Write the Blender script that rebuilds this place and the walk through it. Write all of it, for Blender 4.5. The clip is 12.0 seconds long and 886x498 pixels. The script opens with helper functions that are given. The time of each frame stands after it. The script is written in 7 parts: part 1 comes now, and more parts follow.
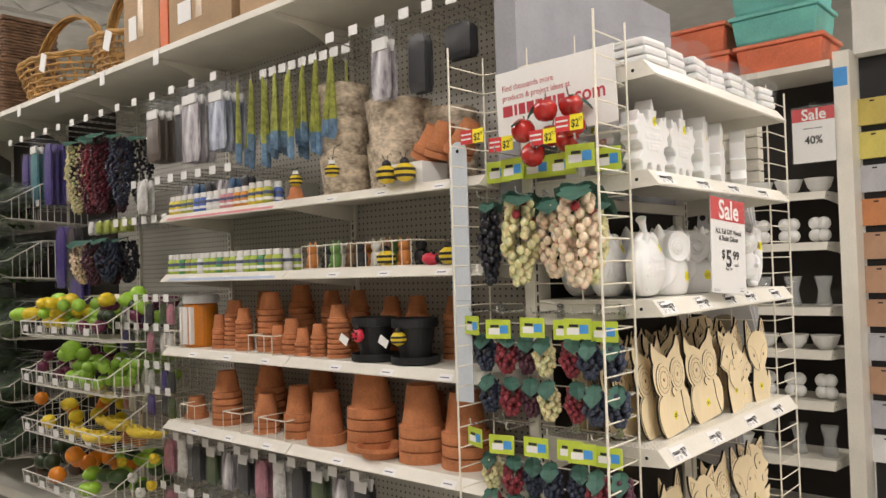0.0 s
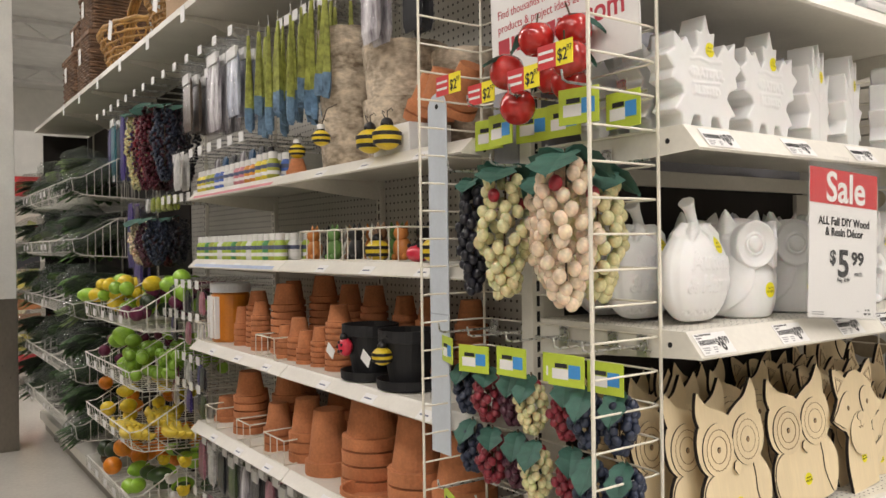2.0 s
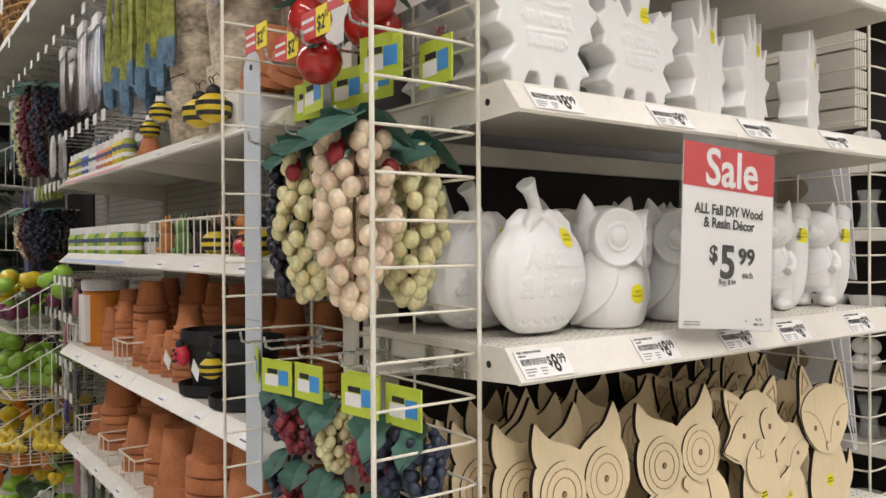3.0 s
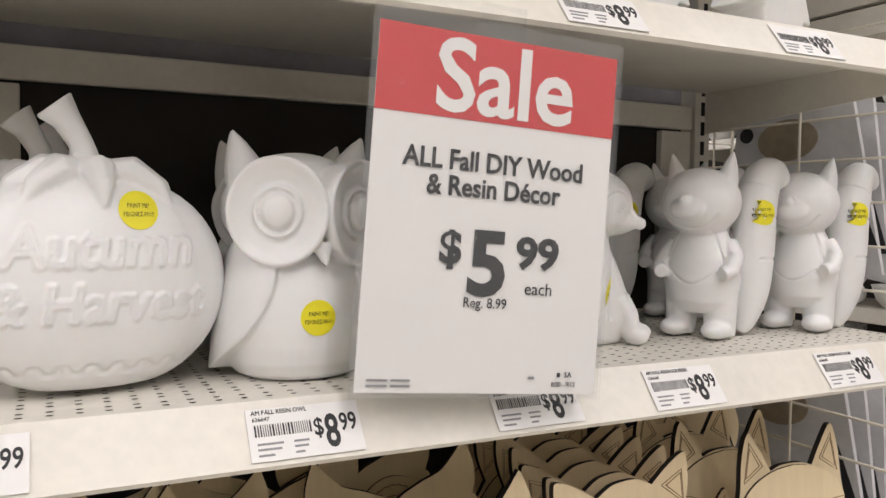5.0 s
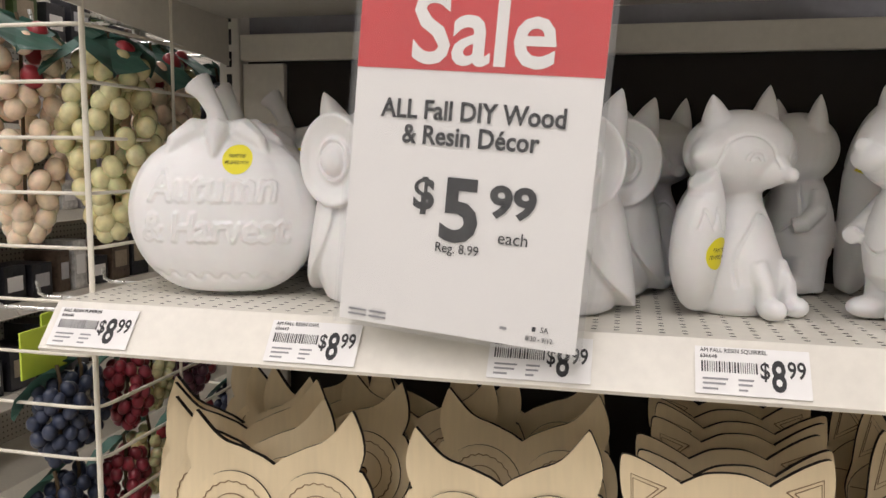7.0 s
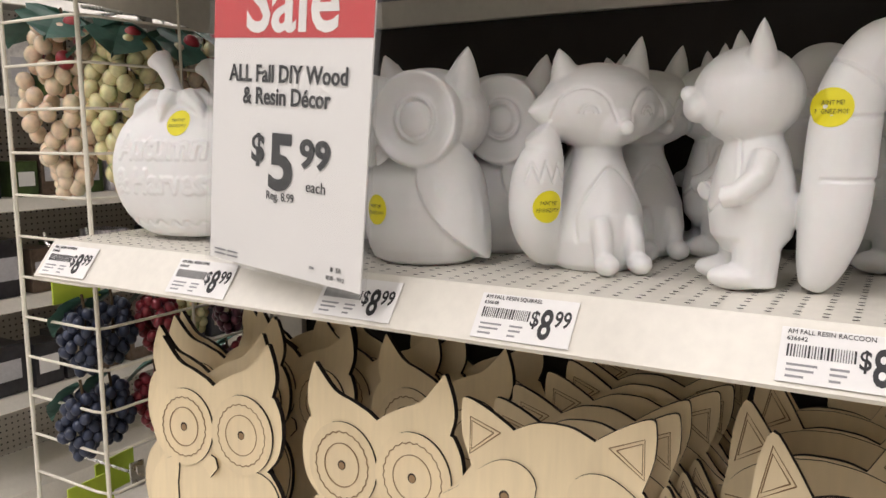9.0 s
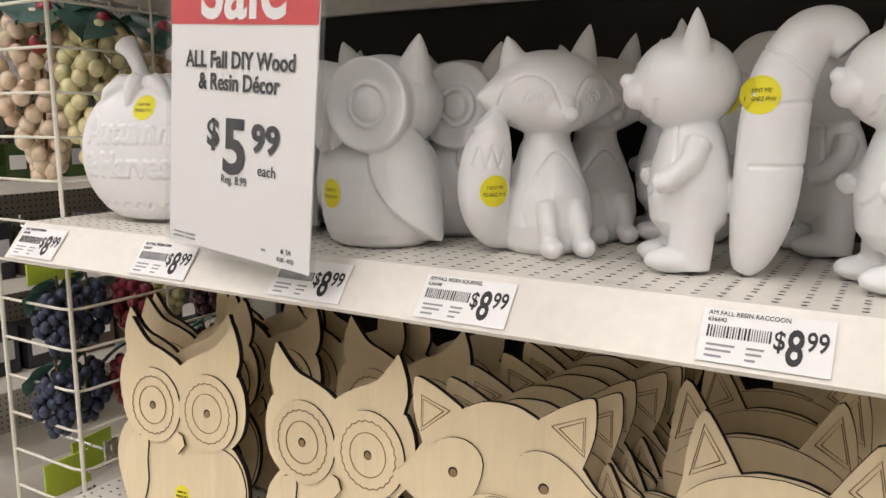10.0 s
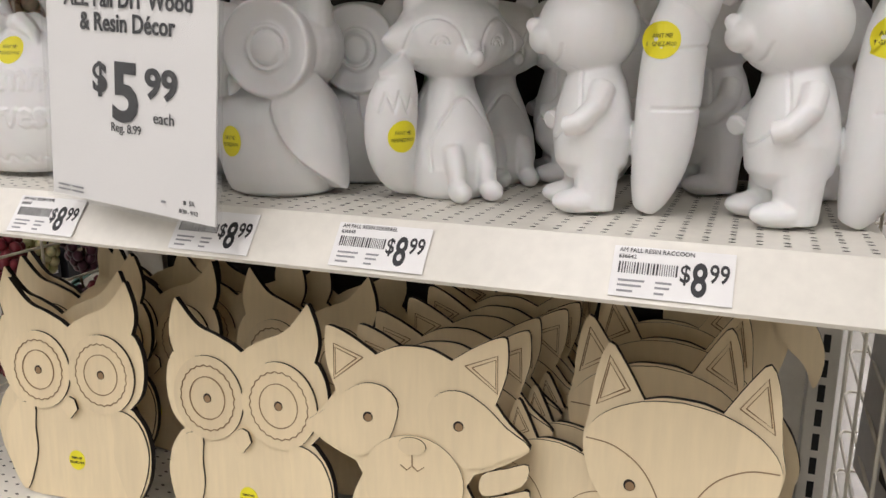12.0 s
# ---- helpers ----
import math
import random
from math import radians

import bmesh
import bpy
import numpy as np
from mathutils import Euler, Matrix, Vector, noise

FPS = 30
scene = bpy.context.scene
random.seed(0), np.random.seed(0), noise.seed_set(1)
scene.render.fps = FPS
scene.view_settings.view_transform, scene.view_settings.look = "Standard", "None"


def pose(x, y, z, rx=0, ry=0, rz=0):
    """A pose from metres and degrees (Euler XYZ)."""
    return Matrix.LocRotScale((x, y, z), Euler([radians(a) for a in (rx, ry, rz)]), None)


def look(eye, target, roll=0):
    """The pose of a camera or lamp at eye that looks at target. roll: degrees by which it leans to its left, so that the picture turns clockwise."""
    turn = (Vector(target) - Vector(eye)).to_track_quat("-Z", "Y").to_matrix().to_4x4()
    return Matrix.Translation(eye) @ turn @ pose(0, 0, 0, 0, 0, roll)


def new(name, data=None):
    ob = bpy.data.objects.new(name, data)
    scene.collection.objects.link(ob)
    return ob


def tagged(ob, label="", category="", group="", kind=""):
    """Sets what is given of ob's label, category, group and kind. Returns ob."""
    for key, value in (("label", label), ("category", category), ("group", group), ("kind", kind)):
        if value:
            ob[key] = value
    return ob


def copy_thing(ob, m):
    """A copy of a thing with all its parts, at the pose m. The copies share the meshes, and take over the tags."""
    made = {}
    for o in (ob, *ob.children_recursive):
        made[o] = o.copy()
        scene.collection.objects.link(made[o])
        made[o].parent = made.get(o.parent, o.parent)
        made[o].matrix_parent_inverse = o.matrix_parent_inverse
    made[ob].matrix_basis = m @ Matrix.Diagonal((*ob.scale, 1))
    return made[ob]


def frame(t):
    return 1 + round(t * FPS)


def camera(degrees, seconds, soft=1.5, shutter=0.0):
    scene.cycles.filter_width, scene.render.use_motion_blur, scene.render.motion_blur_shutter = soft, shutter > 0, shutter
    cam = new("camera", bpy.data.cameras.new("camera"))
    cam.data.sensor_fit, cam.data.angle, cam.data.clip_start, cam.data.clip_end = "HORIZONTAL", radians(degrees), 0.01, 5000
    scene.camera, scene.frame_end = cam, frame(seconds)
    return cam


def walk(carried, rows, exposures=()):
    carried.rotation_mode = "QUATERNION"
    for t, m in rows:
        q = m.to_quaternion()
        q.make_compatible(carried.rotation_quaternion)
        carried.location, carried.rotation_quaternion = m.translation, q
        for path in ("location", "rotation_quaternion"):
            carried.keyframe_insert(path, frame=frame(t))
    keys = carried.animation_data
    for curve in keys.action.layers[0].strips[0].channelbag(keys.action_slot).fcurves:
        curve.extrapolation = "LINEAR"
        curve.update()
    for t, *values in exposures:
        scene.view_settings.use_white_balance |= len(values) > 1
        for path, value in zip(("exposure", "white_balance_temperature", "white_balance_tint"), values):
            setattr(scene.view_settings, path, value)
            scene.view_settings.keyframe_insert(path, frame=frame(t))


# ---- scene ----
cam = camera(58.8, 12.0)
PATH = [
    (0, (-1.974, -0.948, 1.41), (-0.469, 0.369, 1.462), -1.7),
    (0.5, (-1.732, -0.97, 1.457), (-0.44, 0.557, 1.488), -1.9),
    (1, (-1.543, -0.965, 1.475), (-0.408, 0.682, 1.492), -1.8),
    (1.5, (-1.363, -0.918, 1.448), (-0.264, 0.753, 1.455), -1.3),
    (2, (-1.114, -0.827, 1.463), (0.041, 0.806, 1.456), -0.8),
    (2.5, (-0.907, -0.766, 1.466), (0.286, 0.839, 1.455), -0.5),
    (3, (-0.684, -0.756, 1.448), (0.505, 0.852, 1.437), -0.3),
    (3.5, (-0.41, -0.768, 1.472), (0.729, 0.876, 1.454), -0.2),
    (3.7, (-0.346, -0.755, 1.461), (0.794, 0.889, 1.458), -0.3),
    (5.3, (0.214, -0.562, 1.459), (0.907, 1.309, 1.334), 0.9),
    (5.5, (0.273, -0.563, 1.451), (0.801, 1.361, 1.318), 0.9),
    (6, (0.435, -0.623, 1.453), (0.557, 1.366, 1.293), 0.8),
    (6.5, (0.528, -0.673, 1.464), (0.317, 1.305, 1.254), 0.7),
    (6.7, (0.545, -0.671, 1.464), (0.225, 1.291, 1.245), 0.7),
    (8.3, (0.803, -0.585, 1.437), (-0.039, 1.208, 1.162), -0.5),
    (8.5, (0.856, -0.582, 1.443), (-0.045, 1.181, 1.16), -0.5),
    (9, (0.951, -0.577, 1.444), (-0.064, 1.121, 1.154), -0.2),
    (9.5, (0.994, -0.571, 1.443), (-0.053, 1.106, 1.141), -0.1),
    (10, (1.005, -0.567, 1.445), (-0.012, 1.123, 1.117), 0.0),
    (10.5, (1.008, -0.563, 1.443), (0.051, 1.157, 1.089), 0.1),
    (11, (1.008, -0.566, 1.445), (0.127, 1.187, 1.059), 0.0),
    (11.5, (0.999, -0.573, 1.444), (0.201, 1.211, 1.019), -0.0),
    (12, (0.973, -0.584, 1.445), (0.256, 1.225, 0.983), 0.1),
]
walk(cam, [(t, look(eye, target, roll)) for t, eye, target, roll in PATH], [(0, 0.14, 6700, 12), (1.5, 0.08, 6700, 12), (3.0, -0.1, 6420, 12), (3.7, -0.13, 6320, 13), (5.5, -0.17, 6400, 15), (9.0, -0.06, 6420, 15), (12, -0.18, 6250, 14)])

# ---- light: fluorescent strips under a white deck ceiling ----
world = bpy.data.worlds.new("world")
world.use_nodes = True
world.node_tree.nodes["Background"].inputs[0].default_value = (1.0, 0.96, 0.9, 1)
world.node_tree.nodes["Background"].inputs[1].default_value = 0.15
scene.world = world
CEILING = 4.6
STRIPS = [(-5.4, -2.2), (-2.2, -2.2), (0.4, -3.4), (3.1, -2.2), (-1.9, 4.4), (3.1, 4.6), (-2.2, 11.0), (3.1, 11.0)]
LAMP_POWER = 80.0
for sx, sy in STRIPS:
    lamp = bpy.data.lights.new("strip_lamp", "AREA")
    lamp.shape, lamp.size, lamp.size_y, lamp.energy, lamp.color = "RECTANGLE", 0.3, 5.6, LAMP_POWER, (1.0, 0.957, 0.93)
    new("strip_lamp", lamp).matrix_world = pose(sx, sy, CEILING - 0.46)


# ---- materials ----
def put_in(sock, value):
    if isinstance(value, bpy.types.NodeSocket):
        sock.id_data.links.new(value, sock)
    else:
        sock.default_value = value


def calc(nt, op, a, b=0.0, c=0.0):
    n = nt.nodes.new("ShaderNodeMath")
    n.operation = op
    for k, v in enumerate((a, b, c)):
        put_in(n.inputs[k], v)
    return n.outputs[0]


def mix(nt, fac, a, b):
    n = nt.nodes.new("ShaderNodeMix")
    n.data_type = "RGBA"
    put_in(n.inputs[0], fac)
    for k, v in ((6, a), (7, b)):
        put_in(n.inputs[k], (*v, 1) if isinstance(v, tuple) and len(v) == 3 else v)
    return n.outputs[2]


def noise_tex(nt, scale, detail=4.0, stretch=(1, 1, 1)):
    tc = nt.nodes.new("ShaderNodeTexCoord")
    mp = nt.nodes.new("ShaderNodeMapping")
    mp.inputs["Scale"].default_value = stretch
    nt.links.new(tc.outputs["Object"], mp.inputs[0])
    n = nt.nodes.new("ShaderNodeTexNoise")
    n.inputs["Scale"].default_value, n.inputs["Detail"].default_value = scale, detail
    nt.links.new(mp.outputs[0], n.inputs[0])
    return n.outputs[0]


def coords(nt):
    tc = nt.nodes.new("ShaderNodeTexCoord")
    sp = nt.nodes.new("ShaderNodeSeparateXYZ")
    nt.links.new(tc.outputs["Object"], sp.inputs[0])
    return sp.outputs


def mat(name, base, rough=0.5, metal=0.0, var=0.08, scale=6.0, fine=90.0, bump=0.05, stretch=(1, 1, 1), dark=None, each=0.0, coat=0.0, sheen=0.0, subsurface=0.0):
    """A painted, wooden or plastic surface: base colour varied at two scales, with fine relief."""
    m = bpy.data.materials.new(name)
    m.use_nodes = True
    nt = m.node_tree
    b = nt.nodes["Principled BSDF"]
    big, small = noise_tex(nt, scale, 4, stretch), noise_tex(nt, fine, 3, stretch)
    low = dark or tuple(v * (1 - 2.2 * var) for v in base)
    high = tuple(min(1.0, v * (1 + 0.8 * var)) for v in base)
    both = calc(nt, "ADD", calc(nt, "MULTIPLY", big, 0.65), calc(nt, "MULTIPLY", small, 0.35))
    spread = nt.nodes.new("ShaderNodeMapRange")
    put_in(spread.inputs[0], both)
    spread.inputs[1].default_value, spread.inputs[2].default_value = 0.32, 0.66
    col = mix(nt, spread.outputs[0], low, high)
    if each:
        info = nt.nodes.new("ShaderNodeObjectInfo")
        hsv = nt.nodes.new("ShaderNodeHueSaturation")
        put_in(hsv.inputs["Color"], col)
        put_in(hsv.inputs["Value"], calc(nt, "ADD", 1 - each, calc(nt, "MULTIPLY", info.outputs["Random"], 2 * each)))
        col = hsv.outputs[0]
    put_in(b.inputs["Base Color"], col)
    put_in(b.inputs["Roughness"], calc(nt, "ADD", rough - 0.06, calc(nt, "MULTIPLY", small, 0.12)))
    b.inputs["Metallic"].default_value = metal
    b.inputs["Coat Weight"].default_value = coat
    b.inputs["Subsurface Weight"].default_value = subsurface
    if subsurface:
        b.inputs["Subsurface Scale"].default_value = 0.01
    if bump:
        bp = nt.nodes.new("ShaderNodeBump")
        bp.inputs["Strength"].default_value, bp.inputs["Distance"].default_value = bump, 0.004
        put_in(bp.inputs["Height"], small)
        put_in(b.inputs["Normal"], bp.outputs[0])
    m["base_colour"] = base
    return m


def clear(name, tint=(0.95, 0.97, 0.97), rough=0.12, alpha=0.16):
    """Thin clear film or acrylic."""
    m = bpy.data.materials.new(name)
    m.use_nodes = True
    nt = m.node_tree
    b = nt.nodes["Principled BSDF"]
    b.inputs["Base Color"].default_value = (*tint, 1)
    b.inputs["Roughness"].default_value = rough
    b.inputs["Alpha"].default_value = alpha
    wrinkle = noise_tex(nt, 35, 4)
    bp = nt.nodes.new("ShaderNodeBump")
    bp.inputs["Strength"].default_value, bp.inputs["Distance"].default_value = 0.6, 0.006
    put_in(bp.inputs["Height"], wrinkle)
    put_in(b.inputs["Normal"], bp.outputs[0])
    return m


def dotted(name, base, hole, pu, pv, ru, rv, axes, stagger=False, rough=0.45):
    """A sheet with punched holes: pitch pu, pv, hole half sizes ru, rv along the two named axes."""
    m = mat(name, base, rough, var=0.04, bump=0.02)
    nt = m.node_tree
    b = nt.nodes["Principled BSDF"]
    old = b.inputs["Base Color"].links[0].from_socket
    xyz = coords(nt)
    u, v = calc(nt, "DIVIDE", xyz["XYZ".index(axes[0])], pu), calc(nt, "DIVIDE", xyz["XYZ".index(axes[1])], pv)
    if stagger:
        odd = calc(nt, "MULTIPLY", calc(nt, "FLOORED_MODULO", calc(nt, "FLOOR", v), 2.0), 0.5)
        u = calc(nt, "ADD", u, odd)
    du = calc(nt, "MULTIPLY", calc(nt, "SUBTRACT", calc(nt, "FRACT", u), 0.5), pu / ru)
    dv = calc(nt, "MULTIPLY", calc(nt, "SUBTRACT", calc(nt, "FRACT", v), 0.5), pv / rv)
    d = calc(nt, "ADD", calc(nt, "POWER", calc(nt, "ABSOLUTE", du), 2.0), calc(nt, "POWER", calc(nt, "ABSOLUTE", dv), 2.0))
    put_in(b.inputs["Base Color"], mix(nt, calc(nt, "LESS_THAN", d, 1.0), old, hole))
    return m


CREAM = mat("cream_enamel_steel", (0.75, 0.72, 0.64), 0.38, var=0.05, bump=0.015)
WIREPAINT = mat("cream_coated_wire", (0.78, 0.74, 0.63), 0.42, var=0.06, bump=0.02)
CHROME = mat("zinc_wire", (0.62, 0.62, 0.6), 0.28, metal=0.9, var=0.06, bump=0.02)
# brown of the back panels, also the colour of the painted shade behind the greens
DARKBACK = mat("dark_brown_panel_and_shade", (0.022, 0.017, 0.014), 0.75, var=0.15, bump=0.05)
PEG = dotted("white_pegboard", (0.52, 0.5, 0.45), (0.04, 0.038, 0.035), 0.0254, 0.0254, 0.0042, 0.0042, "YZ")
SLOT = mat("black_slot", (0.012, 0.012, 0.012), 0.8, var=0.1, bump=0)
WHITECARD = mat("white_card", (0.82, 0.81, 0.79), 0.55, var=0.02, bump=0.01)
PLASTER = mat("white_resin", (0.83, 0.83, 0.825), 0.36, var=0.02, bump=0.04, fine=60, subsurface=0.05)
YELLOW = mat("yellow_sticker", (0.87, 0.78, 0.02), 0.5, var=0.03, bump=0)
INK = mat("black_ink", (0.018, 0.018, 0.02), 0.6, var=0.05, bump=0)
GREYINK = mat("grey_ink", (0.28, 0.28, 0.29), 0.6, var=0.05, bump=0)
RED = mat("sale_red", (0.62, 0.045, 0.05), 0.45, var=0.04, bump=0.01)
FILM = clear("clear_film", (0.42, 0.43, 0.44), 0.1, 0.07)
ACRYLIC = clear("clear_acrylic_holder", (0.6, 0.62, 0.62), 0.06, 0.05)
BAGFILM = clear("crinkled_bag_film", (0.14, 0.16, 0.14), 0.05, 0.22)
WALLPAINT = mat("white_wall_paint", (0.72, 0.71, 0.67), 0.7, var=0.05, bump=0.05)
CEILPAINT = mat("white_ceiling_deck", (0.66, 0.66, 0.64), 0.8, var=0.06, bump=0.06)
COLGREY = mat("brushed_steel_wrap", (0.23, 0.205, 0.175), 0.3, metal=0.8, var=0.1, scale=2.5, fine=60, bump=0.02, stretch=(1, 1, 0.5))


# ---- mesh tools ----
def along(y):
    """A place along the aisle: its goods are set out from the end display at the true spacing of the bays."""
    return 0.53 + 1.062 * (y - 0.53) if 0.53 < y < 6.0 else y


def in_aisle(m):
    m = m.copy()
    if -0.6 < m.translation.x < 0.6 and m.translation.z < 3.5:
        m.translation.y = along(m.translation.y)
    return m


def thing(name, label, category, group="", kind="", at=None):
    ob = tagged(new(name), label, category, group, kind)
    if at is not None:
        ob.matrix_world = in_aisle(at)
    return ob


def mesh_of(name, bm, material, smooth=False):
    bmesh.ops.recalc_face_normals(bm, faces=bm.faces)
    me = bpy.data.meshes.new(name)
    bm.to_mesh(me)
    bm.free()
    for m in material if isinstance(material, (list, tuple)) else (material,):
        me.materials.append(m)
    if smooth:
        me.polygons.foreach_set("use_smooth", [True] * len(me.polygons))
    return me


def part(name, bm, material, parent=None, label="", smooth=False, at=None):
    """Links a bmesh (or a ready mesh) as one mesh object under a thing or a part."""
    me = bm if isinstance(bm, bpy.types.Mesh) else mesh_of(name, bm, material, smooth)
    ob = new(name, me)
    ob.parent = parent
    if at is not None:
        ob.matrix_basis = at
    if label:
        ob["label"] = label
    return ob


def box(bm, x0, x1, y0, y1, z0, z1, bevel=0.0):
    r = bmesh.ops.create_cube(bm, size=1, matrix=Matrix.LocRotScale(((x0 + x1) / 2, (y0 + y1) / 2, (z0 + z1) / 2), None, (x1 - x0, y1 - y0, z1 - z0)))
    if bevel:
        edges = list({e for v in r["verts"] for e in v.link_edges})
        bmesh.ops.bevel(bm, geom=edges, offset=bevel, segments=2, affect="EDGES", profile=0.6)
    return bm


def boxed(*a, **k):
    return box(bmesh.new(), *a, **k)


def tube(bm, pts, r, n=6, closed=False):
    """A round wire along a polyline; r is one radius or one for each point."""
    pts = [Vector(p) for p in pts]
    rings, count, side = [], len(pts), None
    for i, p in enumerate(pts):
        a = pts[i - 1] if i or closed else p
        b = pts[(i + 1) % count] if i < count - 1 or closed else p
        d = (b - a).normalized()
        if side is None:
            side = d.orthogonal().normalized()
        side = (side - d * side.dot(d)).normalized()
        up = d.cross(side)
        rad = r[i] if isinstance(r, (list, tuple)) else r
        rings.append([bm.verts.new(p + rad * (math.cos(2 * math.pi * k / n) * side + math.sin(2 * math.pi * k / n) * up)) for k in range(n)])
    for i in range(count if closed else count - 1):
        a, b = rings[i], rings[(i + 1) % count]
        for k in range(n):
            bm.faces.new((a[k], a[(k + 1) % n], b[(k + 1) % n], b[k]))
    if not closed:
        bm.faces.new(rings[0][::-1])
        bm.faces.new(rings[-1])
    return bm


def lathe(bm, profile, n=24, at=Vector((0, 0, 0)), squash=(1, 1)):
    """Turns a profile of (radius, height) round the upright axis."""
    rings = []
    for r, z in profile:
        rings.append([bm.verts.new(Vector((at[0] + squash[0] * r * math.cos(2 * math.pi * k / n), at[1] + squash[1] * r * math.sin(2 * math.pi * k / n), at[2] + z))) for k in range(n)])
    for a, b in zip(rings, rings[1:]):
        for k in range(n):
            bm.faces.new((a[k], a[(k + 1) % n], b[(k + 1) % n], b[k]))
    bm.faces.new(rings[0][::-1])
    bm.faces.new(rings[-1])
    return bm


def ball(bm, c, r, u=16, v=10, turn=None):
    m = Matrix.LocRotScale(c, turn, r if isinstance(r, (tuple, list, Vector)) else (r, r, r))
    bmesh.ops.create_uvsphere(bm, u_segments=u, v_segments=v, radius=1, matrix=m)
    return bm


def plate(bm, outline, y0, y1, matrix=None):
    """A flat cut-out in the x-z plane, from y0 (front) to y1 (back)."""
    a = [bm.verts.new((x, y0, z)) for x, z in outline]
    b = [bm.verts.new((x, y1, z)) for x, z in outline]
    bm.faces.new(a)
    bm.faces.new(b[::-1])
    for k in range(len(a)):
        f = bm.faces.new((a[k], b[k], b[(k + 1) % len(a)], a[(k + 1) % len(a)]))
        f.material_index = 1
    if matrix is not None:
        bmesh.ops.transform(bm, matrix=matrix, verts=a + b)
    return bm


def extrude_x(bm, profile, x0, x1):
    """A (y, z) profile drawn along x."""
    a = [bm.verts.new((x0, y, z)) for y, z in profile]
    b = [bm.verts.new((x1, y, z)) for y, z in profile]
    for k in range(len(a)):
        bm.faces.new((a[k], a[(k + 1) % len(a)], b[(k + 1) % len(a)], b[k]))
    bm.faces.new(a[::-1])
    bm.faces.new(b)
    return bm


def spline(pts, steps=6, closed=True):
    """A smooth run through a few corner points (Catmull-Rom)."""
    out, n = [], len(pts)
    for i in range(n if closed else n - 1):
        p0, p1, p2, p3 = (Vector(pts[(i + k) % n] if closed else pts[min(max(i + k, 0), n - 1)]) for k in (-1, 0, 1, 2))
        for s in range(steps):
            t = s / steps
            out.append(0.5 * (2 * p1 + (p2 - p0) * t + (2 * p0 - 5 * p1 + 4 * p2 - p3) * t * t + (3 * p1 - p0 - 3 * p2 + p3) * t**3))
    if not closed:
        out.append(Vector(pts[-1]))
    return out


def arc(cx, cz, rx, rz, a0, a1, n=12):
    return [(cx + rx * math.cos(radians(a0 + (a1 - a0) * k / n)), cz + rz * math.sin(radians(a0 + (a1 - a0) * k / n))) for k in range(n + 1)]


LETTERS = {}


def lettering(words, size, material, parent, at, name="lettering", thick=0.0002, align="CENTER", bold=0.0, narrow=1.0):
    """Words in the built-in font as a thin mesh, in the x-z plane facing -y."""
    key = (words, round(size, 5), material.name, align, bold, narrow)
    if key not in LETTERS:
        cu = bpy.data.curves.new(name, "FONT")
        cu.body, cu.size, cu.align_x, cu.extrude, cu.offset, cu.resolution_u = words, size, align, thick, bold, 3
        ob = bpy.data.objects.new(name, cu)
        me = bpy.data.meshes.new_from_object(ob)
        me.transform(Matrix.Diagonal((narrow, 1, 1, 1)))
        me.transform(Matrix.Rotation(radians(90), 4, "X"))
        me.materials.clear()
        me.materials.append(material)
        bpy.data.objects.remove(ob)
        LETTERS[key] = me
    return part(name, LETTERS[key], None, parent, at=at)


def bars(widths, height, gap, material, parent, at, name="printed_bars"):
    """Unreadable print as plain bars side by side."""
    bm = bmesh.new()
    x = 0.0
    for w in widths:
        box(bm, x, x + w, -0.0002, 0.0002, 0, height)
        x += w + gap
    return part(name, bm, material, parent, at=at)


# ---- the room ----
def slab(name, x0, x1, y0, y1, z0, z1, material, label, category):
    return tagged(part(name, boxed(x0, x1, y0, y1, z0, z1), material), label, category, kind="structure")


FLOORMAT = mat("cream_vinyl_floor", (0.62, 0.59, 0.53), 0.22, var=0.06, scale=1.5, fine=40, bump=0.01)
slab("floor", -9, 9, -7, 16, -0.1, 0, FLOORMAT, "polished cream vinyl shop floor", "floor")
slab("ceiling", -9, 9, -7, 16, CEILING, CEILING + 0.1, CEILPAINT, "white painted open shop ceiling", "ceiling")
slab("wall_west", -9.2, -9, -7, 16, 0, CEILING, WALLPAINT, "plain white painted shop wall", "wall")
slab("wall_east", 9, 9.2, -7, 16, 0, CEILING, WALLPAINT, "plain white painted shop wall", "wall")
slab("wall_south", -9, 9, -7.2, -7, 0, CEILING, WALLPAINT, "plain white painted shop wall", "wall")
slab("wall_north", -9, 9, 16, 16.2, 0, CEILING, WALLPAINT, "plain white painted shop wall", "wall")

GLOW = bpy.data.materials.new("strip_light_glow")
GLOW.use_nodes = True
GLOW.node_tree.nodes["Principled BSDF"].inputs["Emission Color"].default_value = (1, 0.96, 0.9, 1)
GLOW.node_tree.nodes["Principled BSDF"].inputs["Emission Strength"].default_value = 6.0
for sx, sy in STRIPS:
    fixture = thing("strip_light", "white fluorescent strip light hanging under the ceiling", "ceiling light", "ceiling strip lights", at=pose(sx, sy, CEILING - 0.4))
    part("housing", boxed(-0.15, 0.15, -2.8, 2.8, -0.01, 0.07, bevel=0.01), CREAM, fixture)
    part("diffuser", boxed(-0.12, 0.12, -2.75, 2.75, -0.04, -0.01, bevel=0.01), GLOW, fixture, "glowing white diffuser")
    for hy in (-2.2, 2.2):
        part("hanger", tube(bmesh.new(), [(0, hy, 0.07), (0, hy, 0.4)], 0.008), CREAM, fixture)


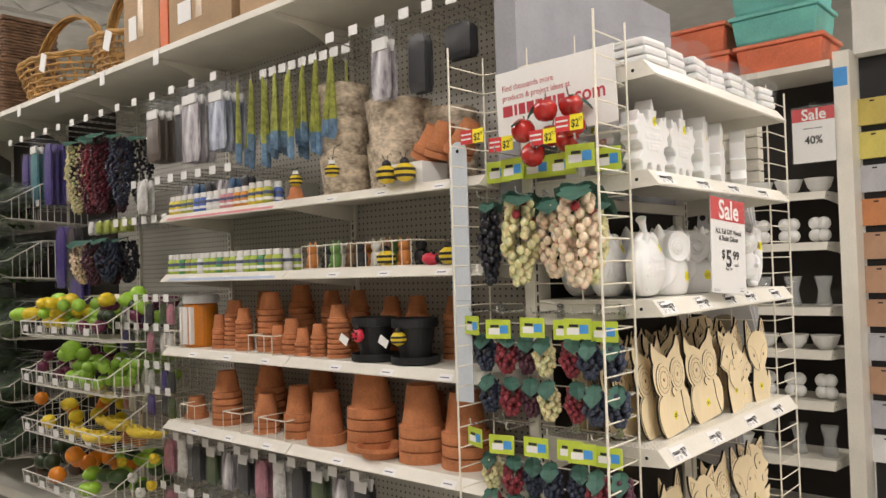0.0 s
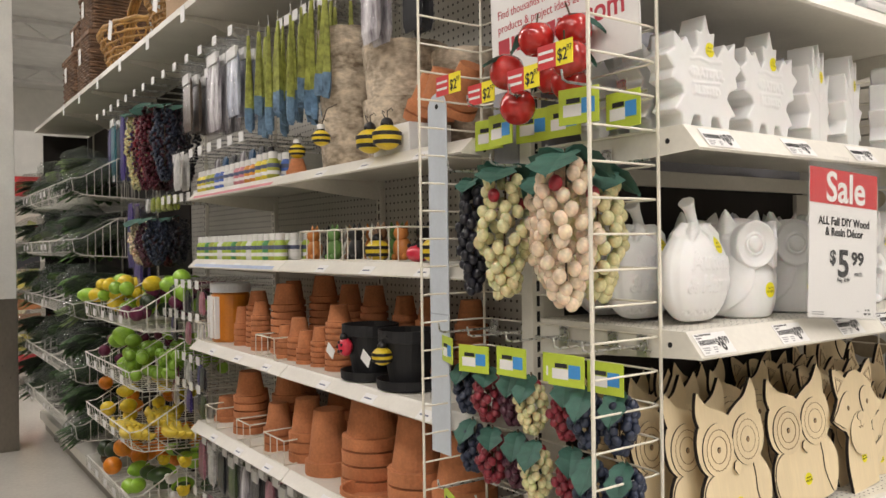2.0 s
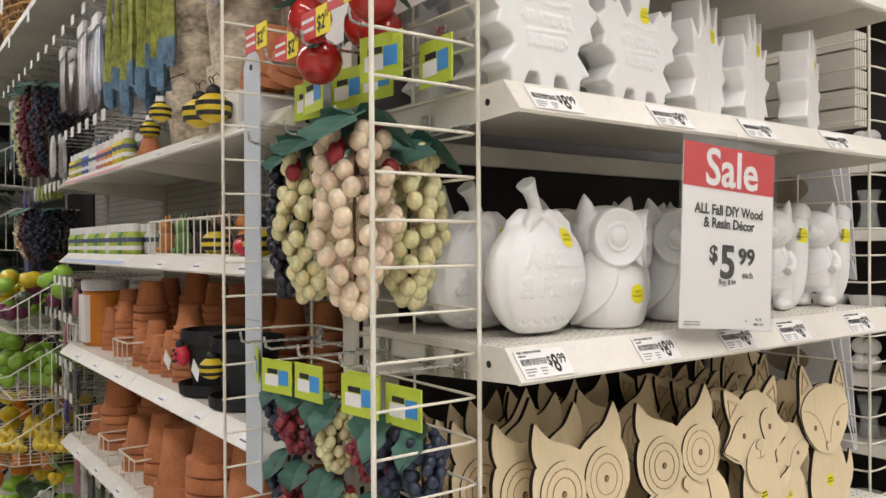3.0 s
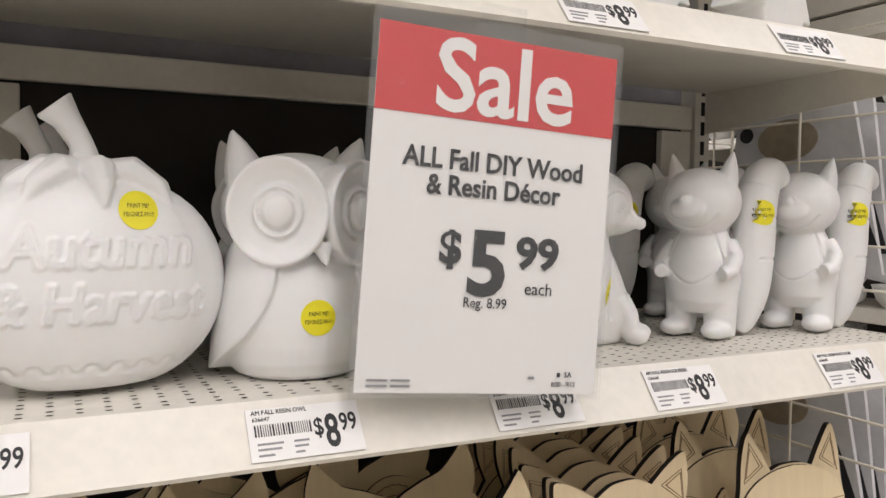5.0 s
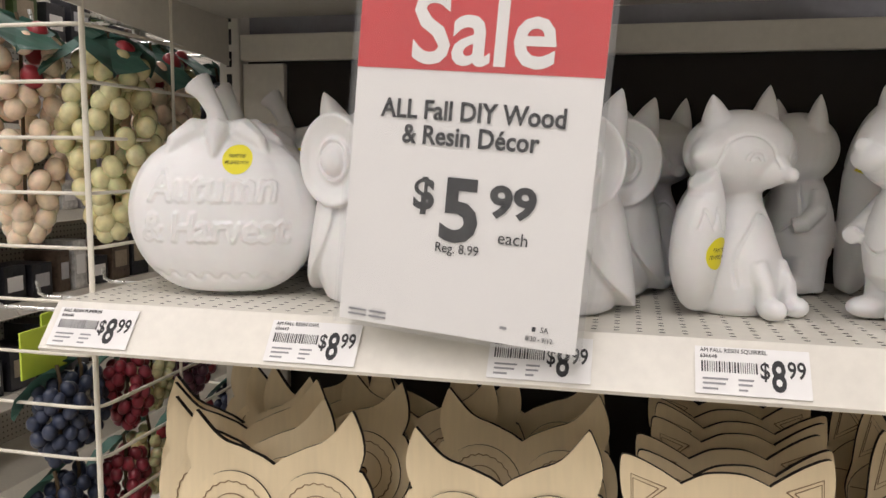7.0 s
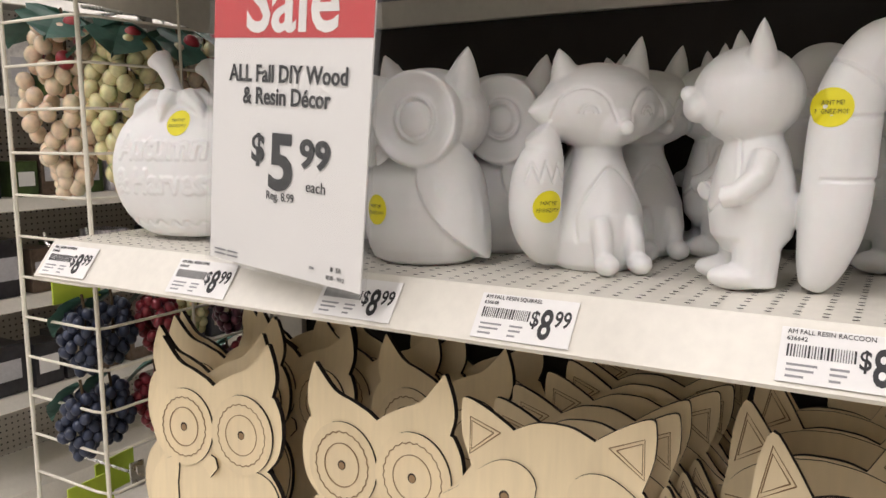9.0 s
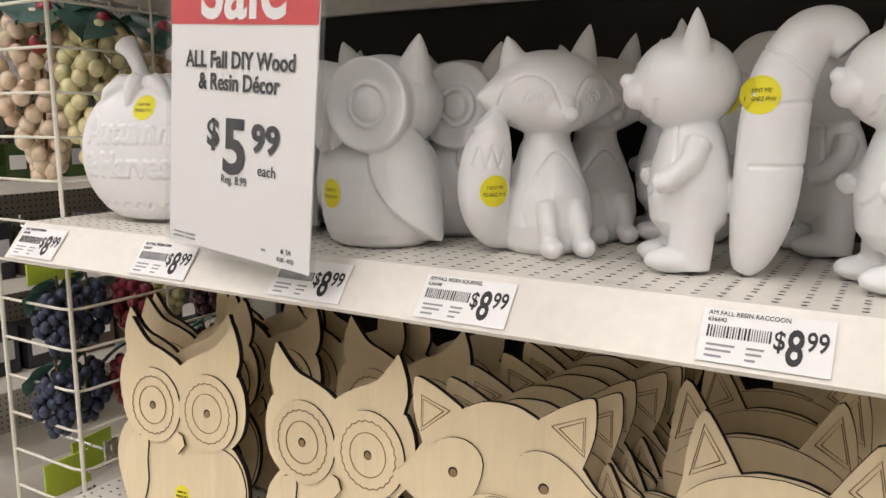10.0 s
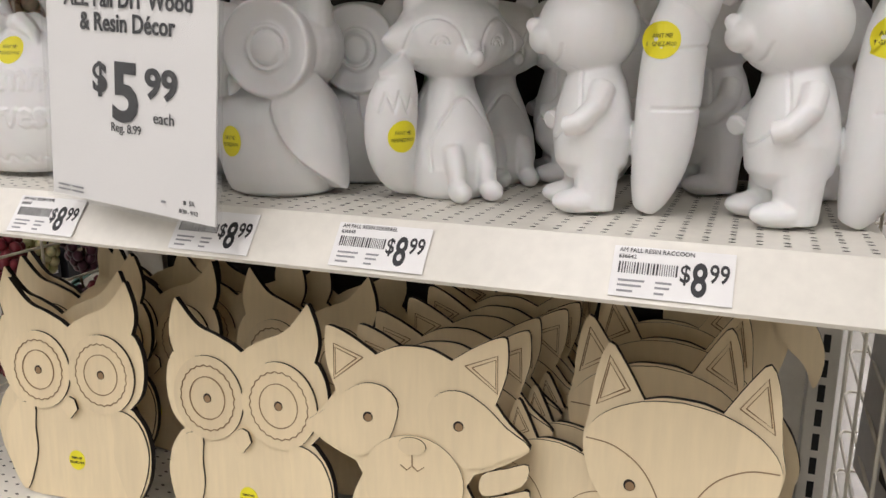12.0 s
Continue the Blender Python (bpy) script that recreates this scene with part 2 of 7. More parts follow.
# ---- shelving ----
def shelf(name, label, width, depth, at, group="", thick=0.042):
    """A steel shelf: deck top at z = 0, sloped price lip in front at y = 0."""
    t = thing(name, label, "shelf", group)
    t.matrix_world = at
    part("deck", extrude_x(bmesh.new(), [(depth, 0), (0.034, 0), (0.034, -0.008), (depth, -0.008)], 0, width), CREAM, t, "cream steel deck")
    lip = [(0.0335, 0.0005), (0.029, -0.005), (0.0, -thick), (0.003, -thick - 0.004), (0.012, -thick - 0.003), (0.0335, -0.012)]
    part("price_lip", extrude_x(bmesh.new(), lip, 0, width), CREAM, t, "sloped cream price channel")
    side = [(0.004, -thick - 0.003), (0.030, -0.006), (depth, -0.009), (depth, -0.075), (depth * 0.6, -0.06), (0.06, -thick - 0.006)]
    for x in (0.0005, width - 0.0025):
        b = part("bracket", extrude_x(bmesh.new(), side, x, x + 0.002), CREAM, t)
        part("bolt_hole", lathe(bmesh.new(), [(0.005, 0), (0.005, 0.0012)], 12), SLOT, b, at=Matrix.Translation((x - 0.0006 if x < 0.1 else x + 0.0015, 0.066, -0.025)) @ Matrix.Rotation(radians(90), 4, "Y"))
    return t


def perforations(width, depth):
    """Rows of small oval holes in a deck."""
    bm = bmesh.new()
    for j in range(int((depth - 0.06) / 0.0145)):
        for k in range(int(width / 0.0198)):
            cx, cy = 0.012 + 0.0198 * k, 0.048 + 0.029 * (j // 2) + 0.0115 * (j % 2)
            bm.faces.new([bm.verts.new((cx + 0.0029 * math.cos(a * math.pi / 4), cy + 0.0017 * math.sin(a * math.pi / 4), 0.0004)) for a in range(8)])
    return bm


SLOTMESH = mesh_of("slot", boxed(-0.004, 0.004, -0.0006, 0.002, 0, 0.022), SLOT)


def upright(label, at, height):
    """A slotted steel post."""
    t = thing("shelf_upright", label, "shelf post", "slotted uprights")
    t.matrix_world = at
    part("post", boxed(-0.016, 0.016, 0, 0.035, 0, height, bevel=0.002), CREAM, t)
    z = 0.15
    while z < height - 0.03:
        if z > 0.6:
            part("slot", SLOTMESH, None, t, at=Matrix.Translation((0, 0, z)))
        z += 0.032
    return t


ENDW = 1.075
ENDCAP_Z = [1.967, 1.666, 1.310, 0.905, 0.47]
ENDCAP_LABELS = ["cream steel end shelf with stacked white trays", "cream steel end shelf with white resin leaves",
                 "cream steel end shelf with white resin animals", "cream steel end shelf with wooden cut-out animals",
                 "cream steel end shelf with small wooden shapes"]
for z, lab in zip(ENDCAP_Z, ENDCAP_LABELS):
    end_shelf = shelf("end_shelf", lab, ENDW, 0.40, Matrix.Translation((0, 0, z)), "endcap shelves")
    if 0.8 < z < 1.4:
        tagged(part("perforation", perforations(ENDW, 0.40), SLOT, end_shelf), kind="stuff")
tagged(part("end_base", boxed(0, ENDW, 0.02, 0.44, 0, 0.14, bevel=0.004), CREAM), "cream steel base plinth of the end display", "plinth", kind="structure")
tagged(part("end_back_panel", boxed(0.02, 1.045, 0.425, 0.435, 0.14, 1.60), DARKBACK), "dark brown back panel behind the end shelves", "back panel", kind="structure")
GREYPANEL = mat("grey_end_panel", (0.3, 0.3, 0.33), 0.6, var=0.08, bump=0.03)
tagged(part("end_back_top", boxed(-0.02, 1.07, 0.44, 0.52, 1.605, 2.43), GREYPANEL), "grey upper end panel of the long shelving", "back panel", kind="structure")
for z in (1.617, 1.235, 0.81):
    part("back_rail", boxed(0.02, 1.045, 0.399, 0.4115, z - 0.02, z + 0.018, bevel=0.003), CREAM)["kind"] = "structure"
for x0, x1 in ((0.017, 0.082), (0.992, 1.054)):
    tagged(part("end_post_flange", boxed(x0, x1, 0.412, 0.4245, 0.14, 1.595, bevel=0.002), CREAM), "cream steel flange beside the slotted upright", "shelf post", kind="structure")
for x in (0.0, 1.072):
    upright("cream slotted steel upright of the end display", Matrix.Translation((x, 0.405, 0)), 2.02)

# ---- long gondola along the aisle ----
# added dark sheet that darkens the bright gap under the top shelf's far end
tagged(part("added_dark_end", boxed(-0.05, 0.29, 6.36, 6.38, 0.1, 2.42), DARKBACK), "dark sheet added to darken the far end of the aisle shelving", "end panel", kind="structure")
# shade behind the bins of greens, put in as a dark sheet before the pegboard
tagged(part("shade_sheet", boxed(0.292, 0.3, along(3.46), 6.36, 0.2, 2.42), DARKBACK), "dark sheet before the pegboard, standing in for shade behind the bins of greens", "back panel", kind="structure")
FRONT, G0, G1, G2, GEND = -0.095, 0.54, 1.534, 2.452, 6.38
turned = Matrix.Rotation(radians(-90), 4, "Z")
GONDOLA_Z = [1.7, 1.424, 1.087, 0.75]
for z in GONDOLA_Z:
    for y1, y0 in ((G1, G0), (G2, G1)):
        shelf("aisle_shelf", "cream steel aisle shelf with a white price channel", y1 - y0 - 0.004, 0.395, Matrix.Translation((FRONT, y1 - 0.002, z)) @ turned, "aisle shelves", 0.032)
tagged(part("pegboard", boxed(0.302, 0.318, G0, GEND, 0.16, 2.5), PEG), "off-white pegboard back of the aisle shelving", "pegboard", kind="structure")
for y in (G0 + 0.01, G1, G2, 3.37, 4.29, 5.21, 6.13):
    upright("cream slotted steel upright of the aisle shelving", Matrix.Translation((0.285, y, 0)) @ turned, 2.55)
tagged(part("aisle_base", boxed(FRONT - 0.01, 0.3, G0, GEND, 0.09, 0.16, bevel=0.006), CREAM), "cream steel base deck along the aisle", "plinth", kind="structure")
tagged(part("kick_plate", boxed(FRONT + 0.03, 0.3, G0, GEND, 0.0, 0.088), COLGREY), "grey kick plate under the base deck", "kick plate", kind="structure")
top = thing("top_shelf", "long cream top shelf over the aisle display", "shelf", at=Matrix.Translation((0, 0, 2.44)))
part("deck", boxed(-0.11, 0.36, G0 - 0.02, GEND, 0.0, 0.03, bevel=0.003), CREAM, top)
for y in (G0 + 0.012, G1, G2, 3.37, 4.29, 5.21):
    bm = bmesh.new()
    prof = [(0.284, -0.001), (-0.09, -0.001), (-0.09, -0.02)] + [(-0.09 + 0.374 * s, -0.02 - 0.13 * s * s) for s in (0.3, 0.6, 0.85, 1.0)]
    vs0 = [bm.verts.new((x, y - 0.002, z)) for x, z in prof]
    vs1 = [bm.verts.new((x, y + 0.002, z)) for x, z in prof]
    bm.faces.new(vs0)
    bm.faces.new(vs1[::-1])
    for k in range(len(prof)):
        bm.faces.new((vs0[k], vs1[k], vs1[(k + 1) % len(prof)], vs0[(k + 1) % len(prof)]))
    part("bracket", bm, CREAM, top)

# ---- structural column at the far end of the aisle ----
column = thing("column", "square white column with a grey wrapped foot", "column", kind="structure", at=Matrix.Translation((-0.478, 5.56, 0)))
part("shaft", boxed(-0.14, 0.14, -0.15, 0.15, 1.12, CEILING, bevel=0.006), WALLPAINT, column)
part("foot", boxed(-0.145, 0.145, -0.155, 0.155, 0, 1.12, bevel=0.006), COLGREY, column, "grey metal wrap")


# ---- wire wing panels beside the end display ----
def wing(label, at, mirror=1):
    t = thing("wire_wing_panel", label, "wire rack", "wire wing panels", at=at)
    z0, z1, pitch = 0.30, 2.08, 0.0605
    out, y0, y1 = (-0.171 if mirror > 0 else 0.212), 0.086, 0.588
    for x, y, r in ((0, y0, 0.0032), (0, y1, 0.003), (out, y0, 0.0036), (out, y1, 0.003)):
        part("upright_rod", tube(bmesh.new(), [(x, y, z0), (x, y, z1)], r, 8), WIREPAINT, t)
    z = z0 + 0.03
    path = [(out * 1.02, y0, 0), (out * 0.15, y0, 0), (out * 0.03, y0 + 0.004, 0), (0, y0 + 0.02, 0), (0, y1 - 0.02, 0), (out * 0.03, y1 - 0.004, 0), (out * 0.15, y1, 0), (out * 1.02, y1, 0)]
    me = mesh_of("cross_wire", tube(bmesh.new(), path, 0.0022, 6), WIREPAINT, True)
    while z < z1:
        part("cross_wire", me, None, t, at=Matrix.Translation((0, 0, z)))
        z += pitch
    for y in (0.25, 0.42):
        part("upright_rod", tube(bmesh.new(), [(0.004 * mirror, y, z0), (0.004 * mirror, y, z1)], 0.0022, 6), WIREPAINT, t)
    return t


wing("cream wire wing panel hung with artificial grapes", Matrix.Identity(4))
wing("cream wire wing panel with white craft blanks", Matrix.Translation((1.118, 0, 0)), -1)


# ---- white resin figures on the end shelves ----
from mathutils.bvhtree import BVHTree


def moulded(bm, voxel=0.003, rounds=4):
    """One smooth cast mesh out of overlapping solids."""
    me = bpy.data.meshes.new("cast")
    bmesh.ops.recalc_face_normals(bm, faces=bm.faces)
    bm.to_mesh(me)
    bm.free()
    ob = new("cast", me)
    r = ob.modifiers.new("remesh", "REMESH")
    r.mode, r.voxel_size, r.use_smooth_shade = "VOXEL", voxel, True
    s = ob.modifiers.new("smooth", "SMOOTH")
    s.factor, s.iterations = 0.5, rounds
    out = bpy.data.meshes.new_from_object(ob.evaluated_get(bpy.context.evaluated_depsgraph_get()))
    bpy.data.objects.remove(ob)
    return out


def engrave(me, lines, width=0.0026, depth=0.003, sign=-1):
    """Presses lines, given in the front view as (x, z) runs, into the front of a mesh (sign=1 raises them)."""
    n = len(me.vertices)
    co, no = np.empty(3 * n), np.empty(3 * n)
    me.vertices.foreach_get("co", co)
    me.vertices.foreach_get("normal", no)
    co, no = co.reshape(-1, 3), no.reshape(-1, 3)
    best = np.full(n, 9.0)
    for run in lines:
        for a, b in zip(run, run[1:]):
            a, b = np.array(a[:2]), np.array(b[:2])
            d = b - a
            t = np.clip(((co[:, [0, 2]] - a) @ d) / max(d @ d, 1e-12), 0, 1)
            best = np.minimum(best, np.linalg.norm(co[:, [0, 2]] - (a + t[:, None] * d), axis=1))
    f = np.clip(1 - best / width, 0, 1) * (no[:, 1] < -0.05)
    co += sign * depth * f[:, None] * no
    me.vertices.foreach_set("co", co.ravel())
    me.update()


def stuck(me, decals):
    """Lays round yellow stickers with two printed lines onto a mesh, at poses that look at the surface along +y."""
    bm = bmesh.new()
    bm.from_mesh(me)
    bm.faces.ensure_lookup_table()
    tree = BVHTree.FromBMesh(bm)
    for m, r in decals:
        way = (m.to_3x3() @ Vector((0, 1, 0))).normalized()

        first = tree.ray_cast(m.translation, way, 0.3)
        reach = first[3] if first[0] else 0.1

        def lay(x, z, lift):
            p = m @ Vector((x, 0, z))
            hit = tree.ray_cast(p, way, 0.3)
            far = hit[3] if hit[0] and abs(hit[3] - reach) < 0.012 else reach
            return bm.verts.new(p + way * (far - lift))

        rings = [[lay(0, 0, 0.0007)]] + [[lay(q * r * math.cos(k * math.pi / 12), q * r * math.sin(k * math.pi / 12), 0.0007) for k in range(24)] for q in (0.5, 1)]
        faces = [bm.faces.new((rings[0][0], rings[1][k], rings[1][(k + 1) % 24])) for k in range(24)]
        faces += [bm.faces.new((rings[1][k], rings[2][k], rings[2][(k + 1) % 24], rings[1][(k + 1) % 24])) for k in range(24)]
        for f in faces:
            f.material_index, f.smooth = 1, True
        for words, dz in (("PAINT ME!", 0.12), ("PEIGNEZ-MOI!", -0.32)):
            cu = bpy.data.curves.new("print", "FONT")
            cu.body, cu.size, cu.align_x, cu.resolution_u = words, r * 0.34, "CENTER", 1
            ob = bpy.data.objects.new("print", cu)
            tm = bpy.data.meshes.new_from_object(ob)
            bpy.data.objects.remove(ob)
            vs = [lay(v.co.x * 0.72, v.co.y + dz * r, 0.0012) for v in tm.vertices]
            for p in tm.polygons:
                try:
                    bm.faces.new([vs[k] for k in p.vertices]).material_index = 2
                except ValueError:
                    pass
    me.materials.clear()
    for mm in (PLASTER, YELLOW, INK):
        me.materials.append(mm)
    bm.to_mesh(me)
    bm.free()
    return me


def cone(bm, base, tip, r, n=14, flat=1.0):
    base, tip = Vector(base), Vector(tip)
    return tube(bm, [base, base.lerp(tip, 0.35), base.lerp(tip, 0.7), base.lerp(tip, 0.9), tip], [r, r * 0.8, r * 0.46, r * 0.2, r * 0.06], n)


def pumpkin_mesh():
    bm = bmesh.new()
    rings = []
    for j in range(25):
        a = -math.pi / 2 + math.pi * j / 24
        ring = []
        for k in range(60):
            th = 2 * math.pi * k / 60
            rib = 1 - 0.035 * abs(math.cos(4.5 * th)) ** 6 * math.cos(a)
            r = 0.108 * rib * max(0.02, math.cos(a)) ** 0.86
            z = 0.088 + 0.09 * math.sin(a) - 0.012 * math.exp(-((r / 0.03) ** 2)) * (1 if a > 0 else -1)
            ring.append(bm.verts.new((r * math.cos(th), 0.43 * r * math.sin(th), max(z, 0.0))))
        rings.append(ring)
    for a, b in zip(rings, rings[1:]):
        for k in range(60):
            bm.faces.new((a[k], a[(k + 1) % 60], b[(k + 1) % 60], b[k]))
    bm.faces.new(rings[0][::-1])
    bm.faces.new(rings[-1])
    tube(bm, [(0, 0, 0.155), (-0.003, 0, 0.18), (-0.008, 0, 0.2), (-0.018, 0, 0.218), (-0.028, 0, 0.23)], [0.024, 0.0125, 0.0098, 0.0112, 0.0165], 14)
    for k in range(7):
        th = 2 * math.pi * (k + 0.3) / 7
        c, s = math.cos(th), 0.52 * math.sin(th)
        tube(bm, [(0.005 * c, 0.005 * s, 0.176), (0.035 * c, 0.035 * s, 0.178), (0.058 * c, 0.058 * s, 0.166), (0.07 * c, 0.07 * s, 0.15)], [0.012, 0.014, 0.009, 0.002], 8)
    me = moulded(bm, 0.0019, 3)
    engrave(me, [[(-0.07 + 0.005 * k, 0.022 + (0.004 if k % 4 < 2 else -0.002)) for k in range(29)]], 0.003, 0.002)
    # raised script
    for words, size, zz in (("Autumn", 0.046, 0.104), ("& Harvest", 0.042, 0.062)):
        cu = bpy.data.curves.new("script", "FONT")
        cu.body, cu.size, cu.align_x, cu.resolution_u, cu.shear = words, size, "CENTER", 2, 0.15
        ob = bpy.data.objects.new("script", cu)
        tm = bpy.data.meshes.new_from_object(ob)
        bpy.data.objects.remove(ob)
        bmx = bmesh.new()
        bmx.from_mesh(tm)
        border = [e for e in bmx.edges if e.is_boundary]
        runs = [[(e.verts[0].co.x * 0.92, e.verts[0].co.y + zz), (e.verts[1].co.x * 0.92, e.verts[1].co.y + zz)] for e in border]
        bmx.free()
        engrave(me, runs, 0.0026, 0.0026, 1)
    return stuck(me, [(pose(0.028, -0.12, 0.1475), 0.0155)])


def owl_wing(bm, s):
    """A folded wing: one smooth teardrop shell round the side of the body, tip down."""
    run = [tuple(q) for q in spline([(47, 0.116), (65, 0.126), (84, 0.122), (98, 0.106), (108, 0.076), (110, 0.046), (106, 0.02), (99, 0.007), (83, 0.017), (59, 0.039), (43, 0.066), (37, 0.095)], 4)]
    ca, cz = 74.0, 0.072

    def at(f, a, z, lift):
        a, z = ca + f * (a - ca), cz + f * (z - cz)
        r = 0.068 + 0.022 * (1 - z / 0.126) + lift
        return bm.verts.new((s * r * math.sin(radians(a)), -0.9 * r * math.cos(radians(a)), z))

    sheets = []
    for side in (1, -1):
        rings = [[at(f, a, z, (0.0035 * (1 - f ** 4)) if side > 0 else -0.042 - 0.004 * (1 - f)) for a, z in run] for f in (1, 0.85, 0.6, 0.3)]
        rings.append([at(0, ca, cz, 0.0035 if side > 0 else -0.046)])
        n = len(run)
        for o, i in zip(rings, rings[1:]):
            for k in range(n):
                j = (k + 1) % n
                bm.faces.new((o[k], o[j], i[0]) if len(i) == 1 else (o[k], o[j], i[j], i[k]))
        sheets.append(rings[0])
    for k in range(len(run)):
        j = (k + 1) % len(run)
        bm.faces.new((sheets[0][k], sheets[1][k], sheets[1][j], sheets[0][j]))


def owl_mesh():
    bm = bmesh.new()
    lathe(bm, [(0.055, 0), (0.064, 0.004), (0.07, 0.015), (0.0742, 0.03), (0.0762, 0.045), (0.0762, 0.06), (0.0742, 0.075), (0.07, 0.09), (0.0645, 0.101), (0.057, 0.11), (0.03, 0.12)], 48, squash=(1, 0.86))
    ball(bm, (0, 0.004, 0.15), (0.077, 0.06, 0.052), 32, 20)
    for s in (-1, 1):
        cone(bm, (s * 0.053, 0.004, 0.178), (s * 0.069, -0.002, 0.219), 0.021)
        turn = Euler((0, 0, s * radians(25)))
        disc = bmesh.new()
        lathe(disc, [(0.044, -0.022), (0.0475, 0.0), (0.047, 0.006), (0.0445, 0.0072), (0.036, 0.0025), (0.027, -0.0005), (0.0232, -0.0008), (0.0226, 0.004), (0.0196, 0.0046), (0.0185, 0.0008), (0.0163, 0.0003), (0.0158, 0.003), (0.013, 0.0075), (0.007, 0.0098), (0.001, 0.0104)], 48)
        tmp = bpy.data.meshes.new("disc")
        disc.transform(Matrix.Translation((s * 0.041, -0.05, 0.148)) @ turn.to_matrix().to_4x4() @ Matrix.Rotation(radians(90), 4, "X"))
        disc.to_mesh(tmp)
        disc.free()
        bm.from_mesh(tmp)
        owl_wing(bm, s)
    cone(bm, (0, -0.058, 0.118), (0, -0.069, 0.101), 0.009)
    for v in bm.verts:
        v.co.x *= 0.91
    me = moulded(bm, 0.0015, 5)
    return stuck(me, [(pose(-0.006, -0.11, 0.057, 0, 0, 0), 0.0155)])


def fox_mesh():
    bm = bmesh.new()
    lathe(bm, [(0.038, 0), (0.044, 0.006), (0.049, 0.03), (0.045, 0.058), (0.035, 0.085), (0.025, 0.108), (0.022, 0.125), (0.02, 0.14)], 40, squash=(0.98, 1))
    ball(bm, (0, 0, 0.158), (0.06, 0.05, 0.042), 28, 18)
    for s in (-1, 1):
        cone(bm, (s * 0.035, -0.005, 0.155), (s * 0.078, -0.01, 0.153), 0.03)
        cone(bm, (s * 0.035, 0.0, 0.182), (s * 0.044, 0.0, 0.22 + s * 0.007), 0.0165)
        tube(bm, [(s * 0.015, -0.036, 0.05), (s * 0.0165, -0.049, 0.03), (s * 0.017, -0.051, 0.012)], [0.0115, 0.0095, 0.009], 12)
        ball(bm, (s * 0.017, -0.058, 0.0105), (0.0112, 0.015, 0.0107))
    cone(bm, (0, -0.03, 0.145), (0, -0.059, 0.136), 0.025)
    ball(bm, (0, -0.058, 0.137), 0.0075)
    tail = spline([(-0.005, 0.03, 0.016), (-0.045, 0.03, 0.018), (-0.074, 0.018, 0.03), (-0.088, 0.008, 0.055), (-0.088, 0.002, 0.085), (-0.083, 0.0, 0.106), (-0.082, 0.0, 0.122), (-0.089, 0.0, 0.135)], 4, False)
    girth = spline([(0.013, 0), (0.017, 0), (0.0255, 0), (0.0325, 0), (0.033, 0), (0.0285, 0), (0.0225, 0), (0.019, 0)], 4, False)
    brush = tube(bmesh.new(), tail, [g[0] for g in girth], 28)
    for v in brush.verts:
        v.co.y = 0.004 + 0.68 * (v.co.y - 0.004) - 0.014
        v.co.x = v.co.x * 0.78 if v.co.x < -0.04 else v.co.x
    tmp = bpy.data.meshes.new("tail")
    brush.to_mesh(tmp)
    brush.free()
    bm.from_mesh(tmp)
    me = moulded(bm, 0.0014, 16)
    lines = []
    for s in (-1, 1):
        lines.append([(s * x, z) for x, z in arc(0.034, 0.14, 0.026, 0.034, 10, 175, 18)])
        lines.append([(s * x, z) for x, z in arc(0.03, 0.15, 0.008, 0.008, 10, 170, 10)])
        lines.append([(s * x, z) for x, z in arc(0.03, 0.15, 0.0045, 0.004, 10, 170, 8)])
    lines.append(spline([(-0.036, 0.03), (-0.034, 0.06), (-0.012, 0.092), (0, 0.1), (0.012, 0.092), (0.034, 0.06), (0.036, 0.03)], 4, False))
    lines.append([(-0.087, 0.088), (-0.081, 0.105), (-0.074, 0.087), (-0.068, 0.106), (-0.061, 0.087), (-0.055, 0.104), (-0.048, 0.09)])
    engrave(me, [[tuple(p) for p in run] for run in lines], 0.0019, 0.0022)
    return stuck(me, [(pose(-0.065, -0.12, 0.064, 0, 0, 0), 0.0155)])


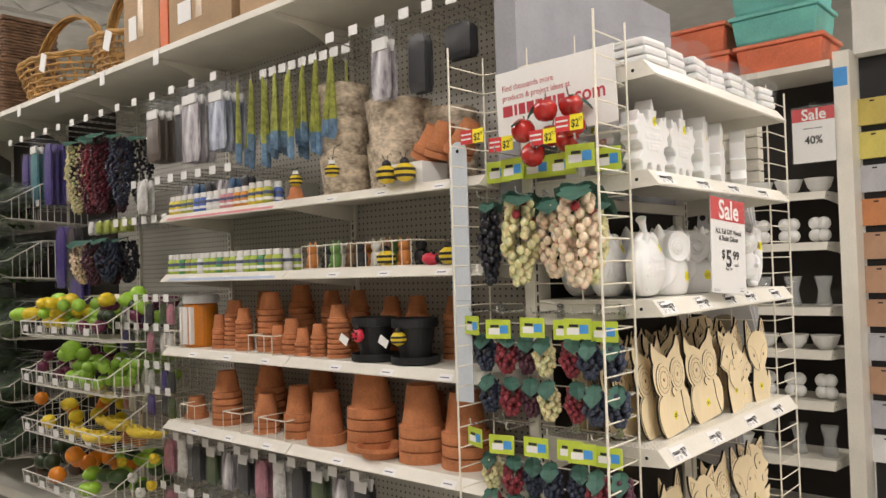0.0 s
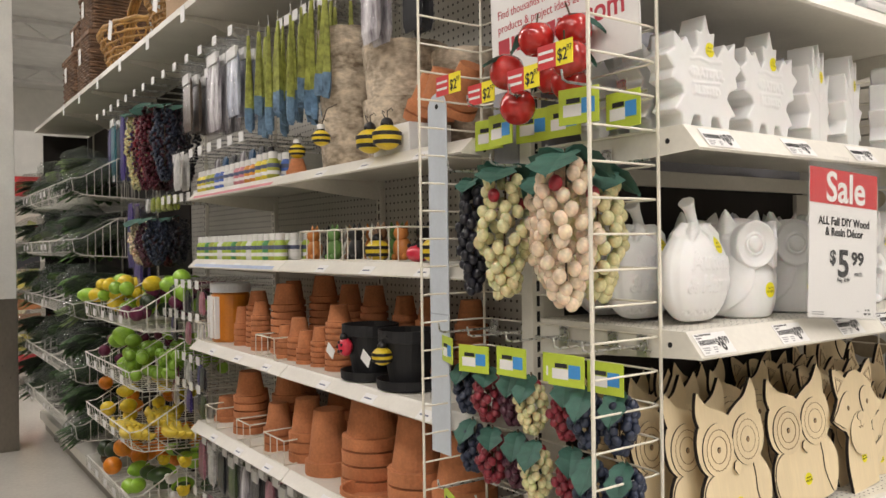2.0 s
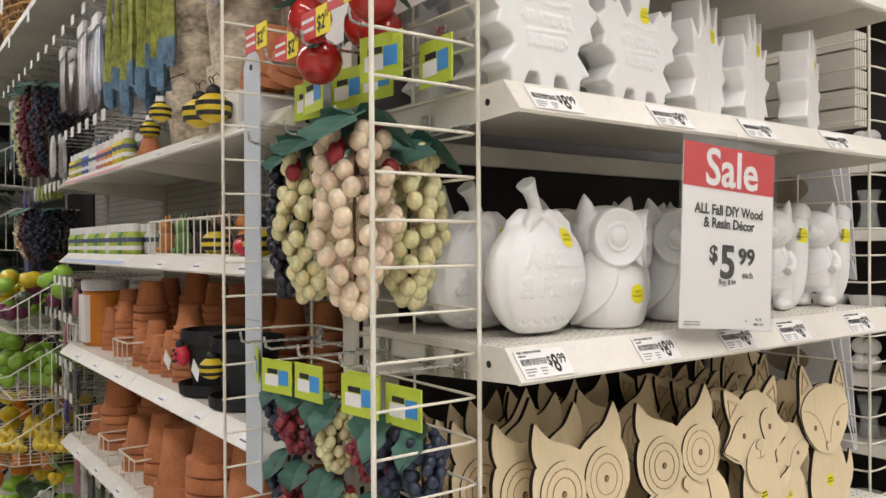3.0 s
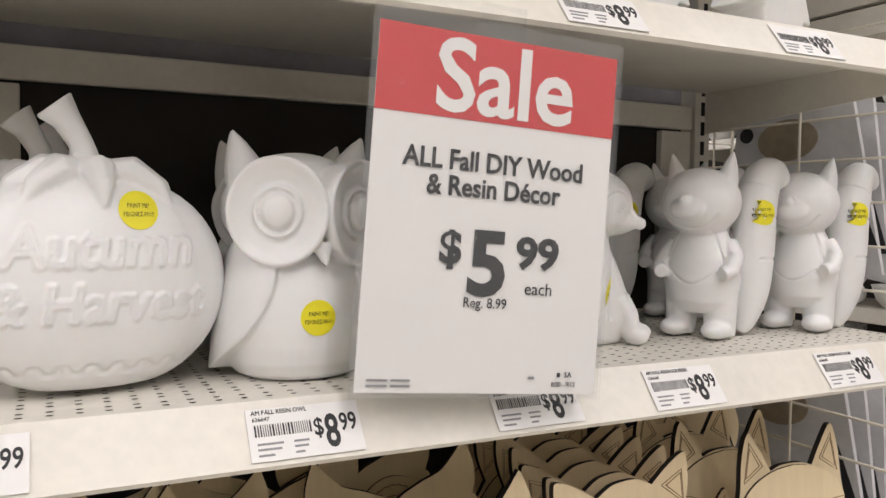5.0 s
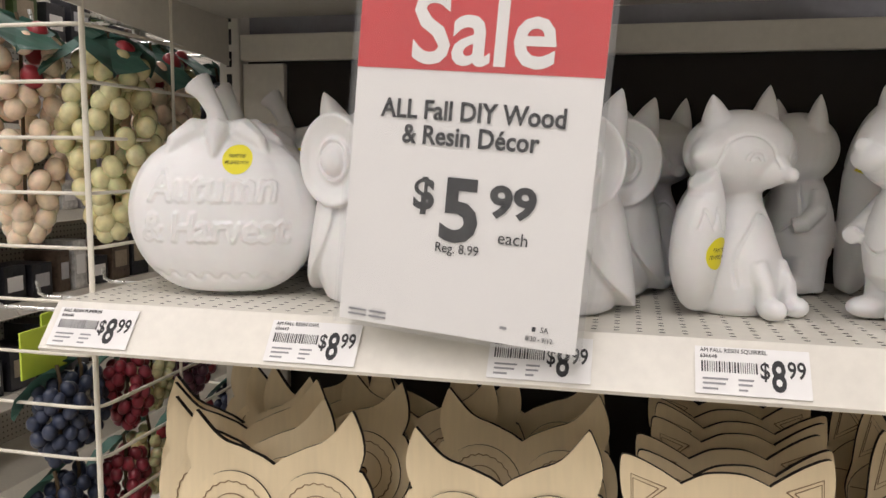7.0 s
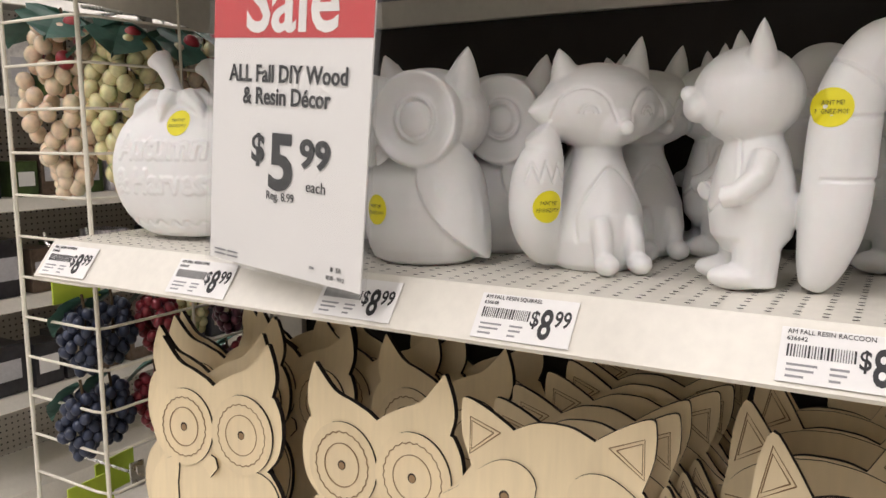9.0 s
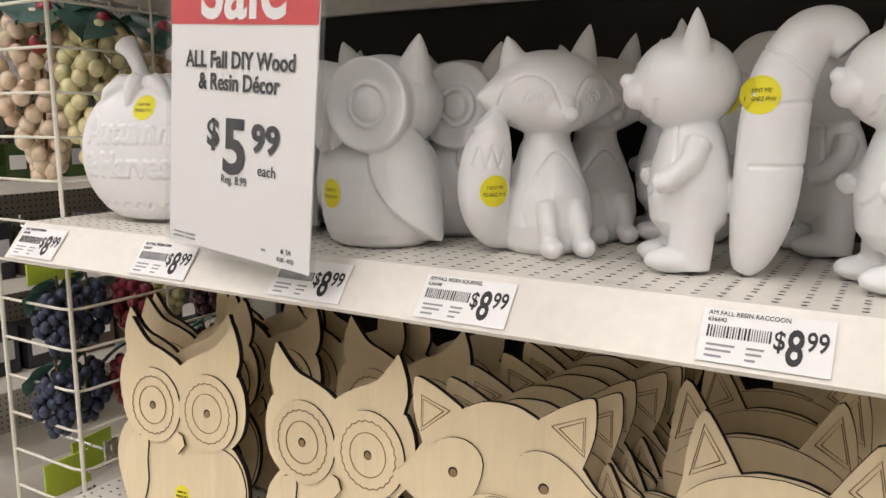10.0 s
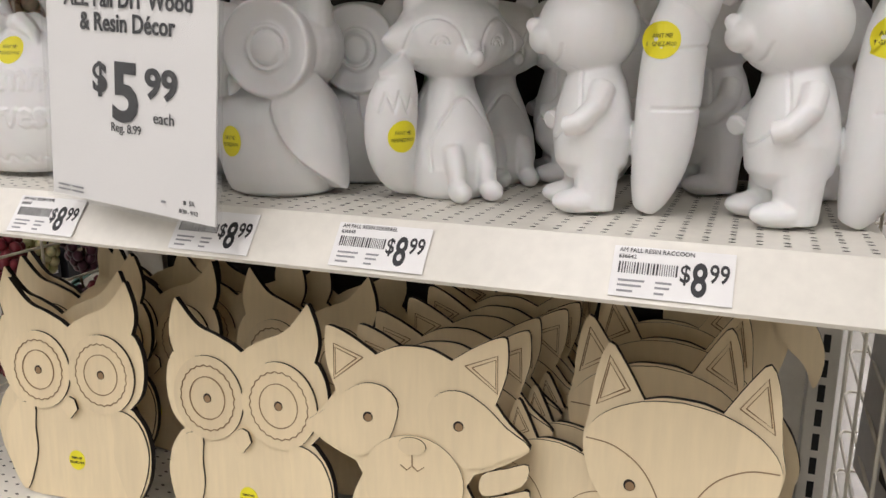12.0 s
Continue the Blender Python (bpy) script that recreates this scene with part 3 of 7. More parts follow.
def squirrel_mesh():
    bm = bmesh.new()
    lathe(bm, [(0.026, 0.03), (0.04, 0.045), (0.044, 0.07), (0.04, 0.095), (0.032, 0.12), (0.024, 0.135)], 36, squash=(1.06, 0.84))
    ball(bm, (0, -0.008, 0.165), (0.047, 0.046, 0.042), 28, 18)
    ball(bm, (0, -0.05, 0.156), (0.022, 0.012, 0.014), 16, 12)
    ball(bm, (0, -0.058, 0.167), 0.0072)
    for s in (-1, 1):
        cone(bm, (s * 0.03, -0.006, 0.188), (s * 0.038, -0.008, 0.226), 0.0135)
        tube(bm, [(s * 0.021, 0, 0.065), (s * 0.024, -0.001, 0.035), (s * 0.025, -0.002, 0.003)], [0.0235, 0.02, 0.018], 16)
        ball(bm, (s * 0.026, -0.015, 0.0115), (0.0175, 0.027, 0.0115))
        tube(bm, [(s * 0.032, 0.0, 0.115), (s * 0.044, -0.008, 0.098), (s * 0.044, -0.024, 0.083), (s * 0.037, -0.034, 0.08)], [0.0115, 0.0105, 0.0098, 0.0098], 12)
    tail = spline([(0.03, 0.042, 0.004), (0.034, 0.047, 0.02), (0.038, 0.053, 0.055), (0.04, 0.056, 0.1), (0.041, 0.058, 0.14), (0.042, 0.064, 0.17), (0.045, 0.078, 0.197), (0.05, 0.097, 0.202), (0.055, 0.11, 0.19)], 4, False)
    girth = spline([(0.01, 0), (0.018, 0), (0.0255, 0), (0.0275, 0), (0.027, 0), (0.0255, 0), (0.023, 0), (0.02, 0), (0.015, 0)], 4, False)
    tube(bm, tail, [g[0] for g in girth], 28)
    me = moulded(bm, 0.0014, 16)
    lines = [spline([(-0.032, 0.15), (-0.02, 0.138), (0, 0.133), (0.02, 0.138), (0.032, 0.15)], 4, False)]
    lines.append(spline([(-0.02, 0.13), (-0.032, 0.1), (-0.031, 0.085), (0, 0.066), (0.031, 0.085), (0.032, 0.1), (0.02, 0.13)], 4, False))
    engrave(me, [[tuple(p) for p in run] for run in lines], 0.0019, 0.0022)
    # stripes pressed round the tail
    for v in me.vertices:
        if v.co.y > 0.035 and v.co.z > 0.09:
            for zz, tilt in ((0.096, 0.0), (0.146, 0.1), (0.18, -0.75)):
                d = abs(v.co.z - zz - tilt * (v.co.y - 0.06))
                if d < 0.0021:
                    v.co -= v.normal * 0.0018 * (1 - d / 0.0021)
    return stuck(me, [(Matrix.Translation((0.187, 0.012, 0.153)) @ Matrix.Rotation(radians(77.5), 4, "Z"), 0.0155)])


SHELF_TOP = 1.3105
GROUP_R = "white resin figures"


def figure(name, me, label, x, y, turn, z=SHELF_TOP, size=1.0):
    ob = tagged(new(name, me), label, name.split("_")[-1] + " figure", GROUP_R)
    ob.matrix_world = Matrix.Translation((x, y, z)) @ Matrix.Rotation(radians(turn), 4, "Z") @ Matrix.Scale(size, 4)
    return ob


PUMPKIN, OWL, FOX, SQUIRREL = pumpkin_mesh(), owl_mesh(), fox_mesh(), squirrel_mesh()
for x, y, a in ((0.143, 0.121, 8), (0.112, 0.225, 6), (0.13, 0.325, 3)):
    figure("resin_pumpkin", PUMPKIN, "white unpainted resin pumpkin with raised script lettering", x, y, a)
for x, y, a in ((0.318, 0.138, 5), (0.503, 0.138, -14), (0.33, 0.25, 2), (0.536, 0.25, -10), (0.45, 0.33, 4)):
    figure("resin_owl", OWL, "white unpainted resin owl with round eye discs and a yellow sticker", x, y, a, size=0.9 if y > 0.3 else 1.0)
for x, y, a in ((0.679, 0.18, 46), (0.69, 0.29, 42), (0.6, 0.355, 30)):
    figure("resin_fox", FOX, "white unpainted resin fox sitting with a raised tail", x, y, a, size=1.01)
for x, y, a in ((0.831, 0.152, -66), (1.0, 0.148, -66), (0.765, 0.325, -64), (0.93, 0.3, -62), (1.03, 0.3, -60)):
    figure("resin_squirrel", SQUIRREL, "white unpainted resin squirrel standing with a curled bushy tail", x, y, a, size=1.0)


# ---- white leaves ----
def leaf_outline(w, h, spiky):
    """Half a leaf, mirrored: a maple leaf on two lobes, or a cluster of narrow points."""
    if spiky:
        half = [(0, 1.0), (0.09, 0.8), (0.16, 0.72), (0.4, 0.96), (0.38, 0.72), (0.46, 0.62), (0.8, 0.76), (0.66, 0.56), (0.62, 0.48), (1.0, 0.46), (0.72, 0.34), (0.62, 0.3), (0.86, 0.14), (0.6, 0.14), (0.5, 0.0), (0.3, 0.0), (0.0, 0.0)]
    else:
        half = [(0, 1.0), (0.11, 0.83), (0.25, 0.86), (0.2, 0.71), (0.3, 0.64), (0.5, 0.78), (0.6, 0.73), (0.8, 0.81), (0.78, 0.67), (1.0, 0.6), (0.8, 0.5), (0.86, 0.41), (0.62, 0.36), (0.56, 0.3), (0.8, 0.16), (0.62, 0.13), (0.58, 0.0), (0.44, 0.0), (0.32, 0.13), (0.15, 0.13), (0.1, 0.0), (0.0, 0.0)]
    half = [(x * w / 2, z * h) for x, z in half]
    return half + [(-x, z) for x, z in reversed(half) if x > 0]


def leaf_mesh(spiky, w=0.225, h=0.215, deep=0.055):
    bm = plate(bmesh.new(), leaf_outline(w, h, spiky), -deep / 2, deep / 2)
    me = moulded(bm, 0.0026, 2)
    rows = []
    for words, size, zz in (("GRATEFUL", 0.021, 0.098), ("BLESSED", 0.021, 0.066)):
        cu = bpy.data.curves.new("script", "FONT")
        cu.body, cu.size, cu.align_x, cu.resolution_u = words, size, "CENTER", 1
        ob = bpy.data.objects.new("script", cu)
        tm = bpy.data.meshes.new_from_object(ob)
        bpy.data.objects.remove(ob)
        bmx = bmesh.new()
        bmx.from_mesh(tm)
        rows += [[(e.verts[0].co.x, e.verts[0].co.y + zz), (e.verts[1].co.x, e.verts[1].co.y + zz)] for e in bmx.edges if e.is_boundary]
        bmx.free()
    rows = [] if spiky else rows
    rows += [[(0, 0.19), (0, 0.02)], [(0, 0.09), (0.06, 0.13)], [(0, 0.09), (-0.06, 0.13)]] if spiky else [[(-0.045, 0.128), (-0.02, 0.132), (0.01, 0.127), (0.045, 0.131)], [(-0.04, 0.086), (0.04, 0.09)]]
    engrave(me, rows, 0.003, 0.002, 1)
    return stuck(me, [(pose(0.01, -0.08, 0.15), 0.0135)])


LEAVES = [leaf_mesh(False), leaf_mesh(True, 0.2, 0.22)]
for k, (x, y, a) in enumerate(((0.115, 0.095, 0), (0.325, 0.1, 4), (0.52, 0.11, 14), (0.68, 0.12, 16), (0.88, 0.115, 20), (0.14, 0.19, 2), (0.36, 0.21, 6), (0.57, 0.22, 16), (0.12, 0.3, 0))):
    ob = tagged(new("resin_leaf", LEAVES[1 if x > 0.45 else 0]), "thick white resin autumn leaf with a yellow sticker", "leaf figure", "white resin leaves")
    ob.matrix_world = Matrix.Translation((x, y, 1.6665)) @ Matrix.Rotation(radians(a), 4, "Z")

# ---- packets of white blanks on the top end shelf ----
for k in range(7):
    w = thing("wrapped_tray", "stack of white moulded trays in clear film", "tray", "wrapped white trays", at=pose(0.09 + 0.15 * k, 0.12 + 0.01 * (k % 2), 1.968, 0, 0, 5 * (k % 3) - 4))
    for j in range(3):
        part("tray", boxed(-0.06, 0.06, -0.09 + 0.004 * j, 0.09, 0.026 * j, 0.026 * j + 0.022, bevel=0.009), PLASTER, w)
    part("film", boxed(-0.066, 0.066, -0.096, 0.096, 0.001, 0.1 + 0.01 * (k % 3), bevel=0.012), FILM, w, "clear shrink film")


# ---- plywood cut-outs ----
PLY = mat("birch_plywood_face", (0.82, 0.68, 0.44), 0.55, var=0.05, scale=14, fine=160, bump=0.03, stretch=(1, 1, 0.12), each=0.06)
CHAR = mat("laser_charred_edge", (0.014, 0.008, 0.005), 0.8, var=0.2, bump=0.03)
SCORCH = mat("laser_scored_line", (0.3, 0.19, 0.095), 0.7, var=0.1, bump=0)
WOODTOP = 0.9055


def scored(run, at_y, r=0.0007):
    """A scored line standing just at the face, as a fine flat ribbon."""
    bm = bmesh.new()
    tube(bm, [(x, at_y, z) for x, z in run], r, 4)
    return bm


def ring(cx, cz, r, n=40, wave=0.0, waves=0):
    return [(cx + (r + wave * math.sin(waves * 2 * math.pi * k / n)) * math.cos(2 * math.pi * k / n), cz + (r + wave * math.sin(waves * 2 * math.pi * k / n)) * math.sin(2 * math.pi * k / n)) for k in range(n + 1)]


def sticker(parent, x, z, y, r=0.0125):
    bm = bmesh.new()
    plate(bm, ring(x, z, r, 28)[:-1], y - 0.0006, y - 0.0001)
    s = part("sticker", bm, YELLOW, parent, "round yellow paint-me sticker")
    lettering("PAINT ME!", r * 0.34, INK, s, Matrix.Translation((x, y - 0.0008, z + 0.12 * r)), narrow=0.82)
    lettering("PEIGNEZ-MOI!", r * 0.34, INK, s, Matrix.Translation((x, y - 0.0008, z - 0.34 * r)), narrow=0.82)


def pupil(x, z, parent):
    """A small drilled hole with a charred rim."""
    h = part("pupil_hole", plate(bmesh.new(), ring(x, z, 0.0055, 20)[:-1], -0.0034, -0.003), (CHAR, CHAR), parent)
    part("hole_floor", plate(bmesh.new(), ring(x + 0.0006, z - 0.0007, 0.0043, 16)[:-1], -0.0037, -0.0034), (SCORCH, CHAR), h)


def mirrored(half):
    return half + [(-x, z) for x, z in reversed(half) if abs(x) > 1e-6]


T = 0.0075


def owl_cutout():
    t = thing("wooden_owl", "unpainted birch plywood owl cut-out with charred edges", "owl cut-out", "plywood cut-outs")
    half = [(0.0, 0.221)] + [(p[0], p[1]) for p in spline([(0.012, 0.229), (0.035, 0.239), (0.062, 0.25), (0.09, 0.28)], 4, False)]
    half += [tuple(p) for p in spline([(0.092, 0.278), (0.1, 0.256), (0.102, 0.235), (0.096, 0.216)], 3, False)] + [tuple(p) for p in spline([(0.1, 0.214), (0.109, 0.195), (0.111, 0.168), (0.104, 0.142), (0.087, 0.124)], 3, False)]
    half += [tuple(p) for p in spline([(0.092, 0.122), (0.108, 0.1), (0.114, 0.07), (0.108, 0.035), (0.088, 0.006), (0.06, 0.0)], 4, False)][0:]
    part("body", plate(bmesh.new(), mirrored(half), 0, T), (PLY, CHAR), t)
    for s in (-1, 1):
        e = part("eye_disc", plate(bmesh.new(), ring(s * 0.049, 0.165, 0.0495, 40)[:-1], -0.003 - 0.0003 * s, -0.0001), (PLY, CHAR), t)
        part("scored_ring", scored(ring(s * 0.049, 0.165, 0.038, 96, 0.0009, 24), -0.0034), SCORCH, e)
        part("scored_ring", scored(ring(s * 0.049, 0.165, 0.025), -0.0034), SCORCH, e)
        pupil(s * 0.049, 0.165, e)
        wing_half = [tuple(p) for p in spline([(0.06, 0.118), (0.078, 0.121), (0.1, 0.108), (0.112, 0.078), (0.108, 0.045), (0.094, 0.014), (0.082, 0.006), (0.07, 0.03), (0.061, 0.06), (0.062, 0.09)], 3)]
        part("wing", plate(bmesh.new(), [(s * x, z) for x, z in wing_half], -0.0026, -0.0001), (PLY, CHAR), t)
    part("beak", plate(bmesh.new(), [(0, 0.107), (0.012, 0.12), (0.008, 0.132), (0, 0.135), (-0.008, 0.132), (-0.012, 0.12)], -0.0062, -0.0034), (PLY, CHAR), t)
    sticker(t, 0.0, 0.052, 0)
    return t


def raccoon_cutout():
    t = thing("wooden_raccoon", "unpainted birch plywood raccoon cut-out with charred edges", "raccoon cut-out", "plywood cut-outs")
    half = [tuple(p) for p in spline([(0.0, 0.262), (0.02, 0.26), (0.042, 0.25)], 4, False)] + [tuple(p) for p in spline([(0.044, 0.252), (0.07, 0.268), (0.094, 0.278), (0.1, 0.271), (0.099, 0.24), (0.088, 0.208)], 3, False)]
    half += [tuple(p) for p in spline([(0.09, 0.206), (0.102, 0.19), (0.124, 0.168), (0.112, 0.155), (0.09, 0.142), (0.066, 0.132)], 3, False)]
    half += [tuple(p) for p in spline([(0.058, 0.118), (0.07, 0.09), (0.074, 0.05), (0.066, -0.01)], 4, False)]
    part("body", plate(bmesh.new(), mirrored(half), 0, T), (PLY, CHAR), t)
    for s in (-1, 1):
        m = [tuple(p) for p in spline([(0.016, 0.196), (0.03, 0.216), (0.055, 0.219), (0.08, 0.205), (0.1, 0.186), (0.124, 0.168), (0.1, 0.154), (0.072, 0.14), (0.05, 0.142), (0.028, 0.158)], 3)]
        mask = part("mask", plate(bmesh.new(), [(s * x, z) for x, z in m], -0.003, -0.0001), (PLY, CHAR), t)
        pupil(s * 0.05, 0.183, mask)
        for q in (1.0, 0.76):
            tri = [(0.077, 0.24), (0.056 + 0.006 * (1 - q), 0.246), (0.09, 0.259), (0.09, 0.22)]
            cx, cz = 0.082, 0.241
            run = [(s * (cx + q * (x - cx)), cz + q * (z - cz)) for x, z in (tri[1], tri[2], tri[3], tri[1])]
            part("scored_ear", scored(run, -0.0002), SCORCH, t)
    muzzle = [(x, z) for x, z in ring(0, 0.14, 1.0, 36)[:-1]]
    muzzle = [(0.056 * x, 0.118 + 0.05 * (z - 0.14)) for x, z in muzzle]
    mz = part("muzzle", plate(bmesh.new(), muzzle, -0.0042, -0.0031), (PLY, CHAR), t)
    part("nose", plate(bmesh.new(), [(0.0155 * x, 0.157 + 0.0095 * (z - 0.14)) for x, z in ring(0, 0.14, 1.0, 24)[:-1]], -0.006, -0.0043), (PLY, CHAR), mz)
    part("scored_mouth", scored([(0, 0.148), (0, 0.135), (-0.006, 0.13), (-0.013, 0.135)], -0.0044), SCORCH, mz)
    part("scored_mouth", scored([(0, 0.135), (0.006, 0.13), (0.013, 0.135)], -0.0044), SCORCH, mz)
    for k in range(4):
        tail = [tuple(p) for p in spline([(0.075, 0.02 + 0.03 * k), (0.115, 0.035 + 0.03 * k), (0.122, 0.058 + 0.03 * k), (0.1, 0.052 + 0.03 * k), (0.074, 0.042 + 0.03 * k)], 3)]
        part("tail_band", plate(bmesh.new(), tail, T * (0.2 if k % 2 else 0.9), T * (0.2 if k % 2 else 0.9) + 0.003), (PLY, CHAR), t)
    sticker(t, 0.004, 0.06, 0)
    return t


def fox_cutout():
    t = thing("wooden_fox", "unpainted birch plywood fox cut-out with charred edges", "fox cut-out", "plywood cut-outs")
    half = [tuple(p) for p in spline([(0.0, 0.249), (0.018, 0.248), (0.034, 0.243)], 4, False)]
    half += [tuple(p) for p in spline([(0.036, 0.246), (0.053, 0.274), (0.0685, 0.292), (0.079, 0.265), (0.083, 0.225)], 3, False)]
    half += [tuple(p) for p in spline([(0.085, 0.215), (0.088, 0.195), (0.08, 0.165), (0.064, 0.138), (0.045, 0.118)], 4, False)]
    half += [tuple(p) for p in spline([(0.05, 0.112), (0.062, 0.08), (0.07, 0.04), (0.064, 0.0)], 4, False)]
    part("body", plate(bmesh.new(), mirrored(half), 0, T), (PLY, CHAR), t)
    face = [tuple(p) for p in spline([(0.0, 0.247), (0.035, 0.242), (0.068, 0.226), (0.086, 0.2), (0.079, 0.163), (0.058, 0.134), (0.036, 0.114), (0.0, 0.104)], 4, False)]
    fp = part("face", plate(bmesh.new(), mirrored(face), -0.003, -0.0001), (PLY, CHAR), t)
    for s in (-1, 1):
        pupil(s * 0.041, 0.161, fp)
        part("scored_cheek", scored([(s * x, z) for x, z in (tuple(p) for p in spline([(0.084, 0.199), (0.058, 0.196), (0.032, 0.18), (0.015, 0.153), (0.008, 0.125)], 5, False))], -0.0031), SCORCH, fp)
        for q in (1.0, 0.74):
            tri = ((0.047, 0.25), (0.0675, 0.28), (0.077, 0.232), (0.047, 0.25))
            part("scored_ear", scored([(s * (0.066 + q * (x - 0.066)), 0.254 + q * (z - 0.254)) for x, z in tri], -0.0002), SCORCH, t)
    part("nose", plate(bmesh.new(), ring(0, 0.12, 0.009, 20)[:-1], -0.005, -0.0031), (PLY, CHAR), fp)
    sticker(t, 0.0, 0.05, 0)
    tail = [tuple(p) for p in spline([(0.05, 0.01), (0.085, 0.02), (0.104, 0.06), (0.096, 0.1), (0.084, 0.075), (0.06, 0.05)], 4)]
    part("tail", plate(bmesh.new(), tail, T * 1.05, T * 1.05 + 0.004), (PLY, CHAR), t)
    return t


def leaning(x, y, turn, lean, z=WOODTOP):
    return Matrix.Translation((x, y, z)) @ Matrix.Rotation(radians(turn), 4, "Z") @ Matrix.Rotation(radians(-lean), 4, "X")


OWL_W, RAC_W, FOX_W = owl_cutout(), raccoon_cutout(), fox_cutout()
def tipped(deg):
    return Matrix.Rotation(radians(-deg), 4, "Y")


OWL_W.matrix_world = leaning(0.223, 0.074, 2, 6, WOODTOP + 0.004) @ tipped(3.5)
RAC_W.matrix_world = leaning(0.682, 0.07, 4, 6, WOODTOP + 0.01) @ Matrix.Scale(0.97, 4) @ tipped(2)
FOX_W.matrix_world = leaning(0.932, 0.075, -3, 5)
rnd = random.Random(5)
copy_thing(OWL_W, leaning(0.474, 0.08, -2, 6, WOODTOP + 0.004) @ tipped(4.5))
for x, y, a in ((0.165, 0.098, 3), (0.135, 0.16, 5), (0.12, 0.178, 3), (0.2, 0.215, -6), (0.185, 0.25, 4), (0.13, 0.29, 0), (0.46, 0.2, -3), (0.31, 0.25, 8), (0.33, 0.29, 2), (0.44, 0.31, 0)):
    copy_thing(OWL_W, leaning(x + 0.008, y + 0.008, a + rnd.uniform(-2, 2), 6 + rnd.uniform(-1, 2), WOODTOP + 0.004) @ tipped(rnd.uniform(-2, 4)))
for k in range(6):
    copy_thing(RAC_W, leaning(0.692 + 0.005 * k + rnd.uniform(-0.008, 0.008), 0.116 + 0.046 * k, 4 + rnd.uniform(-3, 3), 6 + rnd.uniform(-1, 1), WOODTOP + 0.01) @ Matrix.Scale(0.97, 4) @ tipped(rnd.uniform(-1, 3)))
for x, y, a in ((0.906, 0.155, 1.5), (0.902, 0.235, -1), (0.9, 0.3, 1)):
    copy_thing(FOX_W, leaning(x, y, a - 3, 5, WOODTOP) @ tipped(a))
# one fox stands on its ears, back to front
copy_thing(FOX_W, leaning(0.958, 0.33, 172, -3, WOODTOP + 0.293) @ tipped(178))
for k, (x, y, a) in enumerate(((0.815, 0.1, -14), (0.82, 0.14, -16), (0.825, 0.18, -12), (0.815, 0.22, -8))):
    copy_thing(FOX_W, leaning(x, y, a, 5, WOODTOP) @ Matrix.Scale(0.72, 4))
# small wooden shapes on the lowest shelf
for k in range(6):
    base = (OWL_W, FOX_W, RAC_W)[k % 3]
    copy_thing(base, leaning(0.14 + 0.17 * k, 0.1 + 0.03 * (k % 2), 4 - 2 * k, 5, 0.4705))


# ---- price labels in the shelf lips ----
def price_label(at, kind_line="", code="", price=("$", "8", "99"), w=0.09, h=0.0425, group="shelf price labels"):
    t = thing("price_label", "white shelf price label with a bar code", "price label", group, at=at)
    part("card", boxed(0, w, -0.0007, 0, 0, h), WHITECARD, t)
    rnd2 = random.Random(len(code) + 3)
    tagged(bars([rnd2.choice((0.0005, 0.0005, 0.0009, 0.0013)) for _ in range(23)], 0.0095, 0.0012, INK, t, Matrix.Translation((0.005, -0.0009, h * 0.46)), "bar_code"), kind="stuff")
    if kind_line:
        lettering(kind_line, 0.0052, INK, t, Matrix.Translation((0.004, -0.001, h * 0.88)), align="LEFT", narrow=0.9)
        lettering(code, 0.0046, INK, t, Matrix.Translation((0.004, -0.001, h * 0.755)), align="LEFT")
    for row, (ws, zz) in enumerate((((0.02, 0.0), 0.3), ((0.018, 0.0), 0.2), ((0.012, 0.0), 0.09))):
        bars([ws[0]], 0.0016, 0.0, GREYINK, t, Matrix.Translation((0.006, -0.0009, h * zz)), "small_print")
        bars([ws[0] * 0.6], 0.0016, 0.0, GREYINK, t, Matrix.Translation((0.034, -0.0009, h * zz)), "small_print")
    lettering(price[0], 0.0205, INK, t, Matrix.Translation((0.055, -0.001, h * 0.38)), bold=0.0003, narrow=0.75)
    lettering(price[1], 0.038, INK, t, Matrix.Translation((0.0655, -0.001, h * 0.14)), bold=0.0008, narrow=0.62)
    lettering(price[2], 0.021, INK, t, Matrix.Translation((0.0795, -0.001, h * 0.42)), bold=0.0003, narrow=0.7)
    return t


def on_lip(x, z, dy=0.0):
    """The face of a shelf's sloped lip, x along it, z the deck's height."""
    lean = math.degrees(math.atan2(0.029, 0.037))
    return Matrix.Translation((x, 0.0012 + dy, z - 0.0385)) @ Matrix.Rotation(radians(-lean), 4, "X")


for x, words, code in ((0.009, "FALL RESIN PUMPKIN", "636646"), (0.245, "AM FALL RESIN OWL", "636647"), (0.457, "FALL RESIN FOX", "636644"), (0.632, "AM FALL RESIN SQUIRREL", "636648"), (0.877, "AM FALL RESIN RACCOON", "636642")):
    price_label(on_lip(x, 1.310), words, code)
for x in (0.03, 0.28, 0.52, 0.79):
    price_label(on_lip(x, 1.666))
for x in (0.05, 0.3, 0.6, 0.85):
    price_label(on_lip(x, 0.905))


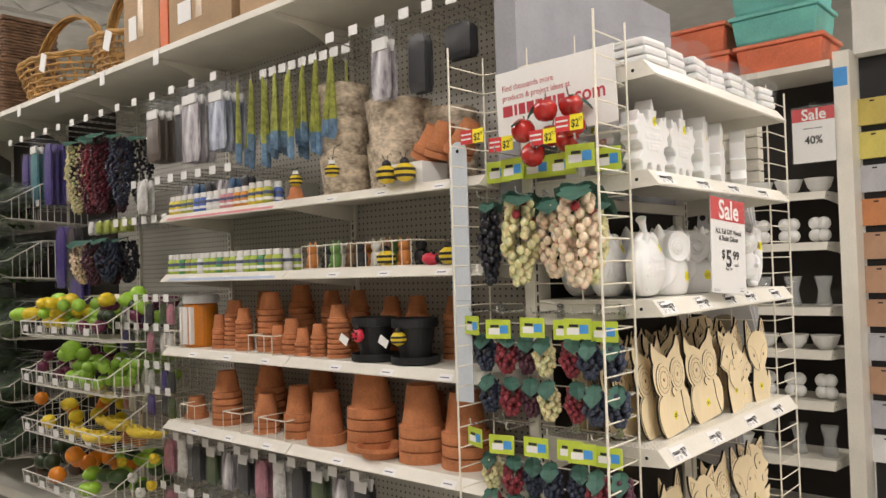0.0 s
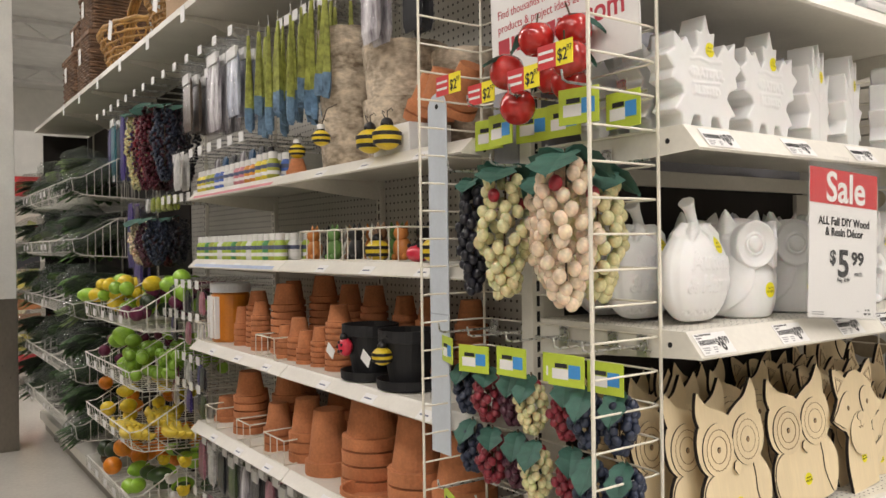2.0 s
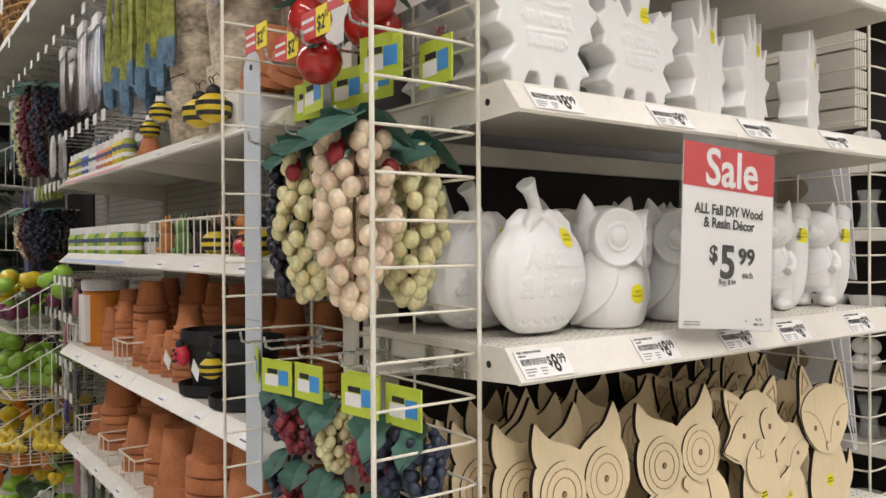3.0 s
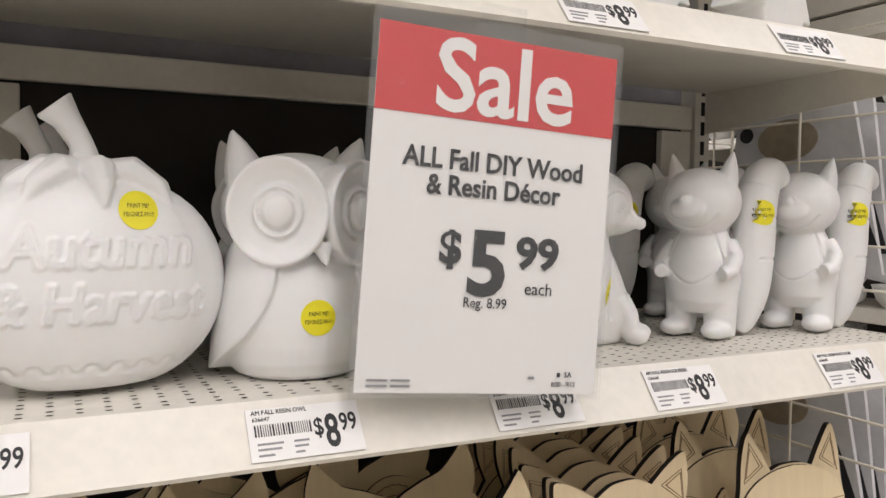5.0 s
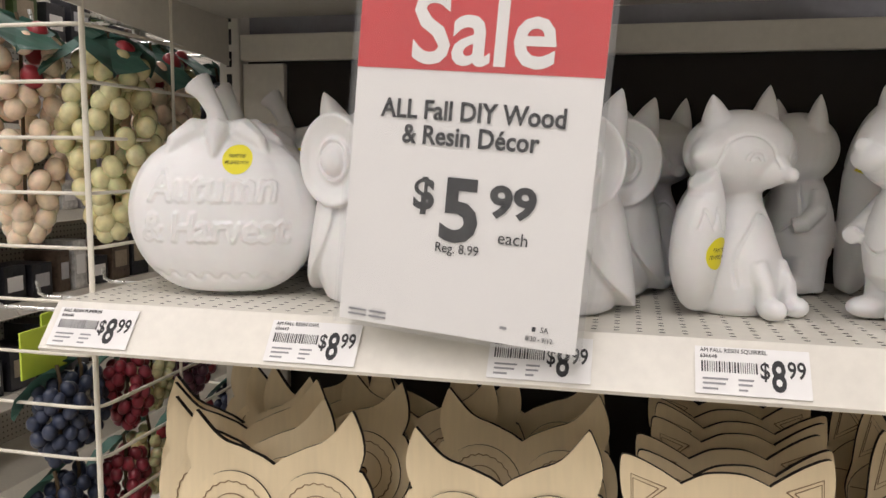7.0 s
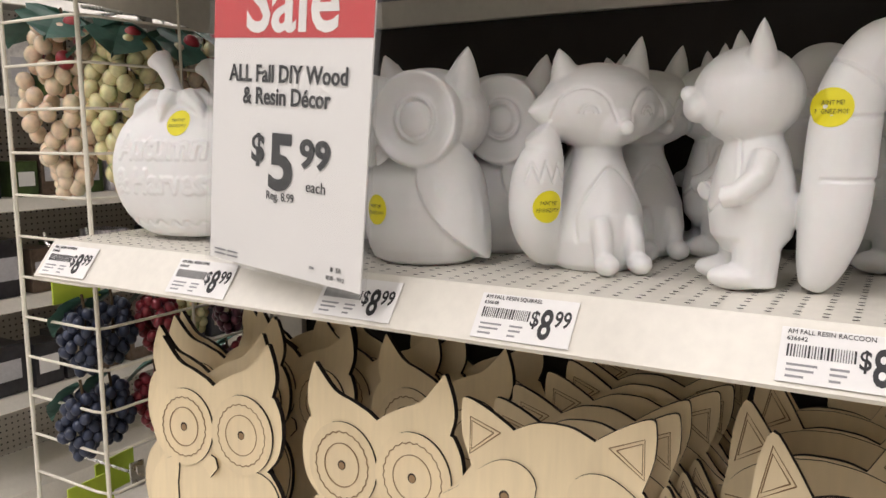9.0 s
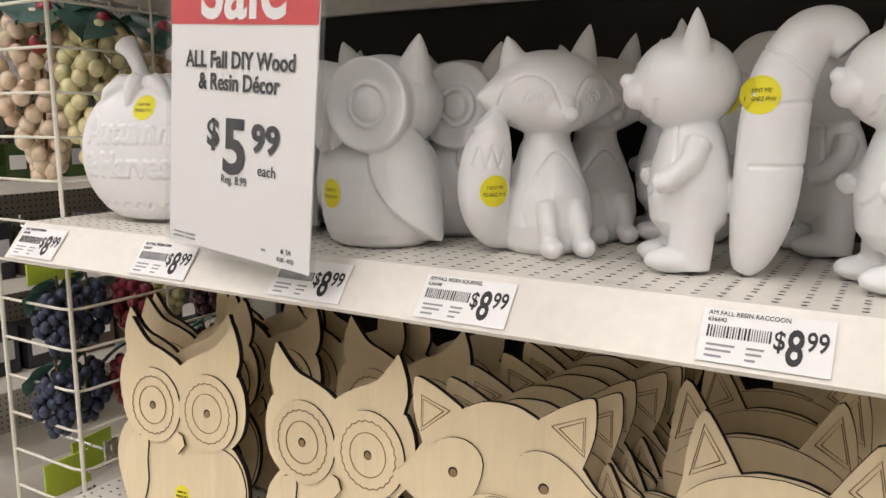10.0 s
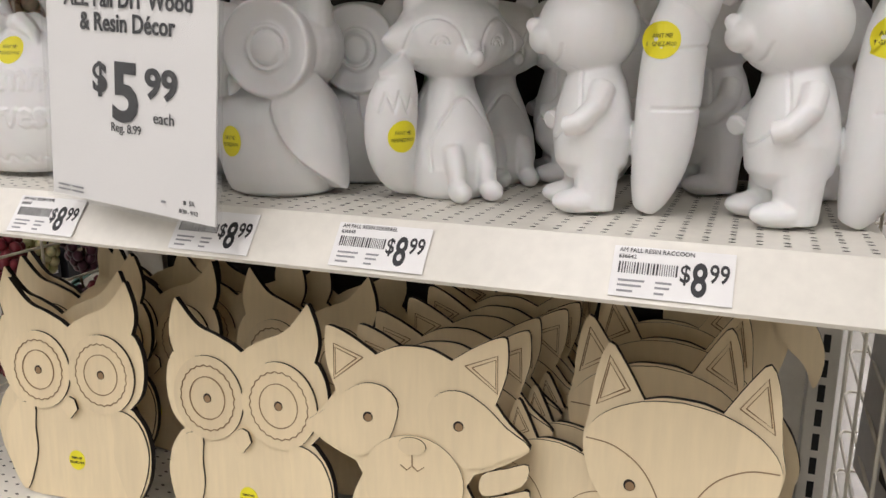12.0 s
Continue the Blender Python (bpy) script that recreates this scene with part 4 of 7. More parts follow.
# ---- sale signs ----
def sale_sign(at, full=True, group="sale signs"):
    t = thing("sale_sign", "red and white paper sale sign in a clear acrylic holder", "sale sign", group, at=at)
    W, H = 0.214, 0.296
    part("paper", boxed(-W / 2, W / 2, -0.0008, 0.0008, 0.004, H), WHITECARD, t, "white printed sheet")
    part("red_header", boxed(-W / 2, W / 2, -0.0014, -0.0009, H * 0.765, H), RED, t, "red header band")
    part("holder_back", boxed(-W / 2 - 0.005, W / 2 + 0.005, 0.0012, 0.0022, 0, H + 0.012), ACRYLIC, t, "clear acrylic sleeve")
    part("holder_front", boxed(-W / 2 - 0.005, W / 2 + 0.005, -0.0036, -0.0028, 0, H + 0.012), ACRYLIC, t, "clear acrylic sleeve")
    part("holder_clip", boxed(-0.02, 0.02, 0.0024, 0.012, H - 0.01, H + 0.03, bevel=0.002), ACRYLIC, t)
    f = -0.0018
    lettering("Sale", 0.083, WHITECARD, t, Matrix.Translation((0.004, f, H * 0.787)), bold=0.0015, narrow=0.96)
    if full:
        lettering("ALL Fall DIY Wood", 0.0225, INK, t, Matrix.Translation((0.0, f, H * 0.627)), bold=0.0005, narrow=0.89)
        lettering("& Resin Décor", 0.0225, INK, t, Matrix.Translation((0.0, f, H * 0.556)), bold=0.0005, narrow=0.89)
        lettering("$", 0.037, INK, t, Matrix.Translation((-0.0355, f, H * 0.372)), bold=0.0011, narrow=1.0)
        lettering("5", 0.0735, INK, t, Matrix.Translation((-0.002, f, H * 0.291)), bold=0.0021, narrow=1.02)
        lettering("99", 0.036, INK, t, Matrix.Translation((0.043, f, H * 0.371)), bold=0.0012, narrow=1.12)
        lettering("each", 0.0152, INK, t, Matrix.Translation((0.046, f, H * 0.295)), narrow=0.95)
        lettering("Reg. 8.99", 0.0118, INK, t, Matrix.Translation((-0.002, f, H * 0.252)), narrow=0.9)
        lettering("SA", 0.0068, INK, t, Matrix.Translation((0.08, f, H * 0.062)), narrow=0.9)
        lettering("8/30 - 9/12", 0.0058, INK, t, Matrix.Translation((0.076, f, H * 0.035)), narrow=0.9)
        part("print_mark", boxed(0.0695, 0.0725, f, f + 0.0004, H * 0.062, H * 0.075), INK, t)
        for zz in (0.045, 0.03):
            bars([0.017, 0.016], 0.0017, 0.003, GREYINK, t, Matrix.Translation((-0.098, f, H * zz)), "small_print")
        bars([0.006], 0.0024, 0.0, GREYINK, t, Matrix.Translation((0.042, f, H * 0.055)), "small_print")
    else:
        bars([0.05, 0.04], 0.006, 0.006, GREYINK, t, Matrix.Translation((-0.05, f, H * 0.62)), "small_print")
        lettering("40%", 0.06, INK, t, Matrix.Translation((0, f, H * 0.35)), bold=0.0015, narrow=0.9)
    return t


sale_sign(Matrix.Translation((0.4285, -0.013, 1.3065)) @ Matrix.Rotation(radians(-6.2), 4, "Z") @ Matrix.Rotation(radians(4.2), 4, "Y") @ Matrix.Rotation(radians(-1.5), 4, "X"))


# ---- artificial fruit on the wire wing ----
LEAFGREEN = mat("blue_green_fabric_leaf", (0.04, 0.12, 0.09), 0.6, var=0.2, scale=20, bump=0.1)
GRAPE = {
    "wine": mat("wine_red_berry_vinyl", (0.11, 0.014, 0.03), 0.3, var=0.35, scale=40, bump=0.02),
    "green": mat("pale_green_grape_vinyl", (0.72, 0.67, 0.38), 0.22, var=0.2, scale=30, bump=0.01, subsurface=0.2),
    "blush": mat("pale_pink_grape_vinyl", (0.8, 0.65, 0.48), 0.22, var=0.2, scale=30, bump=0.01, subsurface=0.2),
    "red": mat("red_grape_vinyl", (0.25, 0.03, 0.045), 0.3, var=0.25, scale=30, bump=0.02, subsurface=0.1),
    "blue": mat("dusty_blue_grape_vinyl", (0.03, 0.04, 0.075), 0.4, var=0.3, scale=30, bump=0.02),
    "purple": mat("purple_grape_vinyl", (0.09, 0.025, 0.045), 0.35, var=0.3, scale=30, bump=0.02),
    "black": mat("black_grape_vinyl", (0.012, 0.012, 0.02), 0.3, var=0.2, scale=30, bump=0.02),
    "spot": mat("crimson_grape_vinyl", (0.3, 0.02, 0.03), 0.3, var=0.2, scale=30, bump=0.02),
}
TAGGREEN = mat("lime_green_card", (0.5, 0.62, 0.06), 0.5, var=0.05, bump=0.01)
TAGBLUE = mat("blue_printed_patch", (0.06, 0.3, 0.68), 0.5, var=0.05, bump=0)
APPLE = mat("glossy_red_apple", (0.5, 0.025, 0.02), 0.16, var=0.22, scale=16, bump=0.02, coat=0.4)
STEM = mat("brown_stem", (0.08, 0.05, 0.02), 0.7, var=0.2)
SALEYELLOW = mat("yellow_price_card", (0.9, 0.76, 0.03), 0.5, var=0.03, bump=0)
GRAPEBALL = {}


def leaf_blade(bm, base, tip, width, droop=0.02):
    """A lobed, folded leaf from base to tip."""
    base, tip = Vector(base), Vector(tip)
    d = tip - base
    side = d.cross(Vector((0.3, 0.2, 1))).normalized()
    up = side.cross(d).normalized()
    mids, lefts, rights = [], [], []
    for k, w in enumerate((0.12, 0.62, 0.86, 0.74, 1.0, 0.62, 0.05)):
        f = k / 6
        c = base + d * f - Vector((0, 0, droop * f * f))
        mids.append(bm.verts.new(c))
        lefts.append(bm.verts.new(c + side * width * 0.5 * w + up * 0.006))
        rights.append(bm.verts.new(c - side * width * 0.5 * w + up * 0.006))
    for k in range(6):
        bm.faces.new((mids[k], mids[k + 1], lefts[k + 1], lefts[k]))
        bm.faces.new((mids[k], rights[k], rights[k + 1], mids[k + 1]))


def bunch(kind, label, at, length=0.2, width=0.1, r=0.012, count=60, seed=1, spots=0, leaves=3, group="artificial grapes", fused=False):
    """A hanging bunch of artificial grapes; its hook is at the origin."""
    rnd = random.Random(seed)
    t = thing("grape_bunch", label, "artificial grapes", group, at=at)
    key = (kind, r)
    if key not in GRAPEBALL:
        GRAPEBALL[key] = (mesh_of("grape", ball(bmesh.new(), (0, 0, 0), (r * 0.92, r * 0.92, r * 1.08), 12, 8), GRAPE[kind], True),
                          mesh_of("grape", ball(bmesh.new(), (0, 0, 0), (r * 0.92, r * 0.92, r * 1.08), 12, 8), GRAPE["spot"], True))
    part("stalk", tube(bmesh.new(), [(0, 0, 0), (0.004, 0, -0.02), (0, 0.002, -length * 0.5), (0, 0, -length * 0.85)], 0.0022, 6), STEM, t)
    joined = bmesh.new() if fused else None
    for k in range(count):
        f = (k + rnd.random()) / count
        girth = width * 0.5 * (0.55 + 0.75 * f if f < 0.45 else 0.9 * (1.0 - 0.75 * ((f - 0.45) / 0.55) ** 1.3))
        a = k * 2.399 + rnd.uniform(-0.3, 0.3)
        q = girth * math.sqrt(rnd.uniform(0.45, 1))
        z = -0.025 - f * (length - 0.03)
        if fused:
            bmesh.ops.create_icosphere(joined, subdivisions=1, radius=r, matrix=Matrix.Translation((q * math.cos(a), q * math.sin(a), z)))
            continue
        part("grape", GRAPEBALL[key][1 if k < spots * 6 and k % 6 == 0 else 0], None, t, at=Matrix.Translation((q * math.cos(a), q * math.sin(a), z)) @ Euler((rnd.uniform(-0.5, 0.5), rnd.uniform(-0.5, 0.5), 0)).to_matrix().to_4x4())
    if fused:
        tagged(part("berry_cluster", joined, GRAPE[kind], t, smooth=True), kind="stuff")
    for k in range(leaves):
        bm = bmesh.new()
        a = -2.6 + 2.1 * k + rnd.uniform(-0.4, 0.4)
        leaf_blade(bm, (0, 0, -0.008), (width * 0.62 * math.cos(a), width * 0.5 * math.sin(a) - 0.01, -0.02 + rnd.uniform(-0.02, 0.012)), 0.07 * width / 0.1, 0.03)
        s = part("leaf", bm, LEAFGREEN, t, "dark green fabric leaf")
    return t


def peg_hook(at, length=0.15, group="wire display hooks"):
    """A wire hook that juts out along -x."""
    t = thing("display_hook", "zinc wire display hook with an upturned end", "hook", group, at=at)
    part("wire", tube(bmesh.new(), [(0, 0, 0.012), (0, 0, 0.0), (-0.01, 0, 0), (-length + 0.01, 0, 0), (-length, 0, 0.004), (-length - 0.003, 0, 0.02)], 0.0024, 6), CHROME, t)
    part("back_plate", boxed(-0.002, 0.001, -0.012, 0.012, -0.02, 0.02, bevel=0.0006), CHROME, t)
    return t


def header_tag(at, w=0.075, h=0.05):
    """A folded lime card that tops a bag; it faces -x."""
    t = thing("header_card", "lime green header card with a blue and white label", "hang tag", "lime header cards", at=at)
    part("card", boxed(-0.0012, 0.0012, -w / 2, w / 2, -h, 0.0, bevel=0.0004), TAGGREEN, t)
    part("blue_patch", boxed(-0.0021, -0.0013, -w * 0.4, -w * 0.08, -h * 0.72, -h * 0.3), TAGBLUE, t)
    part("white_patch", boxed(-0.0019, -0.0013, -w * 0.07, w * 0.38, -h * 0.78, -h * 0.45), WHITECARD, t)
    part("dark_strip", boxed(-0.0019, -0.0013, -w * 0.04, w * 0.3, -h * 0.42, -h * 0.28), INK, t)
    return t


def clip_tag(at):
    """Red and yellow clearance price card facing -x."""
    t = thing("clearance_tag", "red and yellow clearance price tag on a hook end", "price tag", "clearance tags", at=at)
    part("red_half", boxed(-0.001, 0.001, -0.002, 0.045, -0.042, 0.0), RED, t)
    part("yellow_half", boxed(-0.001, 0.001, -0.042, -0.0021, -0.042, 0.0), SALEYELLOW, t)
    for z in (-0.016, -0.03):
        part("white_bar", boxed(-0.0016, -0.0011, 0.004, 0.042, z, z + 0.005), WHITECARD, t)
    n = lettering("$2", 0.03, INK, t, Matrix.Translation((-0.0014, -0.018, -0.034)) @ Matrix.Rotation(radians(-90), 4, "Z"), bold=0.0005, narrow=0.8)
    lettering("97", 0.015, INK, t, Matrix.Translation((-0.0014, -0.035, -0.02)) @ Matrix.Rotation(radians(-90), 4, "Z"), narrow=0.8)
    return t


def red_apple(at, seed):
    rnd = random.Random(seed)
    t = thing("artificial_apple", "shiny red artificial apple on a wire stalk", "apple", "artificial apples", at=at)
    prof = [(0.004, 0.018), (0.012, 0.024), (0.026, 0.024), (0.034, 0.01), (0.035, -0.004), (0.03, -0.02), (0.02, -0.03), (0.01, -0.032), (0.003, -0.028)]
    part("fruit", lathe(bmesh.new(), prof, 24), APPLE, t, smooth=True)
    part("stalk", tube(bmesh.new(), [(0, 0, 0.018), (0.003, 0, 0.035), (0.009, 0.004, 0.05)], 0.002, 6), STEM, t)
    bm = bmesh.new()
    leaf_blade(bm, (0, 0, 0.024), (rnd.uniform(-0.04, -0.02), 0.045, 0.005), 0.028, 0.03)
    part("leaf", bm, LEAFGREEN, t, "dark green fabric leaf")
    return t


for z in (1.735, 1.612, 1.272, 0.93):
    bar = thing("crossbar", "zinc wire cross bar holding display hooks", "hook bar", "hook cross bars", at=Matrix.Translation((0, 0, z)))
    part("bar", tube(bmesh.new(), [(-0.008, 0.1, 0.0), (-0.008, 0.575, 0.0)], 0.0028, 6), CHROME, bar)
for z, ys in ((1.745, (0.16, 0.3, 0.43)), (1.62, (0.2, 0.36, 0.5)), (1.28, (0.12, 0.19, 0.32, 0.44, 0.54)), (0.945, (0.14, 0.28, 0.42, 0.55))):
    for y in ys:
        peg_hook(Matrix.Translation((-0.008, y, z)))
for k, (y, z, x) in enumerate(((0.29, 1.855, -0.1), (0.356, 1.803, -0.118), (0.325, 1.73, -0.118), (0.23, 1.865, -0.06), (0.2, 1.8, -0.1), (0.25, 1.77, -0.055), (0.3, 1.79, -0.05))):
    red_apple(Matrix.Translation((x, y, z)) @ Euler((0.3 * (k % 3), 0.25 * (k % 2), k)).to_matrix().to_4x4(), k)
for y, z, x in ((0.535, 1.83, -0.13), (0.435, 1.795, -0.12), (0.265, 1.79, -0.155), (0.175, 1.815, -0.16)):
    clip_tag(Matrix.Translation((x, y, z)))
for y, z, x, a in ((0.5, 1.735, -0.05, 5), (0.43, 1.735, -0.075, -5), (0.36, 1.735, -0.05, 8), (0.27, 1.735, -0.05, 4), (0.185, 1.745, -0.095, 12), (0.13, 1.735, -0.04, -4)):
    header_tag(Matrix.Translation((x, y, z)) @ Matrix.Rotation(radians(a), 4, "Z"), 0.085, 0.065)
bunch("green", "pale green artificial grapes with dark green leaves on a wire hook", Matrix.Translation((-0.1, 0.39, 1.625)), 0.265, 0.13, 0.0132, 78, 3, 4)
bunch("blush", "pale pink artificial grapes with dark green leaves on a wire hook", Matrix.Translation((-0.15, 0.165, 1.63)), 0.275, 0.14, 0.0135, 84, 7, 4)
bunch("green", "pale green artificial grapes with dark green leaves on a wire hook", Matrix.Translation((-0.045, 0.19, 1.61)), 0.25, 0.125, 0.0132, 84, 9, 2)
bunch("blush", "pale pink artificial grapes with dark green leaves on a wire hook", Matrix.Translation((-0.06, 0.3, 1.61)), 0.23, 0.12, 0.0132, 76, 13, 2)
bunch("black", "black artificial grapes with dark green leaves on a wire hook", Matrix.Translation((-0.085, 0.515, 1.61)), 0.25, 0.075, 0.012, 60, 11, 0)
small = (("blue", 0.55), ("red", 0.46), ("purple", 0.40), ("green", 0.325), ("red", 0.245), ("blue", 0.175), ("blue", 0.115))
NAMES = {"blue": "dusty blue", "red": "dark red", "purple": "purple", "green": "pale green"}
for top_z, shift in ((1.215, 0), (1.09, 2), (0.86, 3), (0.75, 1)):
    for k, (kind, y) in enumerate(small):
        kind = small[(k + (shift if top_z < 1.0 else 0)) % len(small)][0]
        bunch(kind, f"small {NAMES[kind]} artificial grapes in a clear hanging bag", Matrix.Translation((-0.075 - 0.018 * (k % 2), y - (0.012 if top_z < 1.15 else 0), top_z)), 0.12, 0.078, 0.0092, 46, 20 + k, 1 if kind == "green" else 0, 1)
for z in (1.272, 0.935):
    for k, (y, x, a) in enumerate(((0.565, -0.12, -20), (0.46, -0.13, 12), (0.335, -0.135, 4), (0.255, -0.085, 6), (0.19, -0.13, 8), (0.125, -0.1, 3))):
        header_tag(Matrix.Translation((x, y, z - 0.006 - 0.008 * (k % 2))) @ Matrix.Rotation(radians(a), 4, "Z"), 0.08, 0.056)
# white notice behind the apples
notice = thing("notice_card", "white notice card with dark red lettering", "sign", at=Matrix.Translation((-0.02, 0.308, 1.80)) @ turned @ Matrix.Rotation(radians(-2), 4, "Y"))
part("card", boxed(-0.208, 0.205, -0.0015, 0.0015, 0.0, 0.218), WHITECARD, notice)
NOTICERED = mat("dark_red_print", (0.5, 0.04, 0.06), 0.6, var=0.05, bump=0)
lettering("Find thousands more", 0.026, NOTICERED, notice, Matrix.Translation((-0.185, -0.002, 0.158)), align="LEFT", narrow=0.85)
lettering("products & project ideas at", 0.026, NOTICERED, notice, Matrix.Translation((-0.185, -0.002, 0.128)), align="LEFT", narrow=0.85)
for bx, bw in ((-0.185, 0.036), (-0.142, 0.01), (-0.126, 0.024), (-0.096, 0.026), (-0.064, 0.025), (-0.033, 0.025), (-0.002, 0.01), (0.014, 0.024)):
    bars([bw], 0.034, 0.0, NOTICERED, notice, Matrix.Translation((bx, -0.002, 0.078)), "brand_bar")
lettering(".com", 0.062, NOTICERED, notice, Matrix.Translation((0.115, -0.002, 0.078)), narrow=0.95, bold=0.001)
# pale plastic strip hanging beside the wing
strip = thing("plastic_strip", "pale blue-grey plastic strip hanging from the shelf corner", "plastic strip", at=Matrix.Translation((-0.105, 0.61, 1.0)) @ turned)
STRIPM = mat("pale_blue_plastic", (0.58, 0.63, 0.68), 0.35, var=0.05, bump=0.02)
part("strip", plate(bmesh.new(), [(-0.035, 0), (0.035, 0)] + arc(0, 0.77, 0.035, 0.035, 0, 180, 10), -0.0015, 0.0015), STRIPM, strip)
part("hang_hole", plate(bmesh.new(), arc(0, 0.775, 0.006, 0.006, 0, 345, 15), -0.0022, -0.0016), SLOT, strip)
part("fold_line", boxed(-0.035, 0.035, -0.0021, -0.0016, 0.31, 0.3125), mat("grey_crease", (0.4, 0.44, 0.5), 0.5), strip)


# ---- goods on the aisle shelves ----
TERRA = mat("terracotta_clay", (0.54, 0.205, 0.085), 0.85, var=0.16, scale=10, fine=120, bump=0.12, each=0.1)
BIRCH = mat("birch_bark", (0.66, 0.56, 0.43), 0.85, var=0.25, scale=13, fine=55, bump=0.9, stretch=(1, 1, 1.9), dark=(0.13, 0.09, 0.055))
BLACKPOT = mat("matt_black_paint", (0.012, 0.012, 0.014), 0.6, var=0.2, bump=0.04)
BEEYEL = mat("bee_yellow_paint", (0.75, 0.55, 0.03), 0.4, var=0.08)
BLACKFELT = mat("black_paint_stripe", (0.012, 0.01, 0.01), 0.5, var=0.1)
LADYRED = mat("ladybird_red_paint", (0.62, 0.03, 0.06), 0.3, var=0.1)
PAINTS = [mat("paint_" + n, c, 0.35, var=0.06, bump=0.01) for n, c in (("yellow", (0.75, 0.6, 0.05)), ("olive", (0.4, 0.42, 0.06)), ("blue", (0.08, 0.16, 0.5)), ("white", (0.75, 0.75, 0.72)), ("pink", (0.65, 0.25, 0.28)), ("orange", (0.7, 0.28, 0.04)), ("lime", (0.42, 0.55, 0.08)), ("green", (0.08, 0.3, 0.1)))]
BLUETICK = mat("blue_ticket_print", (0.1, 0.12, 0.2), 0.5, var=0.05, bump=0)
CAPWHITE = mat("white_bottle_cap", (0.8, 0.79, 0.76), 0.4, var=0.03, bump=0.01)
ORANGEJAR = mat("orange_jar", (0.6, 0.2, 0.02), 0.3, var=0.08)
X0 = 0.04


def flower_pot(name, label, at, r, h, count=1, rim=0.012, material=None, up=False, group="terracotta pots"):
    """A stack of clay pots, mouth down unless up."""
    t = thing(name, label, "flower pot", group, at=at)
    rimh = h * 0.22
    prof = [(r * 0.62, 0), (r * 0.86, h - rimh), (r, h - rimh + 0.002), (r, h), (r - 0.006, h), (r * 0.58, 0.012)]
    if not up:
        prof = [(a, h - z) for a, z in prof]
    me = mesh_of("pot", lathe(bmesh.new(), prof, 28), material or TERRA, False)
    for k in range(count):
        part("pot", me, None, t, at=Matrix.Translation((0.001 * (k % 2), 0, k * (rimh + 0.004))) @ Matrix.Rotation(k * 1.7, 4, "Z") @ Matrix.Scale(1 - 0.012 * k, 4))
    return t


# lower pot shelf and the pot shelf above it
Z4, Z3, Z2, Z1 = (z + 0.0006 for z in reversed(GONDOLA_Z))
for y, r, h, n, dx in ((2.27, 0.055, 0.1, 1, 0), (2.17, 0.05, 0.09, 2, 0.1), (2.03, 0.068, 0.12, 4, 0.0), (1.81, 0.07, 0.12, 5, 0.06), (1.73, 0.056, 0.11, 2, -0.02), (1.55, 0.064, 0.14, 2, 0.0),
                       (1.38, 0.078, 0.2, 1, -0.01), (1.17, 0.095, 0.17, 4, 0.02), (0.91, 0.085, 0.18, 3, 0.0), (0.74, 0.085, 0.17, 3, 0.02), (1.93, 0.07, 0.14, 3, 0.17), (1.62, 0.075, 0.15, 3, 0.18), (1.35, 0.08, 0.16, 3, 0.2), (1.04, 0.08, 0.16, 2, 0.2)):
    flower_pot("terracotta_pot", "plain terracotta flower pot stack, upside down" if n > 1 else "plain terracotta flower pot standing upside down", Matrix.Translation((X0 + dx, y, Z4)), r, h, n + (1 if n > 1 and h < 0.16 else 0))
sau = thing("terracotta_saucer", "shallow terracotta saucer on the shelf", "saucer", at=Matrix.Translation((-0.01, 1.06, Z4)))
part("dish", lathe(bmesh.new(), [(0.06, 0), (0.085, 0.03), (0.092, 0.03), (0.092, 0.042), (0.084, 0.042), (0.062, 0.012)], 30), TERRA, sau)
for y, r, h, n, dx in ((2.05, 0.034, 0.085, 3, 0.0), (1.99, 0.05, 0.075, 6, 0.04), (1.87, 0.04, 0.07, 5, 0.0), (1.74, 0.06, 0.1, 5, 0.04), (1.62, 0.034, 0.075, 2, -0.02), (1.56, 0.042, 0.08, 3, 0.0), (1.47, 0.034, 0.07, 2, -0.02), (1.39, 0.034, 0.06, 4, -0.01), (1.29, 0.046, 0.07, 6, 0.0),
                       (1.93, 0.05, 0.1, 5, 0.16), (1.7, 0.06, 0.1, 6, 0.17), (1.5, 0.05, 0.09, 6, 0.16), (1.36, 0.05, 0.09, 6, 0.17), (1.17, 0.045, 0.08, 6, 0.16), (1.05, 0.05, 0.09, 5, 0.17), (0.88, 0.05, 0.09, 5, 0.18)):
    flower_pot("terracotta_pot", "small terracotta flower pot stack, upside down", Matrix.Translation((X0 + dx - 0.02, y, Z3)), r, h, n + (2 if n > 4 else 1))


def bee_body(parent, at, r=0.03):
    """A striped round bee of wood; at is its middle."""
    b = part("bee_body", ball(bmesh.new(), (0, 0, 0), (r, r, r * 0.86), 20, 14), BEEYEL, parent, "yellow bee with black stripes", True, at)
    for z in (-0.36, 0.2):
        q = math.sqrt(1 - z * z)
        part("stripe", lathe(bmesh.new(), [(r * q * 0.97, (z - 0.13) * r), (r * q * 1.04, (z - 0.13) * r), (r * q * 1.04, (z + 0.13) * r), (r * q * 0.97, (z + 0.13) * r)], 20), BLACKFELT, b)
    part("head", ball(bmesh.new(), (0, 0, r * 0.9), r * 0.45, 14, 10), BLACKFELT, b, "black head", True)
    for s in (-1, 1):
        part("feeler", tube(bmesh.new(), [(0, s * 0.004, r * 1.25), (-0.006, s * 0.012, r * 1.7), (0, s * 0.022, r * 1.9), (0.006, s * 0.02, r * 1.75)], 0.0012, 5), BLACKFELT, b)
    return b


